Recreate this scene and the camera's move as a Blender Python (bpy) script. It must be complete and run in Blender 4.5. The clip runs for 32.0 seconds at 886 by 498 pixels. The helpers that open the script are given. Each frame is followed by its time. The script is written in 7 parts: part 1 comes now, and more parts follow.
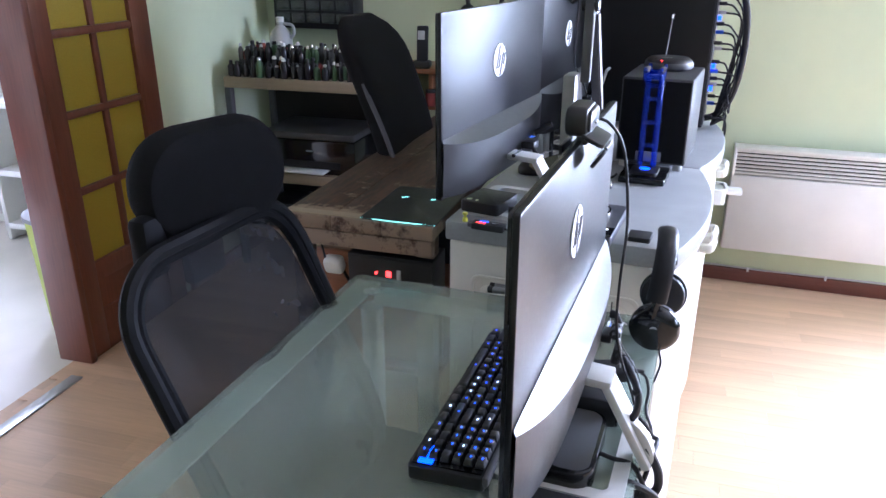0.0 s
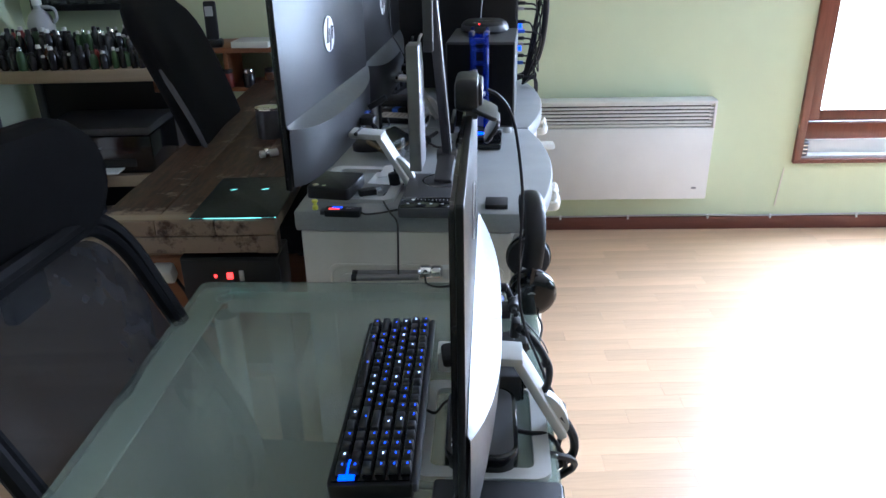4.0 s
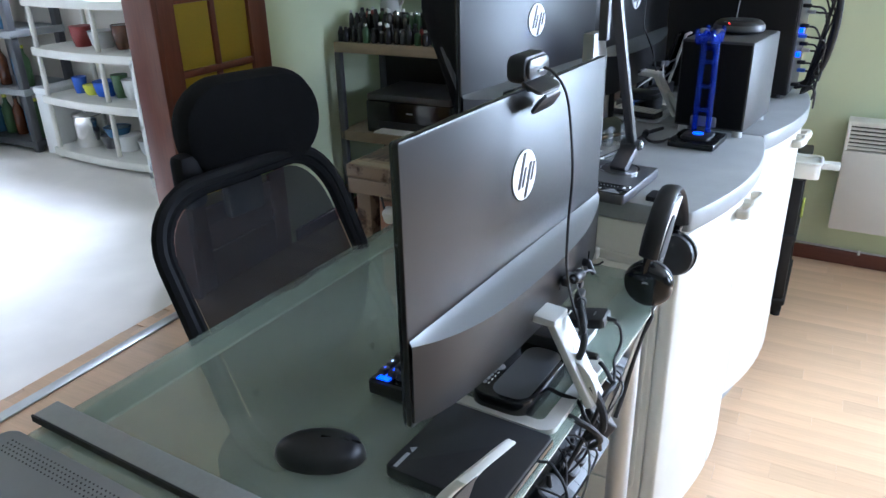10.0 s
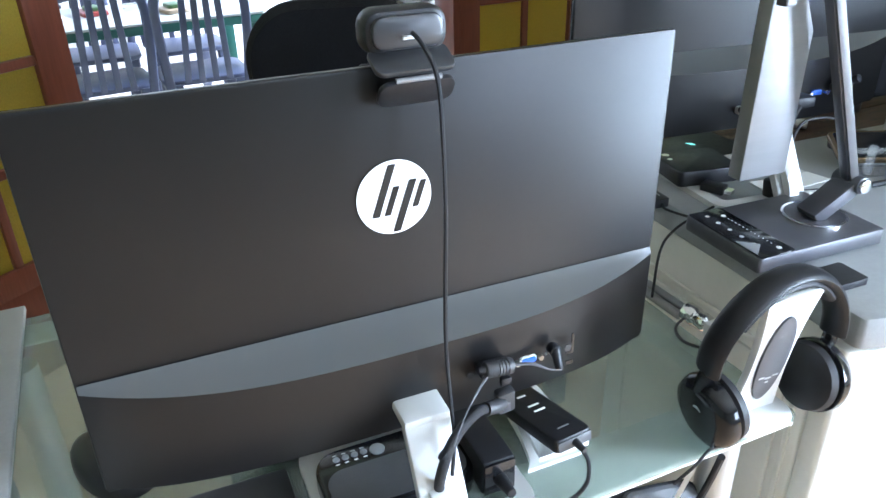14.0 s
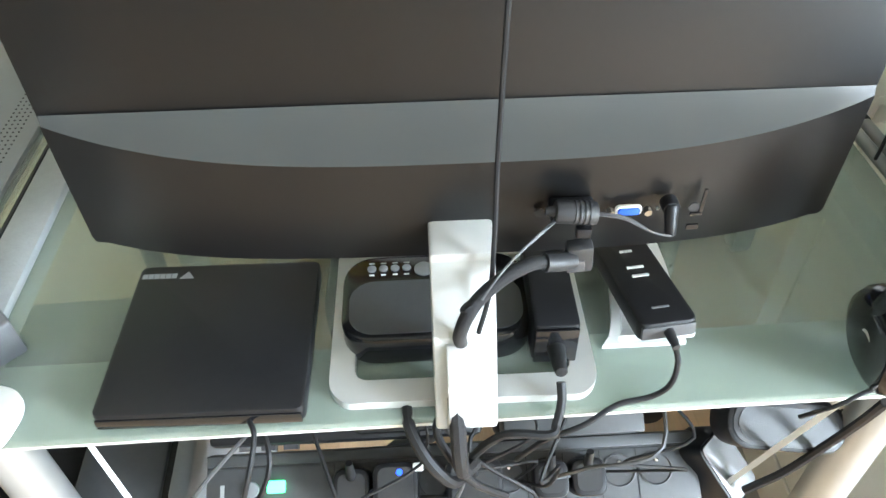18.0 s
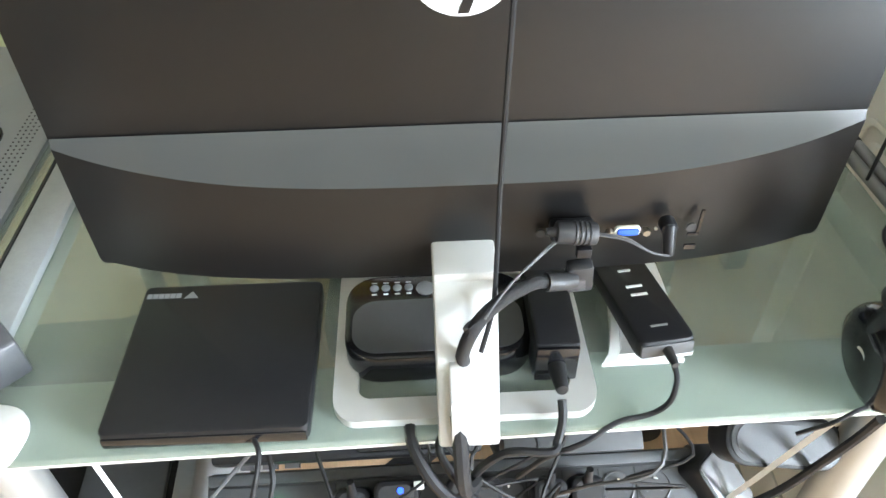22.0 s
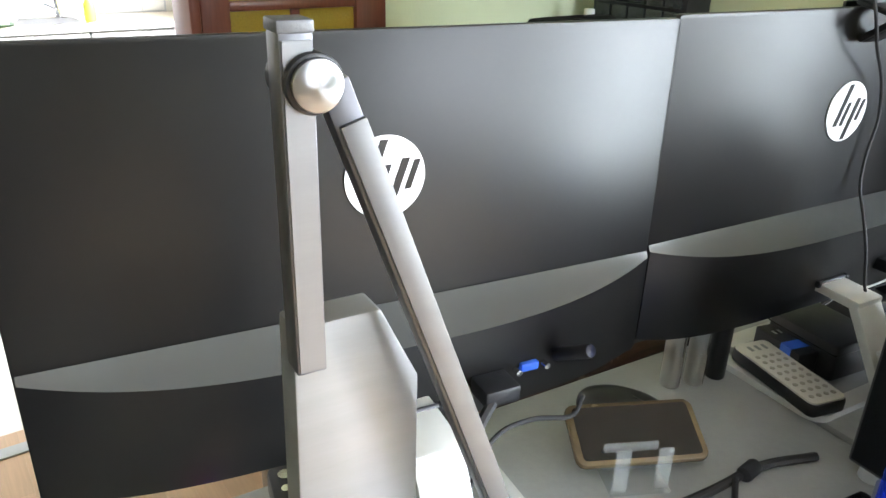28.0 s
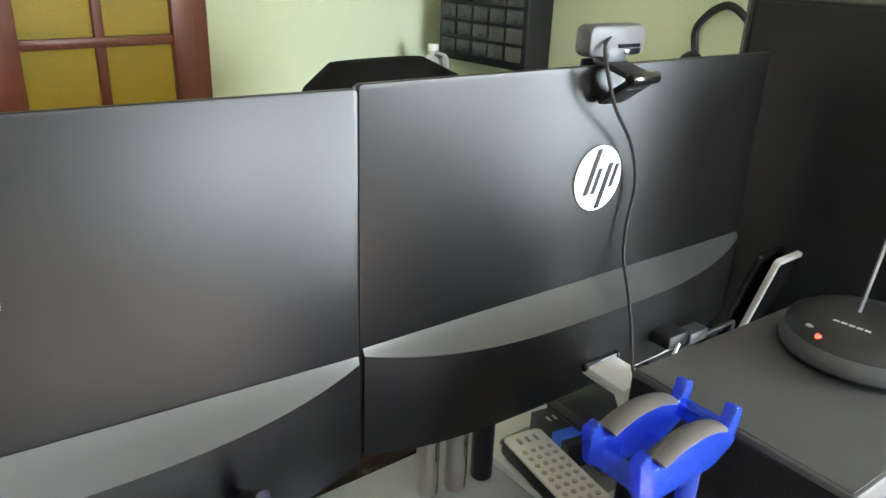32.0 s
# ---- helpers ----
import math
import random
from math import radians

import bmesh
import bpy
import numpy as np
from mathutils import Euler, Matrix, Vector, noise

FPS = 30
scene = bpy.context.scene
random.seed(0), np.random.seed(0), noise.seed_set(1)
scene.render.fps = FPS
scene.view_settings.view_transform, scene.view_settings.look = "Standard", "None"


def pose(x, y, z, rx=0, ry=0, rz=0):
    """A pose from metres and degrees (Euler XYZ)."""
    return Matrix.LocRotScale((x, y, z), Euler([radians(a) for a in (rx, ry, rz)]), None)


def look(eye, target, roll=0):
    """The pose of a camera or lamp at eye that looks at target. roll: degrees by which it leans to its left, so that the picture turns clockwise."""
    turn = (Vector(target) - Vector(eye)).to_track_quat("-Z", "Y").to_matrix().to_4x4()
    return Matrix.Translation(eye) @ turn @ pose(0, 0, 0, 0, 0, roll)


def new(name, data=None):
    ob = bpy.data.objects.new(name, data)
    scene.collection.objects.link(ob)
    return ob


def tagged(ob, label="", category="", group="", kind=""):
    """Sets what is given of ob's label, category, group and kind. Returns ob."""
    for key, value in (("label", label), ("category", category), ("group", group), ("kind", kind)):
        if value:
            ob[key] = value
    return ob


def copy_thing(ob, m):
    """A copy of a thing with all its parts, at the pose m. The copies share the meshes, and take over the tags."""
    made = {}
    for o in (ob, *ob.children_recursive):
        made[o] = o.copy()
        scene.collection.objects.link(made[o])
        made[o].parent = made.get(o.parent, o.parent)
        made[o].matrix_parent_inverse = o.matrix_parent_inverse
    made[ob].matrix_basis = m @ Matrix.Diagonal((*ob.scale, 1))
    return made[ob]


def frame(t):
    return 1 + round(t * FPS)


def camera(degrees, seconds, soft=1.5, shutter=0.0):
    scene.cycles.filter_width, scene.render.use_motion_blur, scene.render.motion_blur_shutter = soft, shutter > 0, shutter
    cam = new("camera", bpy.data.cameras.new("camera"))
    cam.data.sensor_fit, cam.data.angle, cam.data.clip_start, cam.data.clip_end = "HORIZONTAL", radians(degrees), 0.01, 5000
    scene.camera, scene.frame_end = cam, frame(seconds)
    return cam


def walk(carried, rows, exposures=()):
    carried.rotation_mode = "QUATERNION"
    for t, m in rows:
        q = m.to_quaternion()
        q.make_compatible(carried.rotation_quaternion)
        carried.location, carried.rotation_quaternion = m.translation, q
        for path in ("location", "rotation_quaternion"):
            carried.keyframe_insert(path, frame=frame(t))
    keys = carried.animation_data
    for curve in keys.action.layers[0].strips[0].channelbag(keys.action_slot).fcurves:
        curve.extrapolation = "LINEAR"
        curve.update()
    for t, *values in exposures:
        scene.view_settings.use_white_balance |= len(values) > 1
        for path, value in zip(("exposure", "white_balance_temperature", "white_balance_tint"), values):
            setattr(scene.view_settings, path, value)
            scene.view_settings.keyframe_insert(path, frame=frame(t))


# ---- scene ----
cam = camera(61.68, 32.0, shutter=0.0)
PATH = [
    (0.0, pose(-0.0372, -0.1768, 1.3325, 68.08, -0.06, 16.13)),
    (0.5, pose(-0.0008, -0.1672, 1.3368, 67.43, 0.66, 18.51)),
    (1.0, pose(-0.0216, -0.1485, 1.3388, 66.53, -0.37, 16.71)),
    (1.5, pose(-0.0821, -0.1398, 1.3464, 66.68, 1.29, 9.63)),
    (2.0, pose(-0.1291, -0.1398, 1.3388, 66.79, 1.82, 4.03)),
    (2.5, pose(-0.1462, -0.1443, 1.3353, 66.60, 1.38, -0.20)),
    (3.0, pose(-0.1582, -0.1373, 1.3318, 66.25, 1.22, -1.15)),
    (3.5, pose(-0.1622, -0.1263, 1.3302, 65.80, 1.09, -1.22)),
    (5.5, pose(-0.1304, -0.1213, 1.3326, 65.60, 1.26, 0.03)),
    (6.0, pose(-0.1414, -0.1233, 1.3336, 65.70, 1.08, -0.22)),
    (6.5, pose(-0.1575, -0.1216, 1.3284, 65.72, 0.95, -1.40)),
    (7.0, pose(-0.1758, -0.1136, 1.3257, 65.68, 0.93, -2.44)),
    (7.5, pose(-0.1657, -0.1119, 1.3242, 65.63, 1.00, -3.12)),
    (8.0, pose(-0.1237, -0.0998, 1.3255, 64.83, 1.29, -2.72)),
    (8.5, pose(-0.0340, -0.0814, 1.3323, 64.49, 1.45, 5.92)),
    (9.0, pose(0.0706, -0.0871, 1.3226, 64.64, 1.44, 14.82)),
    (9.5, pose(0.1315, -0.1141, 1.3281, 64.35, 1.61, 21.34)),
    (10.0, pose(0.2162, -0.1773, 1.3177, 66.21, 1.30, 27.57)),
    (10.5, pose(0.2649, -0.1938, 1.3238, 65.36, 1.35, 32.41)),
    (11.0, pose(0.3318, -0.1280, 1.3243, 65.32, 1.58, 35.51)),
    (11.5, pose(0.4350, -0.0540, 1.3140, 64.96, 1.47, 40.44)),
    (12.0, pose(0.4875, 0.0174, 1.2983, 65.51, 1.50, 46.82)),
    (12.5, pose(0.4626, 0.1203, 1.2831, 65.76, 2.19, 49.38)),
    (13.0, pose(0.4196, 0.2462, 1.2813, 63.90, 1.41, 51.53)),
    (13.5, pose(0.4169, 0.3525, 1.2741, 62.73, 1.64, 55.67)),
    (15.5, pose(0.3130, 0.6001, 1.2278, 56.15, -0.84, 82.52)),
    (16.0, pose(0.2985, 0.6086, 1.2022, 51.42, -0.58, 85.24)),
    (16.5, pose(0.2948, 0.6131, 1.1934, 48.73, -0.10, 85.18)),
    (17.0, pose(0.2857, 0.6114, 1.1856, 48.24, 0.31, 84.41)),
    (17.5, pose(0.2878, 0.6099, 1.1774, 47.26, 0.59, 83.64)),
    (18.0, pose(0.2873, 0.6089, 1.1760, 45.89, 0.87, 83.04)),
    (18.5, pose(0.2842, 0.6130, 1.1792, 46.18, 0.99, 82.73)),
    (19.0, pose(0.2849, 0.6137, 1.1790, 46.38, 0.95, 82.36)),
    (19.5, pose(0.2898, 0.6093, 1.1801, 46.47, 0.74, 82.32)),
    (20.0, pose(0.2962, 0.6040, 1.1823, 47.00, 0.52, 82.22)),
    (20.5, pose(0.3000, 0.6015, 1.1803, 46.97, 0.55, 82.50)),
    (21.0, pose(0.2958, 0.6020, 1.1820, 47.18, 0.56, 82.54)),
    (21.5, pose(0.2934, 0.6040, 1.1822, 47.35, 0.58, 82.59)),
    (22.0, pose(0.2925, 0.6024, 1.1834, 47.30, 0.63, 82.66)),
    (22.5, pose(0.2917, 0.6005, 1.1870, 47.88, 0.35, 82.64)),
    (23.0, pose(0.2927, 0.6090, 1.2003, 50.01, -0.42, 81.74)),
    (23.5, pose(0.2947, 0.6285, 1.2361, 53.76, -1.06, 77.55)),
    (24.0, pose(0.2977, 0.6523, 1.2808, 57.60, -0.35, 73.55)),
    (24.5, pose(0.2990, 0.6465, 1.2932, 63.17, 0.38, 69.84)),
    (25.0, pose(0.2998, 0.6536, 1.3002, 65.00, 0.26, 68.53)),
    (25.5, pose(0.2909, 0.6615, 1.3217, 66.64, -0.44, 64.85)),
    (26.0, pose(0.2748, 0.6837, 1.3270, 66.95, -0.95, 58.31)),
    (26.5, pose(0.2596, 0.7814, 1.3288, 67.13, -0.49, 51.91)),
    (28.5, pose(0.0625, 1.0853, 1.3012, 65.93, -1.64, 54.73)),
    (29.0, pose(0.0485, 1.1239, 1.3052, 65.56, -1.70, 54.42)),
    (29.5, pose(0.0855, 1.1707, 1.3219, 66.50, -1.42, 55.20)),
    (30.0, pose(0.0955, 1.2072, 1.3304, 67.15, -1.17, 54.62)),
    (30.5, pose(0.1017, 1.2291, 1.3291, 67.80, -0.77, 53.51)),
    (31.0, pose(0.1064, 1.2465, 1.3219, 67.84, -1.11, 51.04)),
    (31.5, pose(0.1103, 1.2555, 1.3233, 67.95, -1.91, 48.71)),
    (32.0, pose(0.1181, 1.2618, 1.3283, 68.28, -2.12, 46.70)),
]
EXPOSURE = [(0.0, 0.54, 5250, 28), (1.5, 0.46, 5250, 27), (3.0, 0.05, 5140, 22), (6.0, -0.08, 5140, 14), (8.3, -0.14, 5160, 12), (9.7, 0.02, 5200, 15), (11.0, 0.04, 5300, 18), (12.0, 0.0, 5380, 19), (15.5, 0.94, 5280, 10), (16.1, 0.88, 5420, 10), (17.0, 0.70, 5780, 9), (22.5, 0.70, 6060, 12), (24.0, 0.84, 6120, 14), (26.0, 0.94, 6200, 17), (29.0, 0.90, 6260, 12), (30.0, 1.00, 6270, 12), (31.0, 1.13, 6250, 12), (32.0, 1.25, 6240, 12)]
walk(cam, PATH, EXPOSURE)

# ---- light ----
world = bpy.data.worlds.new("world")
scene.world = world
world.use_nodes = True
wn = world.node_tree
sky = wn.nodes.new("ShaderNodeTexSky")
sky.sky_type = 'NISHITA'
sky.sun_disc = False
sky.sun_elevation = radians(38)
sky.sun_rotation = radians(200)
wn.links.new(sky.outputs[0], wn.nodes["Background"].inputs[0])
wn.nodes["Background"].inputs[1].default_value = 0.10


def window_light(name, at, target, sx, sy, watts, color=(1, 1, 1), spread=180):
    d = bpy.data.lights.new(name, 'AREA')
    d.shape, d.size, d.size_y, d.energy, d.color = 'RECTANGLE', sx, sy, watts, color
    d.spread = radians(spread)  # a deep reveal narrows the beam
    ob = new(name, d)
    ob.matrix_world = look(at, target)
    return ob


window_light("window_light_north", (2.02, 3.23, 1.22), (1.80, 0.6, 0.45), 1.25, 1.8, 254, (0.86, 0.94, 1.0), 138)
window_light("window_light_east", (4.34, 2.25, 1.45), (0.6, 2.75, 0.7), 1.1, 1.3, 31, (0.86, 0.94, 1.0), 100)
window_light("window_light_kitchen", (-3.7, 3.27, 1.85), (-4.3, 0.5, 0.2), 1.6, 0.9, 108, (0.92, 0.96, 1.0), 95)
window_light("window_light_sink", (-5.40, 0.9, 1.65), (-2, 0.9, 0.8), 1.2, 0.9, 9, (0.92, 0.96, 1.0))


# ---- materials ----
def material(name, color, rough=0.5, metal=0.0, scale=30.0, amount=0.12, bump=0.0, bump_scale=200.0,
             coat=0.0, spec=0.5, stretch=(1, 1, 1), island=0.0, obj_random=0.0, blotch=0.06, rough_var=0.08):
    m = bpy.data.materials.new(name)
    m.use_nodes = True
    t = m.node_tree
    b = t.nodes["Principled BSDF"]
    b.inputs["Metallic"].default_value = metal
    b.inputs["Specular IOR Level"].default_value = spec
    b.inputs["Coat Weight"].default_value = coat
    tc = t.nodes.new("ShaderNodeTexCoord")
    mp = t.nodes.new("ShaderNodeMapping")
    mp.inputs["Scale"].default_value = stretch
    t.links.new(tc.outputs["Object"], mp.inputs["Vector"])
    fine = t.nodes.new("ShaderNodeTexNoise")
    fine.inputs["Scale"].default_value = scale
    fine.inputs["Detail"].default_value = 6
    t.links.new(mp.outputs[0], fine.inputs["Vector"])
    big = t.nodes.new("ShaderNodeTexNoise")
    big.inputs["Scale"].default_value = max(1.5, scale / 12)
    t.links.new(mp.outputs[0], big.inputs["Vector"])
    mix = t.nodes.new("ShaderNodeMix")
    mix.data_type = 'RGBA'
    mix.inputs[6].default_value = (*[c * (1 - amount) for c in color], 1)
    mix.inputs[7].default_value = (*[min(1, c * (1 + amount)) for c in color], 1)
    t.links.new(fine.outputs[0], mix.inputs[0])
    hsv = t.nodes.new("ShaderNodeHueSaturation")
    t.links.new(mix.outputs[2], hsv.inputs["Color"])
    value = t.nodes.new("ShaderNodeMapRange")
    value.inputs[3].default_value, value.inputs[4].default_value = 1 - blotch, 1 + blotch
    value.inputs[1].default_value, value.inputs[2].default_value = 0.3, 0.7
    t.links.new(big.outputs[0], value.inputs[0])
    last = value.outputs[0]
    if island or obj_random:
        src = t.nodes.new("ShaderNodeNewGeometry" if island else "ShaderNodeObjectInfo")
        rr = t.nodes.new("ShaderNodeMapRange")
        k = island or obj_random
        rr.inputs[3].default_value, rr.inputs[4].default_value = 1 - k, 1 + k
        t.links.new(src.outputs["Random Per Island" if island else "Random"], rr.inputs[0])
        mul = t.nodes.new("ShaderNodeMath")
        mul.operation = 'MULTIPLY'
        t.links.new(last, mul.inputs[0])
        t.links.new(rr.outputs[0], mul.inputs[1])
        last = mul.outputs[0]
    t.links.new(last, hsv.inputs["Value"])
    t.links.new(hsv.outputs[0], b.inputs["Base Color"])
    ro = t.nodes.new("ShaderNodeMapRange")
    ro.inputs[3].default_value, ro.inputs[4].default_value = max(0.02, rough - rough_var), min(1, rough + rough_var)
    t.links.new(fine.outputs[0], ro.inputs[0])
    t.links.new(ro.outputs[0], b.inputs["Roughness"])
    if bump:
        n2 = t.nodes.new("ShaderNodeTexNoise")
        n2.inputs["Scale"].default_value = bump_scale
        n2.inputs["Detail"].default_value = 4
        t.links.new(mp.outputs[0], n2.inputs["Vector"])
        bp = t.nodes.new("ShaderNodeBump")
        bp.inputs["Strength"].default_value = bump
        bp.inputs["Distance"].default_value = 0.002
        t.links.new(n2.outputs[0], bp.inputs["Height"])
        t.links.new(bp.outputs[0], b.inputs["Normal"])
    return m


def glow(name, color, strength):
    m = bpy.data.materials.new(name)
    m.use_nodes = True
    b = m.node_tree.nodes["Principled BSDF"]
    b.inputs["Base Color"].default_value = (*[c * 0.4 for c in color], 1)
    b.inputs["Emission Color"].default_value = (*color, 1)
    b.inputs["Emission Strength"].default_value = strength
    return m


def clear(name, color, rough, see, through_color):
    """Glass or acrylic: a glossy body that lets part of the light straight through."""
    m = bpy.data.materials.new(name)
    m.use_nodes = True
    t = m.node_tree
    b = t.nodes["Principled BSDF"]
    b.inputs["Base Color"].default_value = (*color, 1)
    b.inputs["Roughness"].default_value = rough
    n = t.nodes.new("ShaderNodeTexNoise")
    n.inputs["Scale"].default_value = 9
    mr = t.nodes.new("ShaderNodeMapRange")
    mr.inputs[3].default_value, mr.inputs[4].default_value = rough * 0.7, rough * 1.4
    t.links.new(n.outputs[0], mr.inputs[0])
    t.links.new(mr.outputs[0], b.inputs["Roughness"])
    tr = t.nodes.new("ShaderNodeBsdfTransparent")
    tr.inputs[0].default_value = (*through_color, 1)
    mx = t.nodes.new("ShaderNodeMixShader")
    mx.inputs[0].default_value = see
    t.links.new(b.outputs[0], mx.inputs[1])
    t.links.new(tr.outputs[0], mx.inputs[2])
    t.links.new(mx.outputs[0], t.nodes["Material Output"].inputs[0])
    return m


def pane_glass(name, color):
    """Coloured cathedral glass: light filters through it, its face is wavy."""
    m = bpy.data.materials.new(name)
    m.use_nodes = True
    t = m.node_tree
    b = t.nodes["Principled BSDF"]
    b.inputs["Roughness"].default_value = 0.22
    n = t.nodes.new("ShaderNodeTexNoise")
    n.inputs["Scale"].default_value = 45
    n.inputs["Detail"].default_value = 5
    cr = t.nodes.new("ShaderNodeMix")
    cr.data_type = 'RGBA'
    cr.inputs[6].default_value = (*[c * 0.8 for c in color], 1)
    cr.inputs[7].default_value = (*[c * 1.2 for c in color], 1)
    t.links.new(n.outputs[0], cr.inputs[0])
    t.links.new(cr.outputs[2], b.inputs["Base Color"])
    bp = t.nodes.new("ShaderNodeBump")
    bp.inputs["Strength"].default_value = 0.5
    bp.inputs["Distance"].default_value = 0.004
    t.links.new(n.outputs[0], bp.inputs["Height"])
    t.links.new(bp.outputs[0], b.inputs["Normal"])
    tl = t.nodes.new("ShaderNodeBsdfTranslucent")
    t.links.new(cr.outputs[2], tl.inputs[0])
    mx = t.nodes.new("ShaderNodeMixShader")
    mx.inputs[0].default_value = 0.32
    t.links.new(b.outputs[0], mx.inputs[1])
    t.links.new(tl.outputs[0], mx.inputs[2])
    t.links.new(mx.outputs[0], t.nodes["Material Output"].inputs[0])
    return m


def worn_wood(name):
    """Dark stained bench wood, rubbed pale in ragged patches."""
    m = bpy.data.materials.new(name)
    m.use_nodes = True
    t = m.node_tree
    b = t.nodes["Principled BSDF"]
    tc = t.nodes.new("ShaderNodeTexCoord")
    mp = t.nodes.new("ShaderNodeMapping")
    mp.inputs["Scale"].default_value = (6, 1.2, 6)
    t.links.new(tc.outputs["Object"], mp.inputs["Vector"])
    grain = t.nodes.new("ShaderNodeTexNoise")
    grain.inputs["Scale"].default_value, grain.inputs["Detail"].default_value = 14, 8
    t.links.new(mp.outputs[0], grain.inputs["Vector"])
    patch = t.nodes.new("ShaderNodeTexNoise")
    patch.inputs["Scale"].default_value, patch.inputs["Detail"].default_value, patch.inputs["Roughness"].default_value = 9, 7, 0.7
    t.links.new(tc.outputs["Object"], patch.inputs["Vector"])
    base = t.nodes.new("ShaderNodeValToRGB")
    base.color_ramp.elements[0].position, base.color_ramp.elements[0].color = 0.35, (0.026, 0.013, 0.009, 1)
    base.color_ramp.elements[1].position, base.color_ramp.elements[1].color = 0.68, (0.085, 0.036, 0.019, 1)
    t.links.new(grain.outputs[0], base.inputs[0])
    mask = t.nodes.new("ShaderNodeValToRGB")
    mask.color_ramp.elements[0].position, mask.color_ramp.elements[1].position = 0.56, 0.64
    sep = t.nodes.new("ShaderNodeSeparateXYZ")
    t.links.new(tc.outputs["Object"], sep.inputs[0])
    rub = t.nodes.new("ShaderNodeMapRange")
    rub.inputs[1].default_value, rub.inputs[2].default_value, rub.inputs[3].default_value, rub.inputs[4].default_value = -0.75, -0.62, 0.15, -0.03
    t.links.new(sep.outputs[1], rub.inputs[0])
    total = t.nodes.new("ShaderNodeMath")
    t.links.new(patch.outputs[0], total.inputs[0])
    t.links.new(rub.outputs[0], total.inputs[1])
    t.links.new(total.outputs[0], mask.inputs[0])
    mix = t.nodes.new("ShaderNodeMix")
    mix.data_type = 'RGBA'
    mix.inputs[7].default_value = (0.27, 0.20, 0.14, 1)
    t.links.new(mask.outputs[0], mix.inputs[0])
    t.links.new(base.outputs[0], mix.inputs[6])
    t.links.new(mix.outputs[2], b.inputs["Base Color"])
    b.inputs["Roughness"].default_value = 0.5
    bp = t.nodes.new("ShaderNodeBump")
    bp.inputs["Strength"].default_value, bp.inputs["Distance"].default_value = 0.35, 0.002
    t.links.new(grain.outputs[0], bp.inputs["Height"])
    t.links.new(bp.outputs[0], b.inputs["Normal"])
    return m


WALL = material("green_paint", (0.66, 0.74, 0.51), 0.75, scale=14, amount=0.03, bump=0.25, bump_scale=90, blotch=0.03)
# unseen walls: the green darkened to stand for a dim far side in reflections
FAR_WALL = material("far_wall_darkened", (0.17, 0.19, 0.14), 0.7, scale=14, amount=0.06, blotch=0.06)
KITCHEN_WALL = material("cream_paint", (0.78, 0.74, 0.66), 0.7, scale=14, amount=0.03, bump=0.2, bump_scale=90)
CEILING = material("ceiling_white", (0.70, 0.70, 0.66), 0.9, scale=20, amount=0.03)
LAMINATE = material("beech_laminate", (0.64, 0.44, 0.275), 0.30, scale=26, amount=0.14, stretch=(0.35, 6, 1), obj_random=0.085, rough_var=0.05)
LAMINATE_REST = material("beech_laminate_far", (0.64, 0.44, 0.275), 0.30, scale=26, amount=0.14, stretch=(0.35, 6, 1), island=0.085, rough_var=0.05)
GROOVE = material("floor_groove", (0.56, 0.40, 0.27), 0.6)
LINO = material("pale_lino", (0.82, 0.78, 0.72), 0.35, scale=7, amount=0.08, blotch=0.08)
SKIRT = material("dark_red_wood", (0.14, 0.045, 0.03), 0.35, scale=30, amount=0.3, stretch=(0.3, 6, 6))
MAHOGANY = material("mahogany", (0.17, 0.052, 0.028), 0.32, scale=24, amount=0.32, stretch=(7, 7, 0.4), coat=0.2)
AMBER = pane_glass("amber_glass", (0.47, 0.36, 0.045))
WHITE_METAL = material("white_enamel", (0.80, 0.80, 0.78), 0.35, scale=40, amount=0.02)
DARK_GAP = material("dark_gap", (0.015, 0.015, 0.015), 0.7)
GLASS = clear("frosted_green_glass", (0.35, 0.40, 0.35), 0.10, 0.54, (0.88, 0.95, 0.91))
DESK_RAIL = material("pale_desk_rail", (0.74, 0.75, 0.70), 0.35, metal=0.1, scale=80, amount=0.04)
GLASS_EDGE = material("glass_edge", (0.30, 0.46, 0.40), 0.15, scale=60, amount=0.1)
RAIL = material("silver_rail", (0.52, 0.54, 0.54), 0.38, metal=0.6, scale=80, amount=0.05)
SILVER = material("silver_plastic", (0.56, 0.57, 0.55), 0.42, metal=0.12, scale=120, amount=0.03)
WHITE_PLASTIC = material("white_plastic", (0.78, 0.79, 0.77), 0.35, scale=60, amount=0.03)
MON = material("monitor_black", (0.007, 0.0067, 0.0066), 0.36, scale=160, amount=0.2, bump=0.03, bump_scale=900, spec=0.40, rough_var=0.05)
# base raised above MON's for the light the upward-facing ledge catches
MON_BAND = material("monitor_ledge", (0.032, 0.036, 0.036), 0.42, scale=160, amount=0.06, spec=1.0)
PRINT_SOFT = material("print_soft_grey", (0.55, 0.56, 0.56), 0.4)
MON_EDGE = material("monitor_bezel", (0.012, 0.012, 0.013), 0.25, scale=80, amount=0.1)
LOGO_WHITE = material("print_white", (0.85, 0.86, 0.86), 0.4, scale=50, amount=0.02)
BLACK = material("black_plastic", (0.012, 0.012, 0.0135), 0.42, scale=120, amount=0.25, bump=0.08, bump_scale=700, spec=0.38)
GLOSS = material("black_gloss", (0.010, 0.010, 0.011), 0.12, scale=60, amount=0.2, rough_var=0.04)
RUBBER = material("black_rubber", (0.016, 0.016, 0.017), 0.55, scale=120, amount=0.2, spec=0.35)
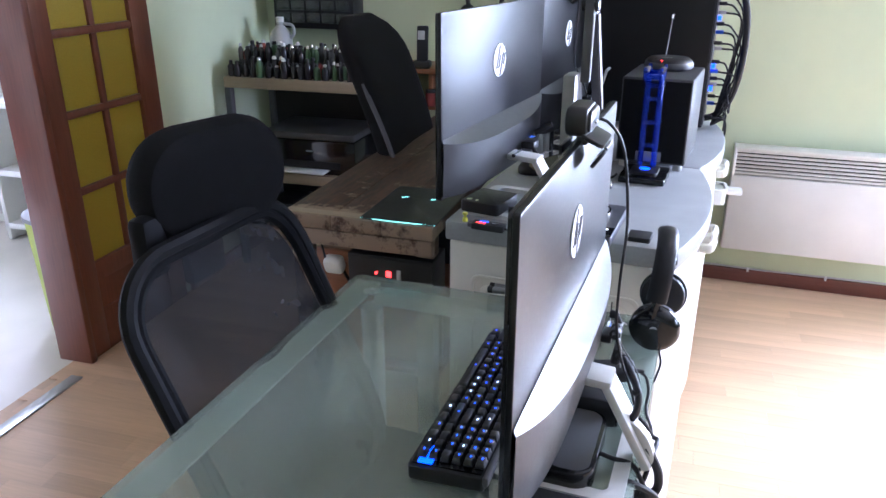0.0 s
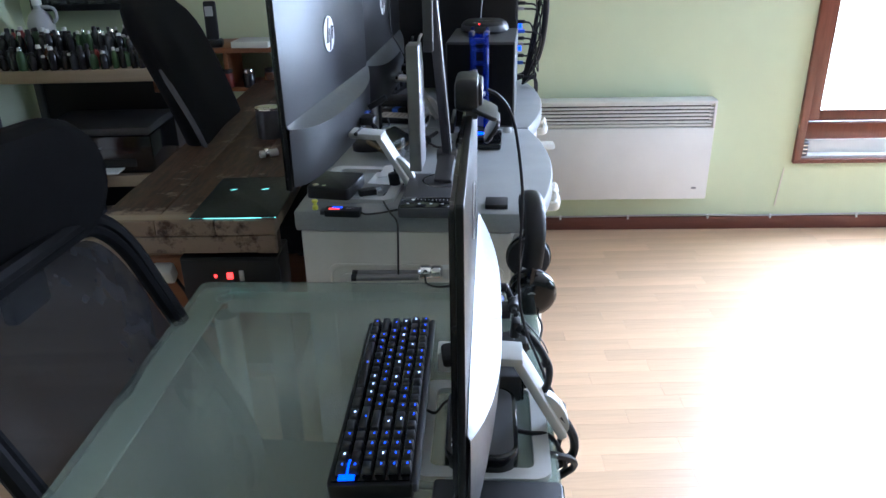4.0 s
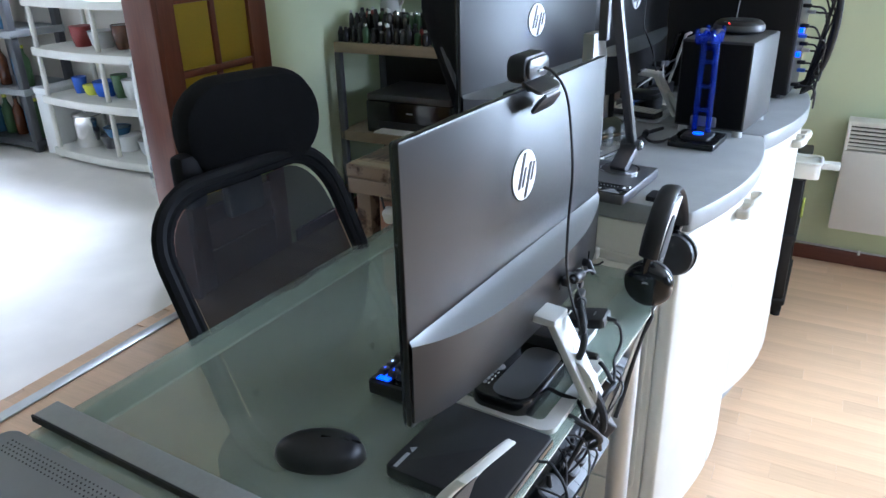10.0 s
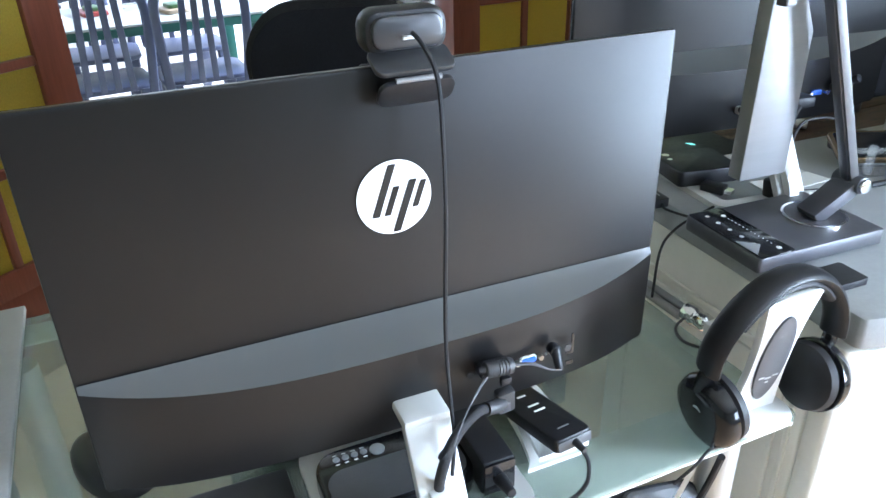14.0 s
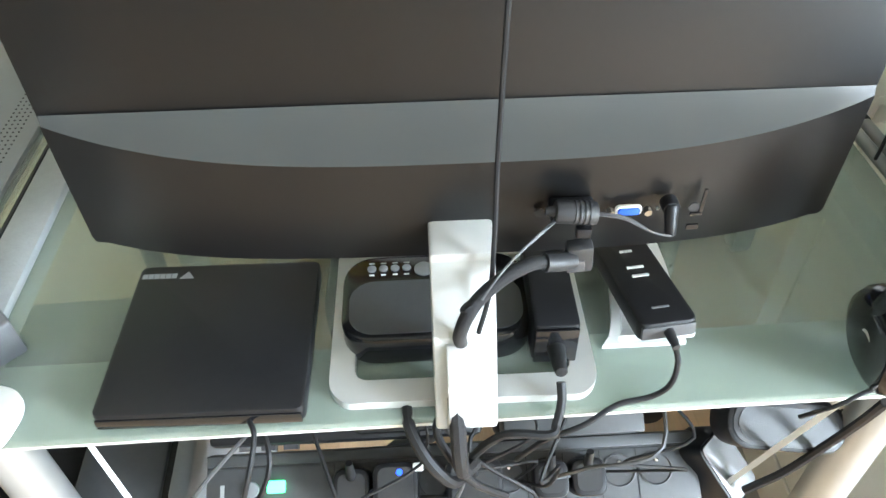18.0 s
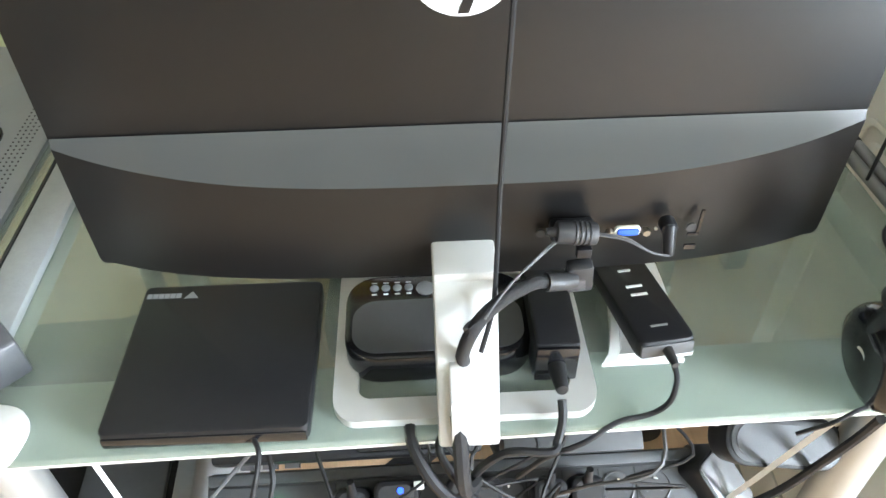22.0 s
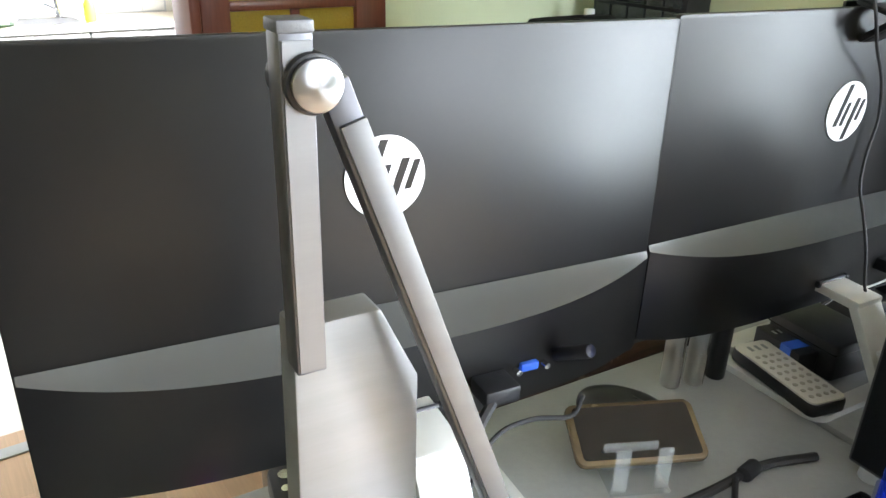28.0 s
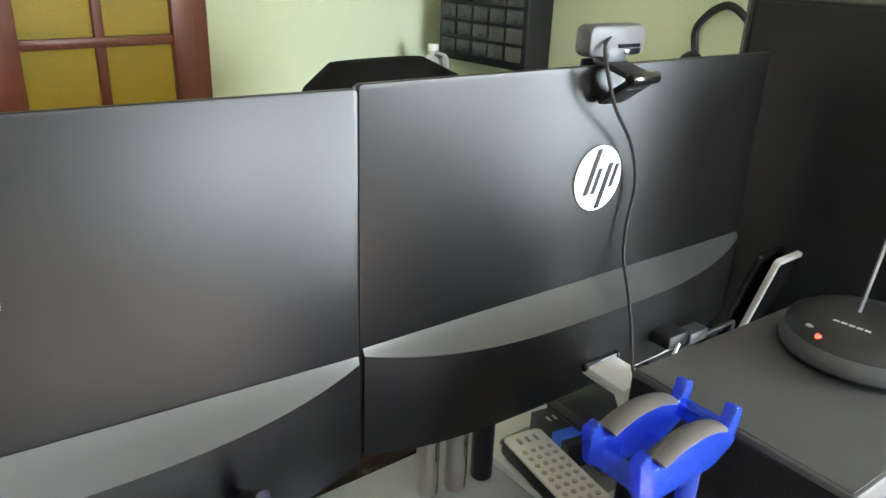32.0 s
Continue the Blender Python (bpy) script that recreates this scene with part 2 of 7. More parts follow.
GREY_TOP = material("grey_resin", (0.29, 0.305, 0.305), 0.45, scale=160, amount=0.10, bump=0.15, bump_scale=420)
CREAM = material("cream_resin", (0.68, 0.67, 0.60), 0.45, scale=90, amount=0.04, bump=0.12, bump_scale=300)
GREY_DARK = material("dark_grey_plastic", (0.07, 0.072, 0.076), 0.42, scale=140, amount=0.12, bump=0.1, bump_scale=600)
GREY_MID = material("mid_grey_plastic", (0.22, 0.23, 0.24), 0.42, scale=140, amount=0.08)
ALU_ARM = material("aluminium_arm", (0.135, 0.134, 0.134), 0.42, metal=0.5, scale=60, amount=0.06, stretch=(1, 1, 12))
ALU = material("brushed_aluminium", (0.23, 0.23, 0.233), 0.42, metal=0.4, scale=60, amount=0.06, stretch=(1, 1, 12))
GUN = material("gunmetal", (0.10, 0.10, 0.11), 0.38, metal=0.5, scale=90, amount=0.08)
CHROME = material("chrome", (0.75, 0.75, 0.76), 0.12, metal=1.0, scale=40, amount=0.03, rough_var=0.04)
CHAIR_FRAME = material("chair_frame_plastic", (0.008, 0.008, 0.009), 0.62, scale=200, amount=0.2, spec=0.14)
FABRIC = material("black_fabric", (0.010, 0.010, 0.011), 0.9, scale=300, amount=0.4, bump=0.6, bump_scale=900, spec=0.12)
BLUE = clear("blue_acrylic", (0.025, 0.065, 0.42), 0.09, 0.58, (0.34, 0.46, 1.0))
TOWER = material("matt_black_steel", (0.009, 0.009, 0.010), 0.55, scale=160, amount=0.2, bump=0.1, bump_scale=700, spec=0.25)
WORN_WOOD = worn_wood("worn_bench_wood")
PALE_WOOD = material("pale_wood", (0.34, 0.27, 0.18), 0.5, scale=18, amount=0.2, stretch=(0.5, 5, 5))
ORANGE_WOOD = material("orange_pine", (0.30, 0.12, 0.05), 0.45, scale=18, amount=0.25, stretch=(0.5, 5, 5))


# ---- mesh helpers ----
OFFSET = Vector((0, 0, 0))


def thing(name, x, y, z, rz=0.0, label="", category="", group="", kind="", rx=0.0, ry=0.0):
    ob = new(name)
    ob.empty_display_size = 0.05
    ob.matrix_world = Matrix.Translation(OFFSET) @ pose(x, y, z, rx, ry, rz)
    return tagged(ob, label, category, group, kind)


def part(name, bm, mat, parent=None, label="", smooth=True, angle=40):
    me = bpy.data.meshes.new(name)
    bmesh.ops.recalc_face_normals(bm, faces=bm.faces)
    bm.to_mesh(me)
    bm.free()
    for p in me.polygons:
        p.use_smooth = smooth
    if smooth:
        me.set_sharp_from_angle(angle=radians(angle))
    me.materials.append(mat)
    ob = new(name, me)
    if parent is not None:
        ob.parent = parent
    if label:
        ob["label"] = label
    return ob


def share(name, data, parent, m):
    """Another object on the same mesh."""
    ob = new(name, data)
    ob.parent = parent
    ob.matrix_local = m
    return ob


def box(sx, sy, sz, at=(0, 0, 0), bev=0.0, seg=2, rot=None):
    """A box, its base centre at `at`."""
    bm = bmesh.new()
    bmesh.ops.create_cube(bm, size=1)
    bmesh.ops.scale(bm, vec=(sx, sy, sz), verts=bm.verts)
    if bev > 0:
        bmesh.ops.bevel(bm, geom=bm.edges[:], offset=bev, segments=seg, affect='EDGES', profile=0.5)
    bmesh.ops.translate(bm, vec=(0, 0, sz / 2), verts=bm.verts)
    if rot:
        bmesh.ops.rotate(bm, cent=(0, 0, 0), matrix=Euler([radians(a) for a in rot]).to_matrix(), verts=bm.verts)
    bmesh.ops.translate(bm, vec=at, verts=bm.verts)
    return bm


def cyl(r, h, at=(0, 0, 0), r2=None, seg=24, rot=None, bev=0.0):
    bm = bmesh.new()
    bmesh.ops.create_cone(bm, cap_ends=True, segments=seg, radius1=r, radius2=r if r2 is None else r2, depth=h)
    if bev > 0:
        es = [e for e in bm.edges if abs(e.verts[0].co.z - e.verts[1].co.z) < 1e-6]
        bmesh.ops.bevel(bm, geom=es, offset=bev, segments=2, affect='EDGES', profile=0.5)
    bmesh.ops.translate(bm, vec=(0, 0, h / 2), verts=bm.verts)
    if rot:
        bmesh.ops.rotate(bm, cent=(0, 0, 0), matrix=Euler([radians(a) for a in rot]).to_matrix(), verts=bm.verts)
    bmesh.ops.translate(bm, vec=at, verts=bm.verts)
    return bm


def join(*bms):
    out = bms[0]
    for b in bms[1:]:
        me = bpy.data.meshes.new("tmp")
        b.to_mesh(me)
        b.free()
        out.from_mesh(me)
        bpy.data.meshes.remove(me)
    return out


def moved(bm, m):
    bmesh.ops.transform(bm, matrix=m, verts=bm.verts)
    return bm


def rrect(w, h, r, n=5):
    """The outline of a rectangle with round corners, about the origin."""
    pts = []
    for cx, cy, a0 in ((w / 2 - r, h / 2 - r, 0), (-w / 2 + r, h / 2 - r, 90), (-w / 2 + r, -h / 2 + r, 180), (w / 2 - r, -h / 2 + r, 270)):
        for k in range(n + 1):
            a = radians(a0 + 90 * k / n)
            pts.append((cx + r * math.cos(a), cy + r * math.sin(a)))
    return pts


def prism(outline, h, z=0.0, bev=0.0, hole=None):
    """An outline in xy raised by h; hole: a second outline with as many points."""
    bm = bmesh.new()
    lo = [bm.verts.new((x, y, z)) for x, y in outline]
    hi = [bm.verts.new((x, y, z + h)) for x, y in outline]
    n = len(outline)
    for i in range(n):
        bm.faces.new((lo[i], lo[(i + 1) % n], hi[(i + 1) % n], hi[i]))
    if hole:
        lo2 = [bm.verts.new((x, y, z)) for x, y in hole]
        hi2 = [bm.verts.new((x, y, z + h)) for x, y in hole]
        for i in range(n):
            j = (i + 1) % n
            bm.faces.new((lo2[j], lo2[i], hi2[i], hi2[j]))
            bm.faces.new((hi[i], hi[j], hi2[j], hi2[i]))
            bm.faces.new((lo[j], lo[i], lo2[i], lo2[j]))
    else:
        bm.faces.new(hi)
        bm.faces.new(lo[::-1])
    if bev:
        bmesh.ops.recalc_face_normals(bm, faces=bm.faces)
        es = [e for e in bm.edges if len(e.link_faces) == 2 and e.calc_face_angle(0) > 1.0]
        bmesh.ops.bevel(bm, geom=es, offset=bev, segments=2, affect='EDGES', profile=0.5)
    return bm


def lathe(profile, seg=28, at=(0, 0, 0)):
    """A profile of (radius, height) turned round the z axis."""
    bm = bmesh.new()
    rings = []
    for r, z in profile:
        rings.append([bm.verts.new((max(r, 1e-5) * math.cos(2 * math.pi * k / seg), max(r, 1e-5) * math.sin(2 * math.pi * k / seg), z)) for k in range(seg)])
    for a, b in zip(rings, rings[1:]):
        for k in range(seg):
            bm.faces.new((a[k], a[(k + 1) % seg], b[(k + 1) % seg], b[k]))
    bm.faces.new(rings[0][::-1])
    bm.faces.new(rings[-1])
    bmesh.ops.translate(bm, vec=at, verts=bm.verts)
    return bm


def smooth_line(pts, n=6):
    """Catmull-Rom through the points."""
    pts = [Vector(p) for p in pts]
    if len(pts) < 3:
        return pts
    ext = [2 * pts[0] - pts[1]] + pts + [2 * pts[-1] - pts[-2]]
    out = []
    for i in range(1, len(ext) - 2):
        p0, p1, p2, p3 = ext[i - 1:i + 3]
        for k in range(n):
            t = k / n
            out.append(0.5 * ((2 * p1) + (p2 - p0) * t + (2 * p0 - 5 * p1 + 4 * p2 - p3) * t * t + (3 * p1 - p0 - 3 * p2 + p3) * t ** 3))
    out.append(pts[-1])
    return out


def tube(pts, r, seg=8, n=6, flat=1.0, closed=False, up=None):
    """A round cord along a smooth line; flat squeezes its section."""
    line = smooth_line(pts, n) if n > 1 else [Vector(p) for p in pts]
    bm = bmesh.new()
    rings = []
    nrm = None
    for i, p in enumerate(line):
        a = line[(i - 1) % len(line)] if closed or i > 0 else p
        b = line[(i + 1) % len(line)] if closed or i < len(line) - 1 else p
        d = (b - a).normalized()
        if nrm is None:
            nrm = Vector(up) if up else (Vector((0, 0, 1)) if abs(d.z) < 0.9 else Vector((1, 0, 0)))
        nrm = (nrm - d * nrm.dot(d)).normalized()
        bi = d.cross(nrm)
        rings.append([bm.verts.new(p + r * (math.cos(2 * math.pi * k / seg) * nrm * flat + math.sin(2 * math.pi * k / seg) * bi)) for k in range(seg)])
    pairs = list(zip(rings, rings[1:]))
    if closed:
        pairs.append((rings[-1], rings[0]))
    for a, b in pairs:
        for k in range(seg):
            bm.faces.new((a[k], a[(k + 1) % seg], b[(k + 1) % seg], b[k]))
    if not closed:
        bm.faces.new(rings[0][::-1])
        bm.faces.new(rings[-1])
    return bm


def bar(p, q, w, d, bev=0.0):
    """A square bar from p to q, w wide and d deep."""
    p, q = Vector(p), Vector(q)
    bm = box(w, d, (q - p).length, bev=bev)
    return moved(bm, Matrix.Translation(p) @ (q - p).to_track_quat('Z', 'Y').to_matrix().to_4x4())


def slab(outline, h, m, bev=0.0):
    return moved(prism(outline, h, bev=bev), m)


# ---- structure ----
FLOOR = -0.022
X_WEST, Y_NORTH, X_EAST, Y_SOUTH, H_ROOM = -1.88, 3.06, 4.30, -3.6, 2.5
KX_WEST, KY_NORTH, KY_SOUTH = -5.43, 3.30, -1.6
NORTH_TURN = Matrix.Translation((0.6, Y_NORTH, 0)) @ pose(0, 0, 0, 0, 0, -2.4) @ Matrix.Translation((-0.6, -Y_NORTH, 0))


def on_north_wall(ob):
    """The north wall is a little out of square; what hangs on it turns with it."""
    ob.matrix_world = NORTH_TURN @ ob.matrix_world
    return ob


def wall_with_openings(name, axis, at, lo, hi, thick, openings, mat, label):
    """A wall along x (axis 'x') or y, its inner face at `at`; thick goes outward (sign counts). openings: (a, b, z0, z1)."""
    bms = []

    def piece(a, b, z0, z1):
        if b - a < 1e-4 or z1 - z0 < 1e-4:
            return
        c = at + thick / 2
        if axis == 'x':
            bms.append(box(b - a, abs(thick), z1 - z0, ((a + b) / 2, c, z0)))
        else:
            bms.append(box(abs(thick), b - a, z1 - z0, (c, (a + b) / 2, z0)))
    x = lo
    for a, b, z0, z1 in sorted(openings):
        piece(x, a, -0.05, H_ROOM)
        piece(a, b, -0.05, z0)
        piece(a, b, z1, H_ROOM)
        x = b
    piece(x, hi, -0.05, H_ROOM)
    return tagged(part(name, join(*bms), mat, smooth=False), label, "wall", kind="structure")


WIN_N = (1.435, 2.62, 0.289, 2.10)
on_north_wall(wall_with_openings("wall_north", 'x', Y_NORTH, X_WEST - 0.1, X_EAST + 0.3, 0.25, [WIN_N], WALL, "light green painted plaster wall above dark skirting"))
wall_with_openings("wall_east", 'y', X_EAST, Y_SOUTH, Y_NORTH, 0.2, [(1.70, 2.80, 0.80, 2.1)], FAR_WALL, "plain far wall with a window opening, darkened to stand for a dim far side")
wall_with_openings("wall_south", 'x', Y_SOUTH, X_WEST, X_EAST + 0.2, -0.2, [], FAR_WALL, "plain far wall, darkened to stand for a dim far side")
wall_with_openings("wall_west", 'y', X_WEST, Y_SOUTH, Y_NORTH + 0.24, -0.12, [(0.44, 2.26, -0.05, 2.12)], WALL, "light green painted wall with a wide doorway")
wall_with_openings("kitchen_wall_north", 'x', KY_NORTH, KX_WEST - 0.2, X_WEST - 0.12, 0.25, [(-4.55, -2.85, 1.38, 2.3)], KITCHEN_WALL, "cream painted kitchen wall")
wall_with_openings("kitchen_wall_south", 'x', KY_SOUTH, KX_WEST - 0.2, X_WEST - 0.12, -0.2, [], KITCHEN_WALL, "cream painted kitchen wall")
wall_with_openings("kitchen_wall_west", 'y', KX_WEST, KY_SOUTH, KY_NORTH, -0.2, [(0.3, 1.5, 1.2, 2.1)], KITCHEN_WALL, "cream painted kitchen wall behind the worktop")
tagged(part("ceiling", box(X_EAST - KX_WEST + 0.6, Y_NORTH - Y_SOUTH + 1.0, 0.1, ((X_EAST + KX_WEST) / 2, (Y_NORTH + Y_SOUTH) / 2, H_ROOM)), CEILING, smooth=False), "plain white ceiling", "ceiling", kind="structure")
floor_ob = tagged(part("floor", box(X_EAST - X_WEST + 0.64, Y_NORTH - Y_SOUTH + 0.6, 0.06, ((X_EAST + X_WEST) / 2 + 0.26, (Y_NORTH + Y_SOUTH) / 2, FLOOR - 0.064)), GROOVE, smooth=False), "pale beech laminate strip floor", "floor", kind="structure")
tagged(part("kitchen_floor", box(X_WEST - 0.06 - KX_WEST + 0.3, KY_NORTH - KY_SOUTH + 0.6, 0.06, ((X_WEST - 0.06 + KX_WEST - 0.3) / 2, (KY_NORTH + KY_SOUTH) / 2, -0.111)), LINO, smooth=False), "pale mottled kitchen floor", "floor", kind="structure")
tagged(part("threshold", box(0.045, 1.16, 0.006, (X_WEST + 0.035, 1.0, FLOOR), bev=0.002), RAIL), "worn metal threshold strip on the floor", "threshold", kind="structure")

# skirting of the office, with a thin white cable clipped along its top
on_north_wall(tagged(part("baseboard", join(box(X_EAST - X_WEST + 0.1, 0.018, 0.060, ((X_EAST + X_WEST) / 2, Y_NORTH - 0.010, FLOOR), bev=0.004)), SKIRT), "dark red-brown wooden skirting board", "skirting", kind="structure"))
tagged(part("baseboard", box(0.018, Y_NORTH + 0.08 - 2.30, 0.060, (X_WEST + 0.010, (Y_NORTH + 0.08 + 2.30) / 2, FLOOR), bev=0.004), SKIRT), "dark red-brown wooden skirting board", "skirting", kind="structure")
on_north_wall(tagged(part("trim", bar((1.405, Y_NORTH - 0.001, 0.262), (1.390, Y_NORTH - 0.001, 0.085), 0.005, 0.004), KITCHEN_WALL), "pale plaster joint running down from the window corner", "wall joint", kind="structure"))
cord = thing("wall_cable", 0.5, Y_NORTH - 0.012, 0.045, label="thin white cable clipped along the top of the skirting", category="cable")
part("cord", tube([(-0.6 + k * 0.28, 0, 0.003 * math.sin(k * 2.1)) for k in range(12)], 0.0040, 6, 3), PRINT_SOFT, cord)
on_north_wall(cord)
clip = part("clip", box(0.009, 0.010, 0.020, (0, 0, -0.012), bev=0.002), WHITE_PLASTIC, cord)
clip.matrix_local = pose(-0.42, -0.004, -0.003)
for k in range(1, 8):
    share("clip", clip.data, cord, pose(-0.42 + k * 0.33 + 0.05 * math.sin(k * 3), -0.004, -0.003))


def window_frame(name, x0, x1, z0, z1, y, label):
    w = thing(name, (x0 + x1) / 2, y, z0, label=label, category="window", kind="structure")
    W, Hh = x1 - x0, z1 - z0
    part("window_frame", join(box(0.07, 0.07, Hh, (-W / 2 + 0.035, 0, 0), bev=0.006), box(0.07, 0.07, Hh, (W / 2 - 0.035, 0, 0), bev=0.006),
                              box(W - 0.14, 0.068, 0.075, (0, 0, 0), bev=0.006), box(W - 0.14, 0.068, 0.07, (0, 0, Hh - 0.07), bev=0.006)), MAHOGANY, w, "dark red-brown wooden frame")
    part("sash", join(box(0.05, 0.05, Hh - 0.16, (-W / 2 + 0.10, 0.01, 0.08), bev=0.004), box(0.05, 0.05, Hh - 0.16, (W / 2 - 0.10, 0.01, 0.08), bev=0.004),
                      box(W - 0.24, 0.048, 0.05, (0, 0.01, 0.08), bev=0.004)), MAHOGANY, w, "dark wooden inner sash")
    g = part("pane", box(W - 0.25, 0.006, Hh - 0.22, (0, 0.012, 0.13)), PANE, w)
    g.visible_shadow = False
    return w


PANE = clear("window_glass", (0.9, 0.9, 0.9), 0.02, 0.93, (0.97, 0.99, 0.98))
on_north_wall(window_frame("window_1", WIN_N[0], WIN_N[1], WIN_N[2] + 0.085, WIN_N[3], Y_NORTH + 0.10, "tall window with a dark wooden frame, bright outside"))
sky_card = bpy.data.materials.new("bright_outside")
sky_card.use_nodes = True
b_ = sky_card.node_tree.nodes["Principled BSDF"]
b_.inputs["Base Color"].default_value = (0.8, 0.85, 0.9, 1)
b_.inputs["Emission Color"].default_value = (0.92, 0.97, 1.0, 1)
b_.inputs["Emission Strength"].default_value = 9.0
tagged(part("backdrop", box(4.0, 0.02, 3.5, (2.0, Y_NORTH + 1.6, -0.5)), sky_card, smooth=False), "bright daylight outside the window", "backdrop", kind="structure")


def glazed_leaf(name, w, h, rows, cols, label, at, rz, lead=0.10):
    """A wooden leaf with amber panes; its hinge edge stands at the origin and it runs along +x."""
    d = thing(name, *at, rz, label=label, category="door", kind="structure")
    st, th, low, head = 0.10, 0.040, 0.267, 0.185
    mid = (lead + w - st) / 2
    part("stile", box(lead, th, h, (lead / 2, 0, 0), bev=0.004), MAHOGANY, d)
    part("stile", box(st, th, h, (w - st / 2, 0, 0), bev=0.004), MAHOGANY, d)
    part("bottom_rail", box(w - st - lead, th - 0.002, 0.16, (mid, 0, 0), bev=0.003), MAHOGANY, d)
    part("top_rail", box(w - st - lead, th - 0.002, head, (mid, 0, h - head), bev=0.003), MAHOGANY, d)
    part("kick_panel", box(w - st - lead, 0.020, low - 0.16, (mid, 0, 0.16), bev=0.002), MAHOGANY, d)
    part("lock_rail", box(w - st - lead, th - 0.002, 0.07, (mid, 0, low), bev=0.003), MAHOGANY, d)
    z0, z1 = low + 0.07, h - head
    x0, x1 = lead, w - st
    ph, pw = (z1 - z0) / rows, (x1 - x0) / cols
    for r in range(1, rows):
        part("muntin", box(x1 - x0, th - 0.006, 0.026, (mid, 0, z0 + r * ph - 0.013), bev=0.005), MAHOGANY, d)
    for c in range(1, cols):
        part("muntin", box(0.026, th - 0.010, z1 - z0, (x0 + c * pw, 0, z0), bev=0.005), MAHOGANY, d)
    for r in range(rows):
        for c in range(cols):
            part("pane", box(pw - 0.002, 0.006, ph - 0.002, (x0 + (c + 0.5) * pw, 0, z0 + r * ph + 0.001)), AMBER, d, smooth=False)
    return d


# north leaf beside the opening and the south leaf swung into the room
glazed_leaf("door_1", 0.555, 2.06, 6, 2, "closed mahogany door leaf with small amber glass panes", (X_WEST, 1.695, FLOOR + 0.005), 90, 0.078)
glazed_leaf("door_2", 0.60, 2.06, 6, 2, "open mahogany door leaf with small amber glass panes", (X_WEST + 0.03, 0.480, FLOOR + 0.005), -57)
tagged(part("door_jamb", join(box(0.14, 0.030, 2.09, (X_WEST - 0.04, 1.677, FLOOR), bev=0.006), box(0.022, 0.026, 2.09, (X_WEST + 0.010, 1.677, FLOOR), bev=0.004)), MAHOGANY), "mahogany door jamb", "door frame", kind="structure")
tagged(part("door_jamb", box(0.16, 0.05, 2.09, (X_WEST - 0.04, 0.425, FLOOR), bev=0.006), MAHOGANY), "mahogany door jamb", "door frame", kind="structure")
tagged(part("door_jamb", box(0.16, 1.90, 0.06, (X_WEST - 0.04, 1.36, 2.09), bev=0.006), MAHOGANY), "mahogany door head", "door frame", kind="structure")


# ---- glass desk ----
DZ = 0.715
DESK_RZ = -3.5
desk = thing("glass_desk", -0.595, 1.118, 0, DESK_RZ, "green frosted glass desk on a silver metal frame", "desk")
DW, DL = 0.611, 0.86
part("glass_top", moved(prism(rrect(DW, DL, 0.012, 4), 0.008, bev=0.0015), Matrix.Translation((DW / 2, -DL / 2, DZ - 0.008))), GLASS, desk)
for x_, w_ in ((0.030, 0.050), (DW - 0.039, 0.074)):
    part("side_rail", box(w_, DL - 0.012, 0.005, (x_, -DL / 2, DZ - 0.014), bev=0.001), DESK_RAIL, desk)
for y_ in (-0.035, -DL + 0.04):
    part("cross_rail", box(DW - 0.13, 0.03, 0.028, (DW / 2 - 0.006, y_, DZ - 0.038), bev=0.002), DESK_RAIL, desk)
for x_ in (0.055, DW - 0.055):
    for y_ in (-0.05, -DL + 0.05):
        part("leg", cyl(0.022, DZ - 0.041 - FLOOR, (x_, y_, FLOOR), seg=16), RAIL, desk)
for x_, y_ in ((0.055, -0.05), (DW - 0.055, -0.05), (0.055, -DL + 0.05), (DW - 0.055, -DL + 0.05)):
    part("glass_pad", cyl(0.016, 0.0018, (x_, y_, DZ - 0.0098), seg=20), WHITE_PLASTIC, desk)


# ---- monitors ----
def slant_mark(parent, cx, cz, r, y):
    """A white disc with four slanting dark strokes, on the back of a monitor."""
    disc = part("badge", moved(cyl(r, 0.0012, seg=48), Matrix.Translation((cx, y + 0.0001, cz)) @ pose(0, 0, 0, -90)), LOGO_WHITE, parent, "round white badge with slanting dark strokes")
    s = math.tan(radians(20))

    def stroke(x0, z0, z1, w):
        pts = [(x0 + z0 * s, z0), (x0 + w + z0 * s, z0), (x0 + w + z1 * s, z1), (x0 + z1 * s, z1)]
        return moved(prism([(p[0] * r, p[1] * r) for p in pts], 0.0006), Matrix(((-1, 0, 0, cx), (0, 0, 1, y + 0.0013), (0, 1, 0, cz), (0, 0, 0, 1))))
    # seen from behind, +x of the monitor runs to the viewer's left
    for x0, z0, z1, w in ((-0.46, -0.46, 0.90, 0.20), (-0.13, -0.46, 0.30, 0.17), (0.26, -0.94, 0.42, 0.20), (0.59, -0.34, 0.36, 0.16)):
        part("stroke", stroke(x0, z0, z1, w), MON, disc)


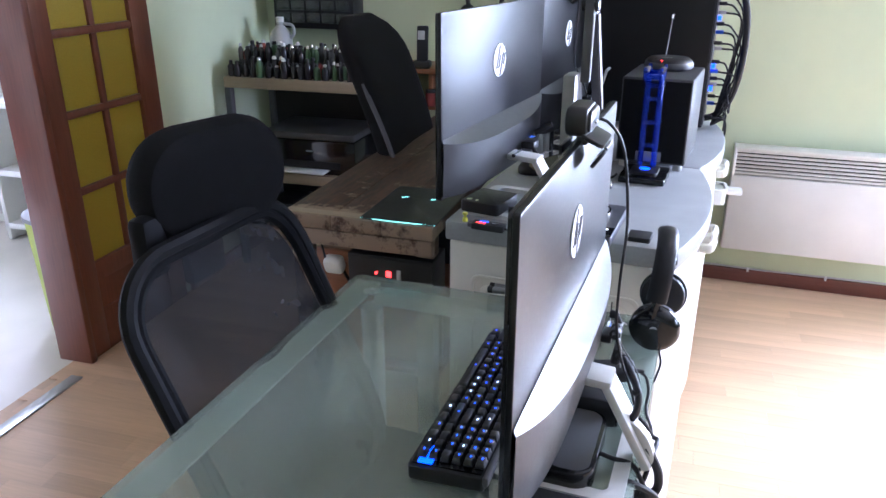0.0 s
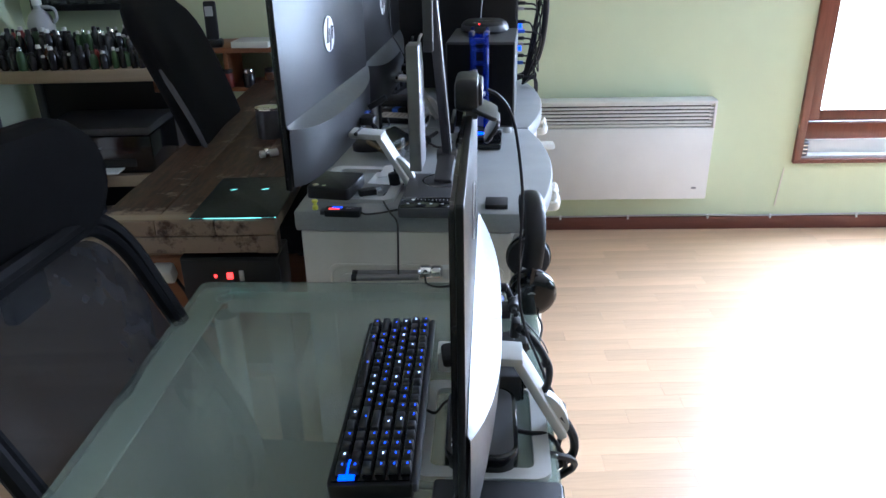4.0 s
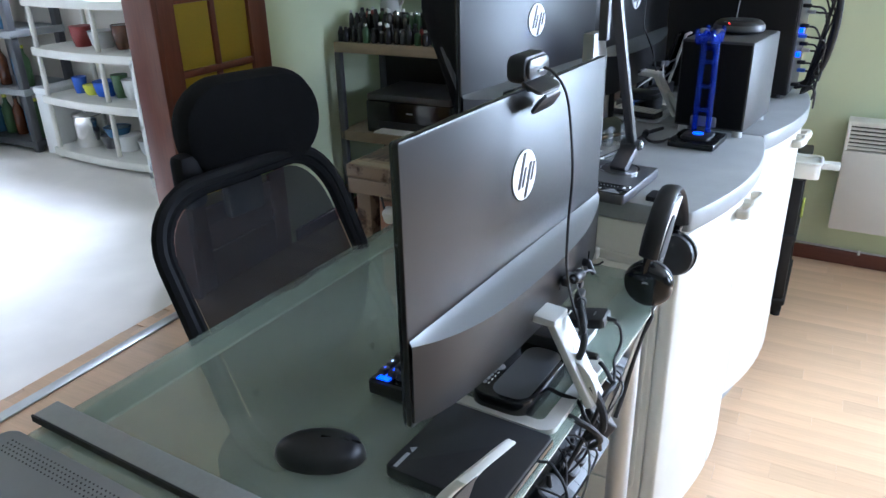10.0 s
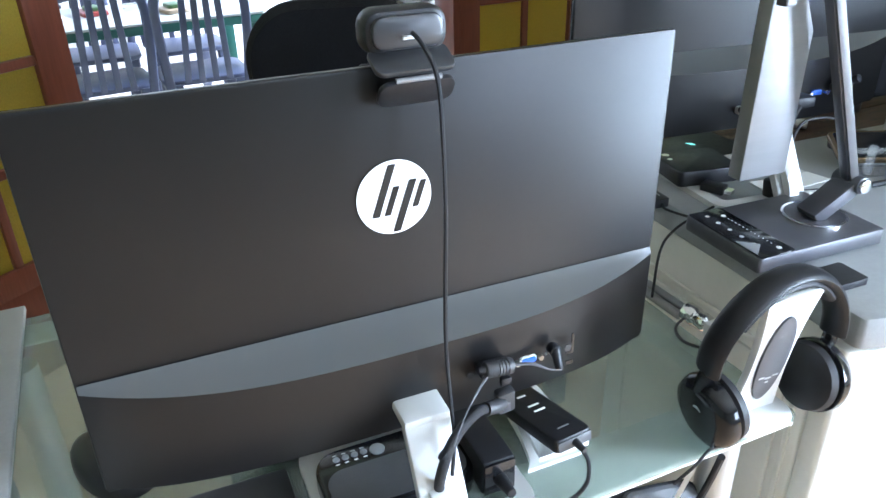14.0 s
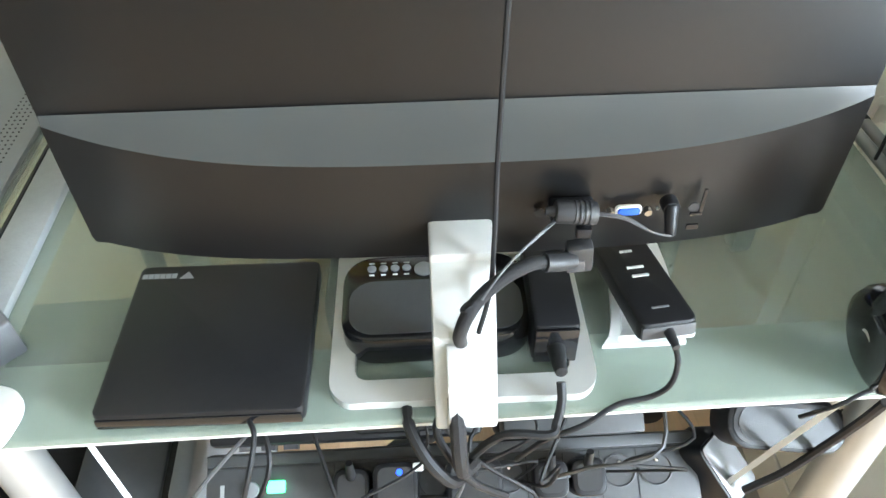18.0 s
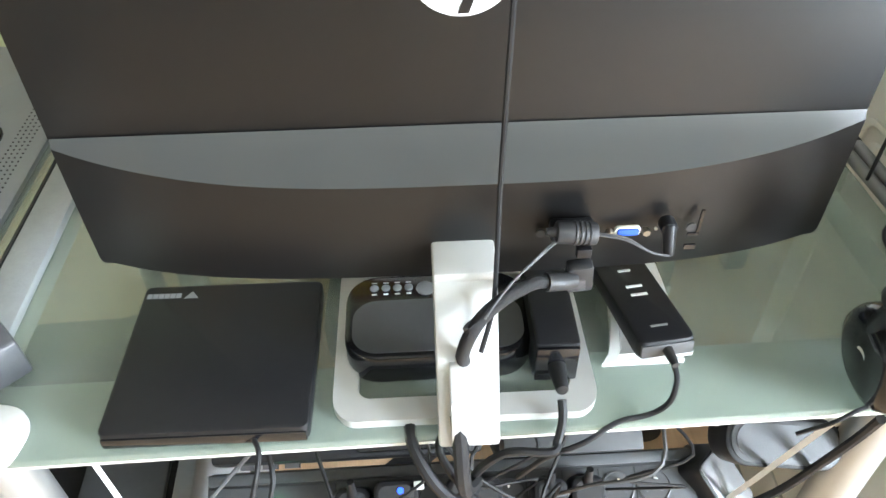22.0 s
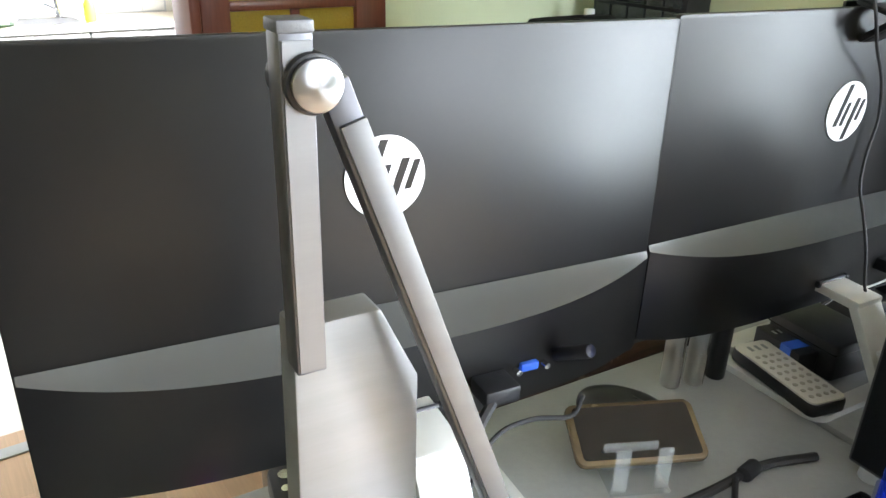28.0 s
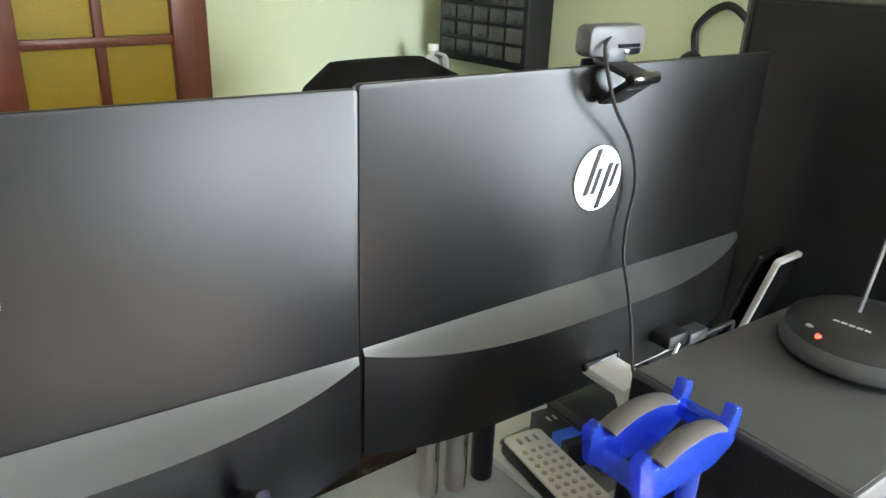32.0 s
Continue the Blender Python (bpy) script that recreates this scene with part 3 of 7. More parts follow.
def monitor(x, y, ztop, rz, label, ports=True):
    """Local frame: screen faces -y... the back faces +y, x runs to the left as seen from behind; z from the panel's bottom."""
    W, HH, BT = 0.539, 0.327, 0.112
    m = thing("monitor", x, y, ztop - HH, rz, label, "monitor", "matching desktop monitors")
    part("panel", moved(prism(rrect(W, HH, 0.004, 3), 0.007, bev=0.0012), Matrix.Translation((0, 0, HH / 2)) @ pose(0, 0, 0, 90)), MON, m)
    part("bezel", moved(prism(rrect(W - 0.002, HH - 0.002, 0.004, 3), 0.004), Matrix.Translation((0, 0.0, HH / 2)) @ pose(0, -0.0001, 0, 90) @ Matrix.Translation((0, 0, 0.0072))), MON_EDGE, m, "thin black bezel")
    part("screen", box(W - 0.02, 0.001, HH - 0.035, (0, -0.0122, 0.022)), GLOSS, m)
    # thicker lower housing with a curved ledge
    bm = bmesh.new()
    nu = 40
    rows = []
    for j in range(13):
        row = []
        for i in range(nu + 1):
            u = -1 + 2 * i / nu
            e = abs(u)
            ledge = 0.006 + 0.019 * (1 - e ** 3.2)
            depth = 0.003 + 0.030 * (1 - e ** 3.0)
            if j <= 5:
                s_ = j / 5
                v, d = ledge * s_, depth * (s_ ** 1.15)
            else:
                s_ = (j - 5) / 7
                v = ledge + (BT + 0.004 - 0.012 * e ** 6 - ledge) * s_
                d = depth * (1 - 0.35 * s_ * s_)
            row.append(bm.verts.new((u * (W / 2 - 0.002), 0.0012 + d, BT - v)))
        rows.append(row)
    for a, b in zip(rows[5:], rows[6:]):
        for i in range(nu):
            bm.faces.new((a[i], a[i + 1], b[i + 1], b[i]))
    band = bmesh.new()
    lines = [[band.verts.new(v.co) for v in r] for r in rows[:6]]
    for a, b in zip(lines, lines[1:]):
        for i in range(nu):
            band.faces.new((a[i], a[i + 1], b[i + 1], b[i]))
    part("ledge", band, MON_BAND, m, "satin curved ledge with caught light put into its grey", angle=60)
    inner = [bm.verts.new((v.co.x, -0.001, v.co.z)) for v in rows[-1]]
    for i in range(nu):
        bm.faces.new((rows[-1][i], rows[-1][i + 1], inner[i + 1], inner[i]))
    for k in (0, nu):
        bm.faces.new([r[k] for r in rows[5:]] + [inner[k]])
    part("lower_housing", bm, MON, m, angle=28)
    slant_mark(m, 0.002, 0.219, 0.0325, 0.0006)
    return m


def stand(x, y, z, rz, top, label, depth=0.172, width=0.200):
    """A silver open-frame monitor foot with its slanting post; the back is +y."""
    s = thing("monitor_stand", x, y, z, rz, label, "monitor stand", "matching monitor stands")
    outer = [(px, py + depth / 2) for px, py in rrect(width, depth, 0.024, 9)]
    inner = [(px, py + depth / 2 + 0.002) for px, py in rrect(width - 0.038, depth - 0.042, 0.012, 9)]
    foot = prism(outer, 0.008, hole=inner)
    for v in foot.verts:  # the bar under the post dips towards the monitor in a shallow curve
        if v.co.y > depth * 0.62:
            v.co.y -= 0.008 * max(0.0, 1 - (2.3 * v.co.x / width) ** 2)
    part("foot_frame", foot, SILVER, s, angle=50)
    kink, low = (0, 0.129, top - 0.005), (0, 0.190, 0.004)
    part("post", bar(low, kink, 0.044, 0.012, bev=0.003), SILVER, s)
    part("neck", bar((0, 0.136, top - 0.004), (0, 0.070, top), 0.044, 0.012, bev=0.003), SILVER, s)
    pin = part("hinge_pin", moved(cyl(0.0026, 0.049, seg=12), pose(-0.0245, 0.0865, top + 0.0045, 0, 90)), GUN, s)
    for sx in (-0.0262, 0.0226):
        part("pin_end", moved(cyl(0.0042, 0.0036, seg=14, bev=0.0008), pose(sx, 0.0865, top + 0.0040, 0, 90)), BLACK, pin)
    # cable clip: a rounded cover bulging from the outer face, with a round badge
    lean = math.degrees(math.atan2(low[1] - kink[1], kink[2] - low[2]))
    side = [(0.0, -0.032)] + [(0.0125 * math.cos(radians(a)), 0.032 * math.sin(radians(a))) for a in range(-80, 81, 16)] + [(0.0, 0.032)]
    clip = moved(prism(side, 0.016, -0.008, bev=0.0012), Matrix(((0, 0, 1, 0), (1, 0, 0, 0), (0, 1, 0, 0), (0, 0, 0, 1))))
    on_face = Matrix.Translation((0.005, 0.178, 0.036)) @ pose(0, 0, 0, lean)
    part("cable_clip", moved(clip, on_face), SILVER, s, "bulging cable clip")
    part("badge", moved(cyl(0.0085, 0.0008, seg=24), on_face @ Matrix.Translation((-0.001, 0.0118, 0.002)) @ pose(0, 0, 0, -90)), LOGO_WHITE, s, "small round badge")
    return s


M1_RZ = -90 - 4.5
mon1 = monitor(-0.115, 0.666, 1.130, M1_RZ, "black desktop monitor seen from behind, on a silver stand")
mon2 = monitor(-0.351, 1.318, 1.237, -90 - 9.6, "black desktop monitor seen from behind, close to its neighbour")
mon3 = monitor(-0.281, 1.856, 1.239, -90 - 6.5, "black desktop monitor seen from behind with a webcam on top")
stand(-0.190, 0.669, DZ, M1_RZ, 0.120, "silver open-frame monitor stand on the glass desk")
CZ = 0.828
stand(-0.391, 1.328, CZ, -99.6, 0.110, "silver open-frame monitor stand on the grey counter")
stand(-0.335, 1.862, CZ, -96.5, 0.110, "silver open-frame monitor stand on the grey counter")


# ---- resin cabinets with a bowed front ----
def cabinet(x, y, rz, label):
    """Local: x along the front face outward to the east is +x, y runs north; origin at the south-east lower corner."""
    c = thing("resin_cabinet", x, y, 0, rz, label, "cabinet", "grey-topped cabinets")
    L, DP, HC = 0.598, 0.452, CZ

    def bow(extra, y0, y1, back, n=12):
        pts = []
        for k in range(n + 1):
            yy = y0 + (y1 - y0) * k / n
            u = 2 * yy / L - 1
            pts.append((extra + 0.046 * (1 - u * u), yy))
        return pts + [(back, y1), (back, y0)]
    part("top", prism(bow(0.0, 0.002, L - 0.002, -DP), 0.042, HC - 0.042, bev=0.007), GREY_TOP, c, "grey resin top with rounded edge")
    part("body", prism(bow(-0.045, 0.006, L - 0.006, -DP + 0.01), HC - 0.10, 0.058, bev=0.004), CREAM, c)
    part("plinth", prism(bow(-0.055, 0.012, L - 0.012, -DP + 0.02), 0.06 - FLOOR, FLOOR), GREY_TOP, c)
    for k in (0, 1):
        y0 = 0.004 + k * (L / 2 - 0.002)
        d = part("door", prism(bow(-0.012, y0, y0 + L / 2 - 0.008, -0.040, 8), HC - 0.112, 0.062, bev=0.006), CREAM, c)
        yh = L / 2 + (0.035 if k else -0.035)
        xh = 0.034
        part("handle", tube([(xh, yh - 0.028, HC - 0.075), (xh + 0.020, yh - 0.026, HC - 0.073), (xh + 0.022, yh + 0.026, HC - 0.073), (xh, yh + 0.028, HC - 0.075)], 0.0075, 8, 5, flat=1.5), CREAM, d)
    # recessed panel on the south end
    part("end_panel", prism(rrect(0.30, 0.52, 0.02, 4), 0.006, bev=0.003), CREAM, c).matrix_local = pose(-0.225, 0.0065, 0.44, 90)
    part("panel_rib", moved(prism(rrect(0.34, 0.56, 0.02, 4), 0.005, bev=0.002, hole=rrect(0.325, 0.545, 0.018, 4)), pose(-0.225, 0.0065, 0.44, 90)), CREAM, c)
    return c


cabinet(0.024, 1.132, -5.6, "cream resin cabinet with a grey bowed top")
cabinet(0.0835, 1.730, -5.6, "cream resin cabinet with a grey bowed top beside another")


# ---- radiator ----
rad = thing("radiator", 0.665, Y_NORTH - 0.055, 0.155, 0, "white wall-mounted electric convector with a slatted grille", "radiator")
RW, RH = 0.755, 0.44
part("body", box(RW, 0.085, RH - 0.115, (0, 0, 0), bev=0.008), WHITE_METAL, rad)
part("side_cheek", box(0.012, 0.083, 0.117, (-RW / 2 + 0.006, 0, RH - 0.116), bev=0.003), WHITE_METAL, rad)
part("side_cheek", box(0.012, 0.083, 0.117, (RW / 2 - 0.006, 0, RH - 0.116), bev=0.003), WHITE_METAL, rad)
part("top_lip", box(RW, 0.085, 0.012, (0, 0, RH - 0.012), bev=0.003), WHITE_METAL, rad)
part("grille_back", box(RW - 0.026, 0.03, 0.10, (0, 0.022, RH - 0.114)), DARK_GAP, rad)
slat = part("slat", box(RW - 0.025, 0.012, 0.0072, (0, 0, 0), bev=0.002, rot=(12, 0, 0)), WHITE_METAL, rad)
slat.matrix_local = pose(0, -0.032, RH - 0.108)
for k in range(1, 7):
    share("slat", slat.data, rad, pose(0, -0.032, RH - 0.110 + k * 0.0152))
part("badge", box(0.020, 0.002, 0.008, (RW / 2 - 0.06, -0.0435, 0.05)), GREY_MID, rad)
on_north_wall(rad)
part("wall_bracket", box(0.20, 0.016, 0.10, (0, 0.048, 0.15)), RAIL, rad)


# ---- on the glass desk ----
LED_BLUE = glow("led_blue", (0.02, 0.08, 1.0), 3)
LED_WHITE = glow("led_white", (0.5, 0.65, 1.0), 5)
LED_RED = glow("led_red", (1.0, 0.03, 0.02), 5)
LED_CYAN = glow("led_cyan", (0.28, 0.9, 0.72), 2.2)
LED_GREEN = glow("led_green", (0.1, 0.9, 0.3), 5)
PRINT_GREY = material("print_grey", (0.45, 0.46, 0.46), 0.5, scale=50, amount=0.03)
BRASS = material("brass", (0.36, 0.33, 0.28), 0.35, metal=0.9, scale=60, amount=0.06)
GREY_CORD = material("grey_cord", (0.085, 0.087, 0.09), 0.5, scale=200, amount=0.1)
STRIP_GREY = material("socket_strip_grey", (0.062, 0.065, 0.067), 0.48, scale=140, amount=0.15, bump=0.08, bump_scale=600)
SUB_GREY = material("subwoofer_grey", (0.043, 0.044, 0.044), 0.5, scale=140, amount=0.15, bump=0.1, bump_scale=500)
BEAD_GREY = material("bead_grey", (0.030, 0.030, 0.031), 0.5, scale=160, amount=0.2, bump=0.1, bump_scale=700)
BRAID = material("braided_sleeve", (0.020, 0.020, 0.021), 0.6, scale=500, amount=0.7, bump=0.7, bump_scale=900, spec=0.4)
BLUE_PLASTIC = material("blue_plug", (0.03, 0.12, 0.62), 0.4, scale=60, amount=0.05)
KEYCAP = material("keycap_black", (0.022, 0.022, 0.024), 0.38, scale=200, amount=0.15, obj_random=0.15)

kb = thing("keyboard", -0.229, 0.720, DZ, DESK_RZ - 90, "black mechanical keyboard with blue and white key lights", "keyboard")
kb.scale = (0.95, 0.78, 1.0)
part("case", moved(prism(rrect(0.392, 0.128, 0.006, 3), 0.020, bev=0.002), pose(0, 0, 0.006, 2)), BLACK, kb)
part("plate", box(0.380, 0.116, 0.002, (0, 0, 0.0265), rot=(2, 0, 0)), GLOSS, kb)
part("rear_bar", box(0.392, 0.010, 0.014, (0, 0.066, 0.016), bev=0.003), GUN, kb)
for sx in (-0.17, 0.17):
    part("foot", box(0.03, 0.012, 0.008, (sx, 0.045, 0), bev=0.002), RUBBER, kb)


def keycap(w):
    bm = box(w, 0.0165, 0.0095)
    for v in bm.verts:
        if v.co.z > 0.005:
            v.co.x *= (w - 0.005) / w
            v.co.y *= 0.72
    bmesh.ops.bevel(bm, geom=bm.edges[:], offset=0.0008, segments=1, affect='EDGES')
    return bm


key_mesh = {}
ROWS = ([1] * 15 + [1] * 4, [1] * 13 + [2] + [1] * 4, [1.5] + [1] * 12 + [1.5] + [1] * 4, [1.8] + [1] * 11 + [2.2] + [1] * 4, [2.3] + [1] * 10 + [2.7] + [1] * 4, [1.25, 1.25, 1.25, 6.25, 1.25, 1.25, 1.25, 1.25] + [1] * 4)
led_mesh = None
rng = random.Random(4)
for r, row in enumerate(ROWS):
    x = -0.188
    for u in row:
        w = u * 0.0195
        kx, ky = x + w / 2, 0.052 - r * 0.0195
        if u not in key_mesh:
            key_mesh[u] = part("keycap", keycap(w - 0.0016), KEYCAP, kb)
            key_mesh[u].matrix_local = pose(kx, ky, 0.029 + ky * 0.035, 2)
        else:
            share("keycap", key_mesh[u].data, kb, pose(kx, ky, 0.029 + ky * 0.035, 2))
        if rng.random() < 0.8:
            c = LED_BLUE if rng.random() < 0.75 else LED_WHITE
            d = part("key_light", box(0.0030, 0.0022, 0.0005, (0, 0, 0)), c, kb, smooth=False)
            d.matrix_local = pose(kx, ky + 0.0015, 0.0388 + ky * 0.035, 2)
        x += w
part("lit_corner", box(0.036, 0.024, 0.0020, (0.172, -0.036, 0.0275), rot=(2, 0, 0)), LED_BLUE, kb, "glowing blue corner under the keys")
part("cable", tube([(0.03, 0.068, 0.015), (0.03, 0.085, 0.010), (0.0, 0.10, 0.006), (-0.015, 0.125, 0.005), (0.01, 0.14, 0.005), (0.03, 0.125, 0.006), (0.04, 0.15, 0.008)], 0.0022), RUBBER, kb)


def mouse(x, y, z, rz, label, mat_top, mat_side):
    m = thing("computer_mouse", x, y, z, rz, label, "mouse")
    bm = bmesh.new()
    rings = []
    for j in range(9):
        s_ = j / 8
        ring = []
        for k in range(28):
            a = 2 * math.pi * k / 28
            rx, ry = 0.0555, 0.0335 + 0.003 * math.cos(a)
            sc = math.sqrt(max(0.0, 1 - (s_ * 0.93) ** 3.2))
            ring.append(bm.verts.new((rx * math.cos(a) * sc - 0.006 * s_, ry * math.sin(a) * sc, 0.031 * s_)))
        rings.append(ring)
    for a_, b_2 in zip(rings, rings[1:]):
        for k in range(28):
            bm.faces.new((a_[k], a_[(k + 1) % 28], b_2[(k + 1) % 28], b_2[k]))
    bm.faces.new(rings[0][::-1])
    bm.faces.new(rings[-1])
    part("shell", bm, mat_top, m)
    part("wheel", moved(cyl(0.009, 0.006, seg=18, bev=0.001), pose(0.030, 0.003, 0.0205, 90)), RUBBER, m)
    part("button_seam", box(0.050, 0.0012, 0.003, (0.026, 0, 0.0250), rot=(0, 14, 0)), mat_side, m)
    return m


mouse(-0.270, 0.400, DZ, 28, "black wireless mouse on the glass desk", BLACK, GLOSS)

drive = thing("disc_drive", -0.100, 0.472, DZ, -94.8, "flat black external disc drive with a small printed mark", "disc drive")
part("body", prism(rrect(0.150, 0.148, 0.006, 4), 0.0165, 0.002, bev=0.0025), BLACK, drive)
part("tray_front", box(0.146, 0.002, 0.010, (0, 0.0745, 0.004), bev=0.0006), GLOSS, drive)
for sx in (-0.06, 0.06):
    for sy in (-0.06, 0.06):
        part("rubber_foot", cyl(0.005, 0.0025, (sx, sy, 0), seg=12), RUBBER, drive)
part("printed_mark", prism([(0.028, -0.058), (0.040, -0.058), (0.034, -0.066)], 0.0003, 0.0186), GREY_MID, drive)
for k in range(6):
    part("printed_mark", box(0.0042, 0.0052, 0.0003, (0.049 + k * 0.0048 - 0.004, -0.0615, 0.0186)), GREY_MID, drive, smooth=False)
part("cable", tube([(-0.035, 0.074, 0.008), (-0.040, 0.090, 0.004), (-0.03, 0.115, -0.03), (-0.01, 0.10, -0.10), (0.0, 0.06, -0.2)], 0.002), RUBBER, drive)

# switch box inside the monitor's foot
hub = thing("switch_box", -0.106, 0.644, DZ + 0.0002, -94, "glossy black switch box with four small buttons", "switch box")
part("body", prism(rrect(0.146, 0.090, 0.026, 7), 0.030, 0.0, bev=0.004), GLOSS, hub)
part("top_plate", moved(prism(rrect(0.134, 0.054, 0.020, 7), 0.0008, 0.030), Matrix.Translation((0, 0.012, 0))), GREY_DARK, hub)
for k in range(4):
    part("button", cyl(0.0036, 0.002, (0.050 - k * 0.0094, -0.029, 0.0298), seg=16, bev=0.0006), GREY_MID, hub)
    part("mark", box(0.0045, 0.0012, 0.0003, (0.050 - k * 0.0094, -0.0355, 0.0301)), PRINT_GREY, hub)
    part("mark", box(0.0040, 0.0014, 0.0003, (0.050 - k * 0.0094, -0.0225, 0.0301)), LOGO_WHITE, hub)
part("dial", cyl(0.0078, 0.0015, (0.008, -0.027, 0.0299), seg=24, bev=0.0004), GREY_MID, hub)
part("cable", tube([(0.0, 0.044, 0.014), (0.0, 0.062, 0.010), (-0.004, 0.085, 0.004), (0.004, 0.100, -0.012), (-0.02, 0.112, -0.06), (-0.05, 0.106, -0.10)], 0.0032), RUBBER, hub)

brick = thing("power_adapter", -0.092, 0.731, DZ + 0.0075, -95, "black power adapter standing on the silver foot", "power adapter")
part("body", prism(rrect(0.034, 0.092, 0.004, 3), 0.040, 0, bev=0.0025), BLACK, brick)
part("end_cap", box(0.032, 0.003, 0.036, (0, 0.0475, 0.002), bev=0.001), GLOSS, brick)
part("plug", moved(cyl(0.0072, 0.026, seg=16, bev=0.001, r2=0.0046), pose(0, 0.048, 0.018, -82)), RUBBER, brick)
part("cord", tube([(0, 0.076, 0.014), (0, 0.086, 0.004), (0.004, 0.096, -0.008), (0.010, 0.104, -0.010), (0.04, 0.100, -0.014), (0.06, 0.092, -0.05), (0.07, 0.06, -0.14)], 0.0034), RUBBER, brick)

dock = thing("charging_dock", -0.115, 0.806, DZ, -94, "white dock of two curved blades holding a black handset", "charging dock")


def blade(rows, thick, under):
    """A curved plate lofted along y; each row is (y, south x, north x, top z); under: the underside lies on the desk."""
    bm = bmesh.new()
    secs = []
    for y_, xs, xn, z_ in rows:
        zb = 0.0 if under else z_ - thick
        secs.append([bm.verts.new(p) for p in ((xs, y_, zb), (xs, y_, z_), (xn, y_, z_), (xn, y_, zb))])
    for p, q in zip(secs, secs[1:]):
        for k in range(4):
            bm.faces.new((p[k], p[(k + 1) % 4], q[(k + 1) % 4], q[k]))
    bm.faces.new(secs[0])
    bm.faces.new(secs[-1][::-1])
    return bm


rows_ = []
for k in range(13):
    u = k / 12
    rows_.append((0.060 - 0.105 * u, 0.033 - 0.024 * u ** 0.5, -0.033 + 0.008 * u, 0.0045 + 0.026 * u ** 1.6))
part("lower_blade", blade(rows_, 0.004, True), WHITE_PLASTIC, dock, angle=50)
rows_ = []
for k in range(13):
    u = k / 12
    rows_.append((0.066 - 0.109 * u, 0.024 - 0.017 * u ** 0.5, -0.034 + 0.008 * u, 0.0165 - 0.010 * math.sin(math.pi * min(1.0, u * 1.6)) * (1 - u) + 0.0145 * u ** 1.3 + 0.006 * (1 - u)))
part("upper_blade", blade(rows_, 0.006, False), WHITE_PLASTIC, dock, angle=50)
HAND = pose(0.0030, 0.0245, 0.030, 10, 0, 6)
hand = part("handset", moved(prism(rrect(0.044, 0.125, 0.007, 4), 0.016, 0, bev=0.003), HAND), BLACK, dock, "black handset with three pale slots")
for y_, w_ in ((-0.027, 0.010), (-0.005, 0.013), (0.006, 0.013)):
    part("slot", moved(box(w_, 0.0026, 0.0010, (0, y_, 0.0158)), HAND), LOGO_WHITE, hand)
part("logo_bar", moved(box(0.013, 0.002, 0.0006, (0, 0.045, 0.0158)), HAND), GREY_MID, hand)
part("end_cap", moved(box(0.040, 0.003, 0.011, (0, 0.0622, 0.0022), bev=0.001), HAND), GREY_DARK, hand, "dark grey end plate")
part("cord_boot", moved(cyl(0.0042, 0.016, r2=0.0028, seg=12), HAND @ pose(0, 0.062, 0.008, -100)), BEAD_GREY, hand)
part("cord", tube([(-0.005, 0.096, 0.046), (-0.007, 0.104, 0.037), (-0.004, 0.109, 0.018), (0.008, 0.109, 0.004), (0.032, 0.112, 0.001), (0.058, 0.122, -0.008), (0.085, 0.120, -0.030), (0.10, 0.10, -0.09)], 0.0022), RUBBER, dock)


# charging stands for headphones: a white curved blade with a dark oval
def headphone_stand(x, y, z, rz, label, tall=0.182, bend=0.0):
    def curl(h):
        return -(0.16 - 0.4 * bend) * (h - 0.07) - bend * 14.0 * max(0.0, h - 0.06) ** 2

    s = thing("headphone_stand", x, y, z, rz, label, "headphone stand", "white headphone stands")
    part("foot", prism(rrect(0.085, 0.060, 0.024, 6), 0.010, 0, bev=0.003), WHITE_PLASTIC, s)
    pts = []
    for k in range(13):
        t_ = k / 12
        zz = 0.008 + tall * t_
        half = 0.031 - 0.006 * math.sin(math.pi * t_) + 0.004 * t_ ** 4
        pts.append((half, zz))
    outline = pts + [(-a_, zz) for a_, zz in reversed(pts)]
    bm = prism(outline, 0.010, 0, bev=0.002)
    bm = moved(bm, pose(0, 0, 0, 90))
    for v in bm.verts:
        v.co.y += curl(v.co.z)
    part("blade", bm, WHITE_PLASTIC, s)
    ov = []
    for k in range(28):
        a = 2 * math.pi * k / 28
        ov.append((0.0190 * math.cos(a), tall * (0.54 + 0.362 * math.sin(a))))
    bm = moved(prism(ov, 0.014, -0.0015, bev=0.0006), pose(0, 0, 0, 90))
    for v in bm.verts:
        v.co.y += curl(v.co.z)
    inset = part("inset", bm, GREY_DARK, s, "dark oval inset with a pale winged mark")
    for dx, dz, w in ((0, 0, 0.008), (-0.009, 0.002, 0.007), (0.009, 0.002, 0.007), (0, -0.006, 0.004)):
        mk = box(w, 0.0006, 0.0022, (dx, 0, 0.060 + dz))
        for v in mk.verts:
            v.co.y += -0.0131 + curl(v.co.z)
        part("mark", mk, PRINT_GREY, inset)
    return s


headphone_stand(-0.052, 0.292, DZ, 76, "empty white headphone stand with a dark oval inset", bend=0.22)
headphone_stand(-0.010, 1.030, DZ, 84, "white headphone stand holding black headphones", 0.160)
block = thing("headset_receiver", -0.122, 0.284, DZ, 40, "small dark grey wedge-shaped receiver behind the stand", "receiver")
part("body", moved(prism([(0, 0), (0.060, 0), (0.056, 0.034), (0.018, 0.046), (0, 0.040)], 0.050, -0.025, bev=0.003), pose(-0.03, 0, 0, 90)), GREY_DARK, block)
part("front_plate", box(0.050, 0.002, 0.024, (-0.002, -0.0258, 0.006), bev=0.0006), GLOSS, block)

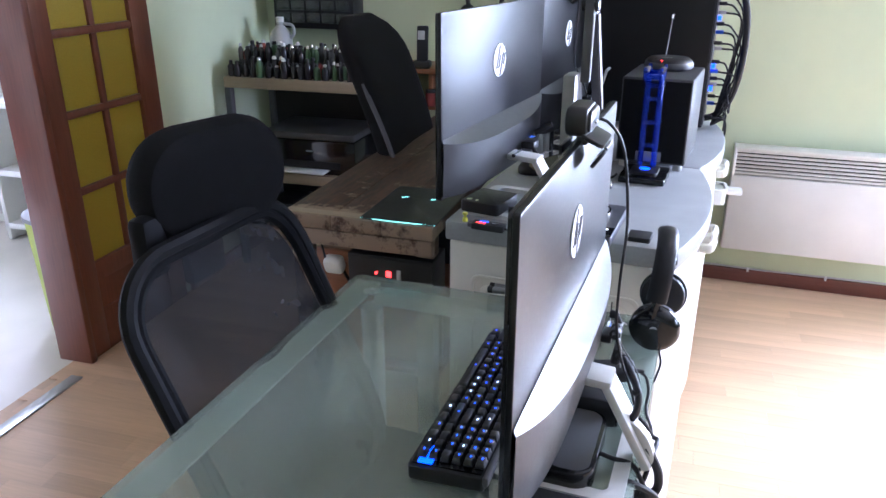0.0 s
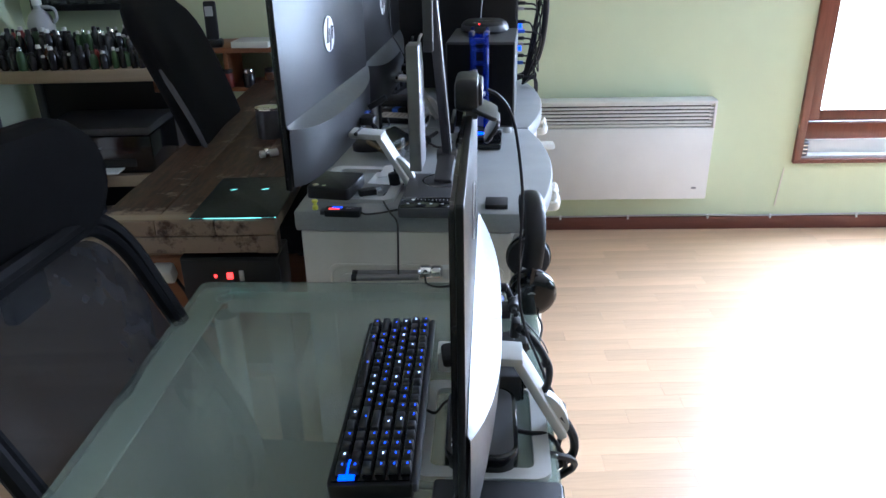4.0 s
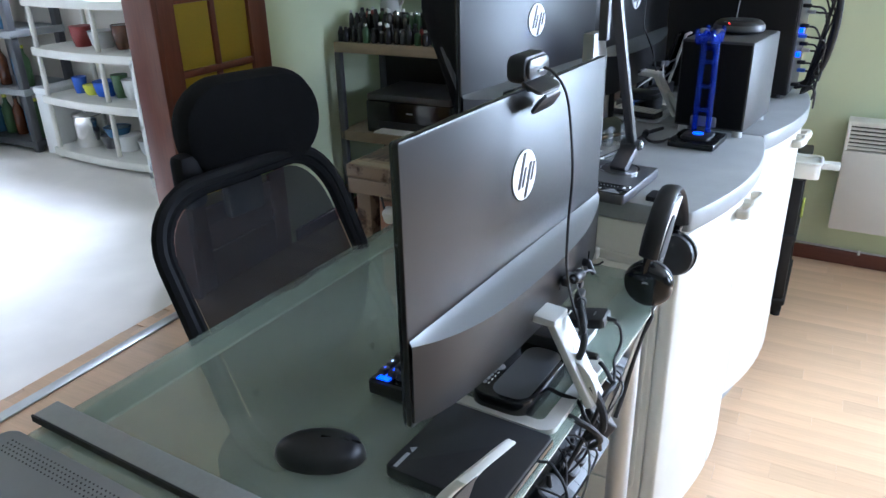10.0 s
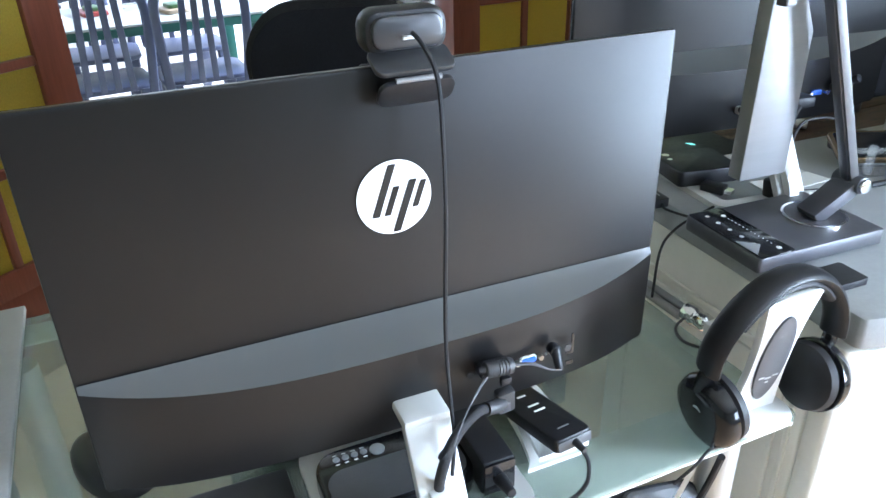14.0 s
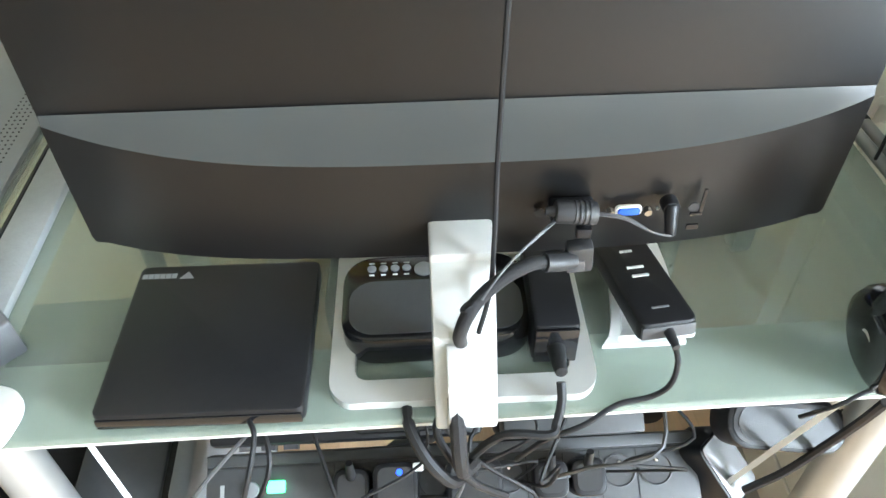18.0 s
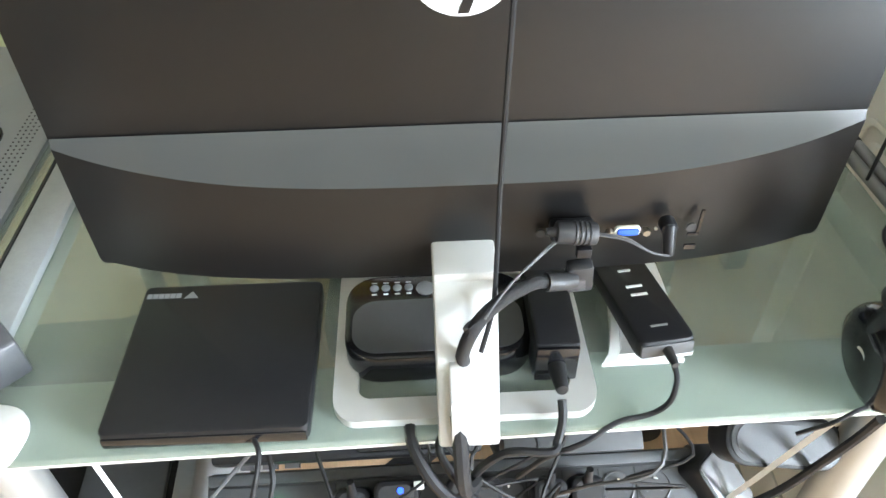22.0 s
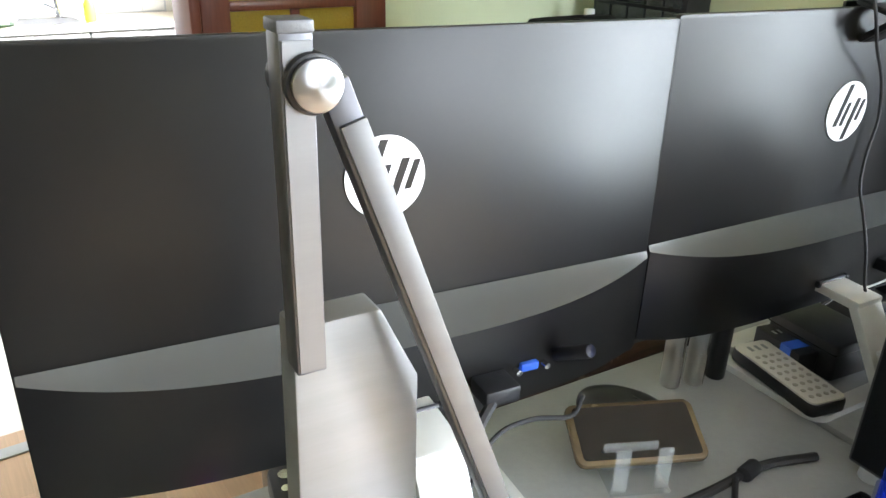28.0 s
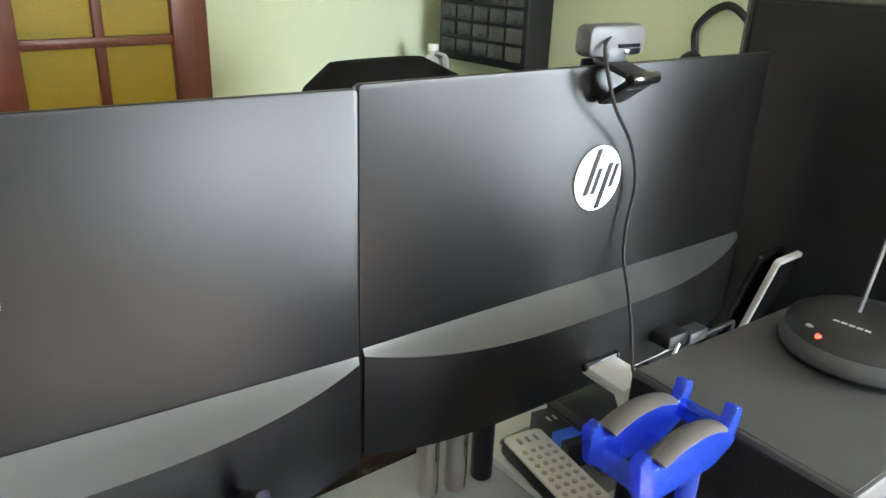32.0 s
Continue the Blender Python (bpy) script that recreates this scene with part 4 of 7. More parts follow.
hp = thing("headphones", 0.002, 1.026, DZ, 85, "black over-ear headphones hanging on their stand", "headphones")
arc = []
for k in range(15):
    a = radians(-8 + 196 * k / 14)
    arc.append((0.083 * math.cos(a), 0.004 * math.sin(a * 2), 0.108 + 0.078 * math.sin(a)))
part("headband", tube(arc, 0.0075, 12, 2, flat=2.2, up=(0, 1, 0)), BLACK, hp)
part("band_pad", tube([(p_[0] * 0.90, p_[1], 0.108 + (p_[2] - 0.108) * 0.90) for p_ in arc[3:12]], 0.0065, 12, 2, flat=2.0, up=(0, 1, 0)), RUBBER, hp)
for sx in (-1, 1):
    part("yoke", tube([(sx * 0.082, 0, 0.098), (sx * 0.084, 0.004, 0.075), (sx * 0.080, 0.004, 0.050)], 0.008, 8, 4), GLOSS, hp)
    cup = part("ear_cup", moved(lathe([(0.001, 0.018), (0.026, 0.017), (0.037, 0.012), (0.041, 0.004), (0.041, -0.004), (0.034, -0.006)], 28), pose(sx * 0.071, 0, 0.045, 0, sx * 98, 0)), GLOSS, hp, "glossy black ear cup")
    part("cushion", moved(lathe([(0.012, -0.022), (0.027, -0.024), (0.037, -0.018), (0.039, -0.010), (0.034, -0.005), (0.010, -0.005)], 28), pose(sx * 0.071, 0, 0.045, 0, sx * 98, 0)), RUBBER, cup)
    part("emblem", moved(cyl(0.006, 0.001, seg=16), pose(sx * 0.0885, 0, 0.050, 0, sx * 98, 0)), PRINT_GREY, cup)
part("cord", tube([(-0.040, -0.010, 0.012), (-0.055, -0.013, 0.003), (-0.075, -0.013, 0.0025), (-0.095, -0.018, -0.006), (-0.115, -0.012, -0.03)], 0.0018), RUBBER, hp)

tri = thing("folded_tripod", -0.31, 1.112, DZ, -2, "folded silver telescopic tripod lying along the desk edge", "tripod")
for dy in (-0.0085, 0.0085):
    part("leg_tube", moved(cyl(0.0062, 0.115, seg=16, bev=0.0008), pose(0.004, dy, 0.0075, 0, 90)), ALU, tri)
    part("rubber_tip", moved(cyl(0.0068, 0.010, seg=16, bev=0.001), pose(-0.006, dy, 0.0075, 0, 90)), RUBBER, tri)
part("hub", moved(lathe([(0.010, 0), (0.0135, 0.004), (0.0135, 0.020), (0.011, 0.024), (0.0125, 0.028), (0.0125, 0.040), (0.008, 0.044)], 20), pose(0.118, 0, 0.014, 0, 90)), CHROME, tri)
part("clamp", box(0.016, 0.022, 0.020, (0.170, 0, 0.004), bev=0.003), SILVER, tri)
part("cord", tube([(0.13, -0.012, 0.012), (0.135, -0.030, 0.004), (0.16, -0.040, 0.003), (0.185, -0.030, 0.004), (0.195, -0.022, 0.010)], 0.002), RUBBER, tri)


# webcams
WEBCAM_SHELL = material("webcam_satin", (0.026, 0.027, 0.029), 0.32, scale=200, amount=0.1)


def webcam(x, y, z, rz, label, flat=False):
    w = thing("webcam", x, y, z, rz, label, "webcam", "clip-on webcams")
    if flat:
        part("body", moved(prism(rrect(0.074, 0.028, 0.008, 5), 0.020, -0.010, bev=0.004), pose(0, 0, 0.022, 90)), GREY_DARK, w)
        part("slot", box(0.030, 0.001, 0.003, (-0.014, 0.0102, 0.016)), GLOSS, w)
    else:
        bm = prism(rrect(0.067, 0.034, 0.013, 7), 0.026, -0.010, bev=0.006)
        part("body", moved(bm, pose(0, 0.002, 0.031, 90)), BLACK, w)
        part("back_shell", moved(prism(rrect(0.057, 0.025, 0.010, 7), 0.007, -0.0035, bev=0.003), pose(0, 0.0125, 0.0315, 90)), WEBCAM_SHELL, w, "satin grey domed back shell")
        part("cable_mount", box(0.012, 0.004, 0.003, (0, 0.0165, 0.0265), bev=0.001), PRINT_SOFT, w)
    up = 0.012
    part("neck", box(0.026, 0.014, 0.016, (0, 0.004, 0.002), bev=0.003), GREY_DARK, w)
    if flat:
        part("upper_arm", bar((0, -0.006, 0.005), (0, 0.040, -0.006), 0.030, 0.006, bev=0.002), BLACK, w)
        part("clip_jaw", bar((0, 0.042, -0.008), (0, 0.006, -0.032), 0.032, 0.007, bev=0.002), BLACK, w)
        part("jaw_pad", bar((0, 0.036, -0.0155), (0, 0.010, -0.033), 0.026, 0.003, bev=0.001), RUBBER, w)
        part("hinge_pin", moved(cyl(0.0058, 0.036, seg=18, bev=0.001), pose(-0.018, 0.042, -0.0065, 0, 90)), GLOSS, w)
        part("front_lip", box(0.034, 0.004, 0.012, (0, -0.0165, -0.008), bev=0.001), BLACK, w)
        part("cable_port", box(0.022, 0.002, 0.005, (-0.018, 0.0104, 0.010), bev=0.0006), GLOSS, w)
        return w
    part("top_flap", moved(prism(rrect(0.064, 0.030, 0.008, 5), 0.005, 0, bev=0.0015), pose(0, 0.017, up - 0.0025, -25)), WEBCAM_SHELL, w)
    part("clip_jaw", moved(prism(rrect(0.061, 0.025, 0.009, 5), 0.005, -0.005, bev=0.0015), pose(0, 0.0235, up - 0.0205, 55)), BLACK, w)
    part("hinge_pin", moved(cyl(0.0022, 0.036, seg=12), pose(-0.018, 0.0325, up - 0.0110, 0, 90)), ALU, w)
    part("front_lip", box(0.060, 0.004, 0.012, (0, -0.0165, -0.008), bev=0.001), BLACK, w)
    return w


webcam(-0.119, 0.680, 1.1235, M1_RZ, "black webcam clipped on top of a monitor")
cord = thing("webcam_cable", -0.115, 0.680, 1.1295, M1_RZ, "thin black webcam cable hanging behind the monitor", "cable")
part("cord", tube([(0, 0.017, 0.026), (-0.003, 0.028, 0.020), (-0.008, 0.041, 0.002), (-0.008, 0.050, -0.030), (-0.006, 0.058, -0.100), (-0.005, 0.056, -0.170), (-0.004, 0.057, -0.230), (-0.003, 0.066, -0.275), (0.000, 0.080, -0.310), (0.008, 0.092, -0.338)], 0.0018), RUBBER, cord)

# plugs and leads behind the first monitor
ports = thing("monitor_leads", -0.1115, 0.656, 0.803, M1_RZ, "blue and black plugs in the back of the monitor", "cable")
vga = part("vga_socket", moved(prism(rrect(0.0150, 0.0056, 0.002, 3), 0.0045, 0, bev=0.0008), pose(-0.1195, 0.030, 0.044, -90)), BLUE_PLASTIC, ports, "blue socket")
part("shell", moved(prism(rrect(0.0180, 0.0076, 0.003, 4), 0.003, 0, bev=0.0006), pose(-0.1195, 0.030, 0.044, -90)), WHITE_PLASTIC, vga, "pale metal socket shell")
for dx in (-0.0125, 0.0125):
    part("screw_post", moved(cyl(0.0027, 0.005, seg=6), pose(-0.1195 + dx, 0.031, 0.044, -90)), BRASS, ports, "brass screw post")
part("plug_body", moved(prism(rrect(0.030, 0.012, 0.003, 3), 0.014, 0, bev=0.0015), pose(-0.080, 0.029, 0.050, -90)), BLACK, ports)
bead_at = pose(-0.094, 0.047, 0.0560, 0, 84)
bead = part("ferrite", moved(cyl(0.0078, 0.028, seg=20, bev=0.002), bead_at), BEAD_GREY, ports, "dark grey ribbed ferrite bead")
for k in range(4):
    part("rib", moved(cyl(0.0084, 0.0016, seg=20, bev=0.0005), bead_at @ Matrix.Translation((0, 0, 0.005 + k * 0.0032))), BEAD_GREY, bead)
part("bead_boot", moved(cyl(0.0040, 0.006, r2=0.0026, seg=12), bead_at @ pose(0, 0, 0.028)), BEAD_GREY, bead)
part("bead_clip", box(0.010, 0.006, 0.008, (-0.086, 0.050, 0.039), bev=0.001), BLACK, bead)
part("video_plug", box(0.018, 0.011, 0.026, (-0.087, 0.048, 0.008), bev=0.0025, rot=(-8, 6, 0)), BEAD_GREY, ports, "dark grey video plug")
part("plug_window", box(0.012, 0.0125, 0.012, (-0.084, 0.0485, 0.010), bev=0.001, rot=(-8, 6, 0)), GUN, ports)
part("strain_relief", tube([(-0.080, 0.055, 0.022), (-0.070, 0.060, 0.026), (-0.060, 0.063, 0.029)], 0.0066, 10, 3), BEAD_GREY, ports)
part("lead", tube([(-0.062, 0.062, 0.0285), (-0.050, 0.066, 0.0310), (-0.032, 0.075, 0.0285), (-0.016, 0.084, 0.0200), (-0.007, 0.090, 0.008), (-0.003, 0.089, -0.010), (-0.004, 0.084, -0.024)], 0.0048, 12), BRAID, ports, "thick braided lead")
for k in (0, 1):
    part("thin_lead", tube([(-0.093, 0.047 + 0.0018 * k, 0.0565), (-0.1115, 0.052, 0.0560 - 0.002 * k), (-0.1295, 0.055, 0.0448), (-0.1440, 0.052, 0.0376)], 0.0008), GREY_CORD, ports, "thin grey lead")
    part("thin_lead", tube([(-0.066, 0.051 + 0.0018 * k, 0.0550), (-0.051, 0.062, 0.0486 - 0.0015 * k), (-0.037, 0.073, 0.0420), (-0.0252, 0.083, 0.0340), (-0.017, 0.089, 0.024)], 0.0008), GREY_CORD, ports, "thin grey lead")
part("tie", moved(cyl(0.0058, 0.004, seg=12), pose(-0.010, 0.087, 0.013, 20, 40)), RUBBER, ports)
part("power_plug", moved(cyl(0.0060, 0.010, seg=14, bev=0.001), pose(-0.146, 0.029, 0.049, -90)), BLACK, ports)
part("power_elbow", moved(cyl(0.0050, 0.022, r2=0.0038, seg=14, bev=0.001), pose(-0.146, 0.036, 0.052, -152)), BLACK, ports)
part("pilot_light", moved(cyl(0.0012, 0.0012, seg=10), pose(-0.1395, 0.0305, 0.0440, -90)), LOGO_WHITE, ports)
part("slot", box(0.0022, 0.0016, 0.020, (-0.1710, 0.0275, 0.036)), GLOSS, ports)
part("slot", box(0.008, 0.0016, 0.002, (-0.1680, 0.0280, 0.034)), GLOSS, ports)
part("port", box(0.008, 0.0016, 0.004, (-0.1675, 0.0288, 0.022)), GLOSS, ports)
for dx in (-0.164, -0.060):
    part("screw", moved(cyl(0.0036, 0.001, seg=14), pose(dx, 0.0305, 0.044, -90)), BEAD_GREY, ports)
part("sleeve", tube([(0.001, 0.106, -0.056), (0.000, 0.117, -0.074), (-0.001, 0.126, -0.098), (-0.004, 0.124, -0.125), (-0.014, 0.100, -0.155)], 0.0058), BRAID, ports, "braided sleeve")
part("sleeve", tube([(0.036, 0.085, -0.088), (0.034, 0.104, -0.094), (0.022, 0.122, -0.110), (0.006, 0.126, -0.135), (-0.004, 0.110, -0.160)], 0.0046), RUBBER, ports)

# strip along the south end, and the grey table that continues the desk
strip = thing("metal_strip", -0.385, 0.292, DZ, DESK_RZ, "flat grey metal strip lying across the glass", "metal strip")
part("strip_body", box(0.56, 0.036, 0.010, (0, 0, 0), bev=0.002), GREY_TOP, strip)
part("dark_edge", box(0.56, 0.003, 0.010, (0, -0.0198, 0.0)), RUBBER, strip)
side = thing("side_table", -0.36, -0.03, 0, DESK_RZ, "grey perforated side table with a dark glossy panel", "table")
part("top", prism(rrect(0.66, 0.55, 0.02, 4), 0.016, DZ - 0.010, bev=0.003), GREY_MID, side)
part("glossy_panel", moved(prism(rrect(0.42, 0.38, 0.030, 5), 0.004, DZ + 0.006, bev=0.001), Matrix.Translation((0.075, 0.035, 0))), GLOSS, side, "dark glossy inset panel")
hole = part("vent_hole", cyl(0.0011, 0.0006, (0, 0, 0), seg=8), DARK_GAP, side)
hole.matrix_local = pose(-0.30, 0.258, DZ + 0.0060)
for k in range(1, 240):
    share("vent_hole", hole.data, side, pose(-0.30 + (k % 60) * 0.0075, 0.258 - (k // 60) * 0.0062, DZ + 0.0060))
for sx in (-0.29, 0.29):
    for sy in (-0.24, 0.24):
        part("leg", cyl(0.016, DZ - 0.010 - FLOOR, (sx, sy, FLOOR), seg=14), GREY_DARK, side)


# ---- under the desk edge ----
STRIP = pose(-0.083, 0.655, 0.485, 30, 0, 86)  # the face leans out from under the desk
tray = thing("power_strip", -0.083, 0.655, 0.485, 86, "dark grey power strip with round sockets under the desk", "power strip", rx=30)
part("body", box(0.50, 0.080, 0.045, (0, 0, -0.045), bev=0.005), GREY_DARK, tray)
part("face", box(0.362, 0.062, 0.002, (0.066, -0.006, -0.0006), bev=0.0006), STRIP_GREY, tray)
part("end_face", box(0.128, 0.062, 0.003, (-0.184, -0.006, -0.0006), bev=0.0008), GREY_DARK, tray)
part("ridge", box(0.496, 0.011, 0.005, (0, 0.033, -0.001), bev=0.0012), STRIP_GREY, tray)
for k in range(9):
    sx = 0.205 - k * 0.0375
    sk = part("socket", lathe([(0.0172, 0.0010), (0.0172, 0.0026), (0.0160, 0.0030), (0.0150, 0.0018), (0.0001, 0.0016)], 24, (sx, 0.004, 0)), GREY_DARK, tray)
    for dx, dy in ((-0.0080, -0.004), (0.0080, -0.004)):
        part("contact", cyl(0.0020, 0.0006, (sx + dx, 0.004 + dy, 0.0016), seg=10), GUN, sk)
    part("earth_pin", cyl(0.0019, 0.007, (sx, 0.012, 0.0016), seg=10, bev=0.0005), CHROME, sk)
    if k < 8:
        part("seam", box(0.0010, 0.060, 0.0006, (sx - 0.01875, -0.006, 0.0012)), BLACK, tray)
part("rocker_switch", box(0.018, 0.012, 0.006, (-0.178, 0.006, 0.002), bev=0.002), LED_GREEN, tray, "green lit rocker switch")
part("reset_button", cyl(0.008, 0.005, (-0.203, 0.004, 0.002), seg=18, bev=0.001), GREY_MID, tray)
part("printed_mark", box(0.004, 0.012, 0.0004, (-0.232, 0.004, 0.0024)), PRINT_GREY, tray)
for y_ in (0.45, 0.86):
    part("hanger", moved(bar((-0.150, y_, 0.49), (-0.150, y_, 0.702), 0.004, 0.004), STRIP.inverted()), RAIL, tray)
    part("hanger_foot", moved(bar((-0.150, y_, 0.49), (-0.100, y_, 0.475), 0.004, 0.004), STRIP.inverted()), RAIL, tray)


def plug_adapter(x, y, z, rz, rx, label, sx=0.058, sy=0.040, sz=0.032, mat=None):
    p = thing("plug_adapter", x, y, z, rz, label, "power adapter", "plug-in adapters", rx=rx)
    part("body", prism(rrect(sx, sy, 0.010, 4), sz, 0, bev=0.004), mat or BLACK, p)
    part("face", prism(rrect(sx - 0.010, sy - 0.010, 0.007, 4), 0.001, sz - 0.0004), BEAD_GREY, p)
    part("prong", cyl(0.0024, 0.016, (-0.009, 0, -0.015), seg=10), CHROME, p)
    part("prong", cyl(0.0024, 0.016, (0.009, 0, -0.015), seg=10), CHROME, p)
    return p


for lx, ly, sx_, sy_, sz_, lab in ((-0.100, 0.000, 0.036, 0.040, 0.034, "black plug in the power strip"), (-0.057, -0.004, 0.044, 0.056, 0.042, "black plug-in adapter with a blue lamp"),
                                    (0.018, -0.010, 0.054, 0.066, 0.048, "large black plug-in adapter in the power strip"), (0.093, 0.0, 0.034, 0.036, 0.036, "round black plug in the power strip"), (0.130, 0.0, 0.034, 0.036, 0.034, "round black plug in the power strip")):
    at = STRIP @ Vector((lx, ly, 0.0028))
    pa = plug_adapter(at.x, at.y, at.z, 86, 30, lab, sx_, sy_, sz_)
    if "blue" in lab:
        part("pilot_light", cyl(0.003, 0.002, (0.004, 0.018, sz_ - 0.0002), seg=12), LED_BLUE, pa, "glowing blue lamp")
        part("white_end", box(0.010, 0.008, 0.008, (0.022, 0.022, sz_ - 0.003), bev=0.001), WHITE_PLASTIC, pa)
    else:
        part("cord_boot", moved(cyl(0.0052, 0.022, r2=0.0034, seg=12), pose(0, sy_ * 0.3, sz_ - 0.002, -35)), RUBBER, pa)
sa = plug_adapter(-0.084, 0.912, 0.462, 128, 40, "black plug-in adapter with a silver face", 0.046, 0.072, 0.046)
part("silver_face", prism(rrect(0.040, 0.066, 0.006, 4), 0.0015, 0.0456, bev=0.0004), ALU, sa, "silver face")
ov = thing("oval_adapter", -0.070, 0.956, 0.556, 84, "black rounded power adapter with a pale oval face", "power adapter", rx=38, ry=10)
part("body", prism(rrect(0.118, 0.048, 0.0225, 8), 0.036, 0, bev=0.003), BLACK, ov)
part("rim", prism(rrect(0.108, 0.040, 0.0190, 8), 0.0020, 0.0352, bev=0.0006), GREY_DARK, ov)
part("oval_face", prism(rrect(0.098, 0.031, 0.0150, 8), 0.0010, 0.0370), STRIP_GREY, ov, "grey oval face")
part("cord", tube([(0.050, 0.012, 0.020), (0.066, 0.020, 0.030), (0.070, 0.050, 0.060), (0.062, 0.078, 0.084)], 0.0024), RUBBER, ov)
part("side_plug", box(0.034, 0.010, 0.008, (-0.072, 0.014, 0.014), bev=0.002), PRINT_GREY, ov, "pale plug with three dots")
at = STRIP @ Vector((0.119, 0.066, 0.0))
gbx = thing("grey_box", at.x, at.y, at.z, 86, "plain grey plastic box behind the power strip", "box", rx=30)
part("body", box(0.138, 0.053, 0.052, (0, 0, -0.008), bev=0.002), STRIP_GREY, gbx)
part("lid_seam", box(0.1385, 0.0535, 0.0010, (0, 0, 0.036)), GREY_DARK, gbx)
at = STRIP @ Vector((-0.105, 0.072, 0.0))
dbox = thing("network_box", at.x, at.y, at.z, 86, "black box with sockets behind the power strip", "network box", rx=30)
part("body", box(0.27, 0.060, 0.040, (0, 0.004, -0.010), bev=0.006), BLACK, dbox)
part("raised_part", prism(rrect(0.12, 0.050, 0.012, 4), 0.010, 0.0295, bev=0.003), GLOSS, dbox).matrix_local = pose(0.065, 0.004, 0)
for k in range(3):
    part("port", box(0.014, 0.006, 0.012, (-0.10 + k * 0.022, -0.0278, 0.008)), GUN, dbox)
rng = random.Random(8)
for k in range(10):
    y0 = 0.47 + 0.040 * k
    c = thing("hanging_cable", 0, 0, 0, 0, "loose black cable tangled under the desk edge" if k % 4 else "loose grey cable tangled under the desk edge", "cable", "cables under the desk")
    pts = [(-0.07 + rng.uniform(-0.03, 0.03), y0 + rng.uniform(-0.05, 0.05), 0.668 - 0.02 * rng.random()),
           (-0.020 + rng.uniform(-0.02, 0.02), y0 + rng.uniform(-0.04, 0.04), 0.645 + rng.uniform(-0.02, 0.01)),
           (-0.016 + rng.uniform(-0.015, 0.02), y0 + rng.uniform(-0.05, 0.05), 0.600 + rng.uniform(-0.03, 0.02)),
           (-0.040 + rng.uniform(-0.02, 0.02), y0 + rng.uniform(-0.06, 0.06), 0.55 + rng.uniform(-0.02, 0.01)),
           (-0.075, min(0.86, max(0.45, y0 + rng.uniform(-0.03, 0.03))), 0.488)]
    part("cord", tube(pts, rng.choice((0.0014, 0.0018, 0.0024)), 6, 5), RUBBER if k % 4 else GREY_CORD, c)
lead = thing("thick_cable", 0, 0, 0, 0, "thick black cable looping down from the desk corner", "cable")
part("cord", tube([(0.003, 0.979, 0.69), (-0.012, 0.988, 0.64), (-0.023, 0.982, 0.585), (-0.03, 0.964, 0.53), (-0.036, 0.938, 0.49)], 0.0042), RUBBER, lead)
crate = thing("floor_case", -0.285, 0.235, FLOOR, -2, "dark floor case with a slate grey lid and pale rim", "case")
part("body", box(0.32, 0.250, 0.452, (0, 0, 0), bev=0.006), BLACK, crate)
part("grey_lid", box(0.31, 0.094, 0.010, (0, 0.066, 0.450), bev=0.003), GREY_DARK, crate, "slate grey lid")
part("pale_rim", moved(prism(rrect(0.32, 0.022, 0.010, 5), 0.47, 0, bev=0.004), Matrix.Translation((0, 0.136, 0))), GREY_MID, crate, "pale rounded rim")
stick = thing("white_rod", 0, 0, 0, 0, "thin white rod of the desk frame below the glass", "rod")
part("rod", bar((-0.04, 0.375, 0.690), (0.055, 0.455, 0.52), 0.004, 0.004), WHITE_PLASTIC, stick)
part("rod", bar((-0.004, 0.950, 0.690), (-0.066, 0.917, 0.40), 0.005, 0.005), WHITE_PLASTIC, stick)


# ---- on the grey counter ----
AMBERISH = material("bronze_phone", (0.16, 0.12, 0.07), 0.25, metal=0.4, scale=60, amount=0.1)
CLEAR = clear("clear_acrylic", (0.6, 0.62, 0.62), 0.05, 0.75, (0.95, 0.97, 0.97))
YELLOW = material("yellow_plastic", (0.70, 0.72, 0.08), 0.4, scale=60, amount=0.05)
PAD_BROWN = material("brown_pad", (0.070, 0.062, 0.056), 0.6, scale=120, amount=0.15)
REMOTE = material("remote_beige", (0.52, 0.51, 0.47), 0.4, scale=100, amount=0.05)

STEEL = material("brushed_steel", (0.55, 0.54, 0.52), 0.28, metal=0.9, scale=60, amount=0.08, stretch=(1, 1, 0.1))
REMOTE_KEY = material("remote_key", (0.30, 0.285, 0.25), 0.5, scale=120, amount=0.1)
TURNED = material("turned_steel", (0.21, 0.21, 0.215), 0.30, metal=1.0, scale=40, amount=0.08, rough_var=0.02)
ring_way = TURNED.node_tree.nodes.new("ShaderNodeTangent")  # lathe marks run round the cap
ring_way.direction_type, ring_way.axis = 'RADIAL', 'X'
for node in TURNED.node_tree.nodes:
    if node.type == 'BSDF_PRINCIPLED':
        node.inputs["Anisotropic"].default_value = 0.85
        TURNED.node_tree.links.new(ring_way.outputs[0], node.inputs["Tangent"])
lamp = thing("desk_lamp", -0.150, 1.212, CZ, -6, "grey folding desk lamp with a square base and a touch panel", "desk lamp")
part("base", prism(rrect(0.134, 0.196, 0.005, 3), 0.020, 0.003, bev=0.0025), GUN, lamp)
part("touch_panel", prism(rrect(0.132, 0.052, 0.004, 3), 0.0012, 0.0228, bev=0.0004), GLOSS, lamp, "glossy black touch panel").matrix_local = pose(0, -0.070, 0)
for k in range(5):
    part("touch_mark", cyl(0.0028, 0.0003, (-0.050 + k * 0.021, -0.078, 0.0240), seg=14), PRINT_GREY, lamp)
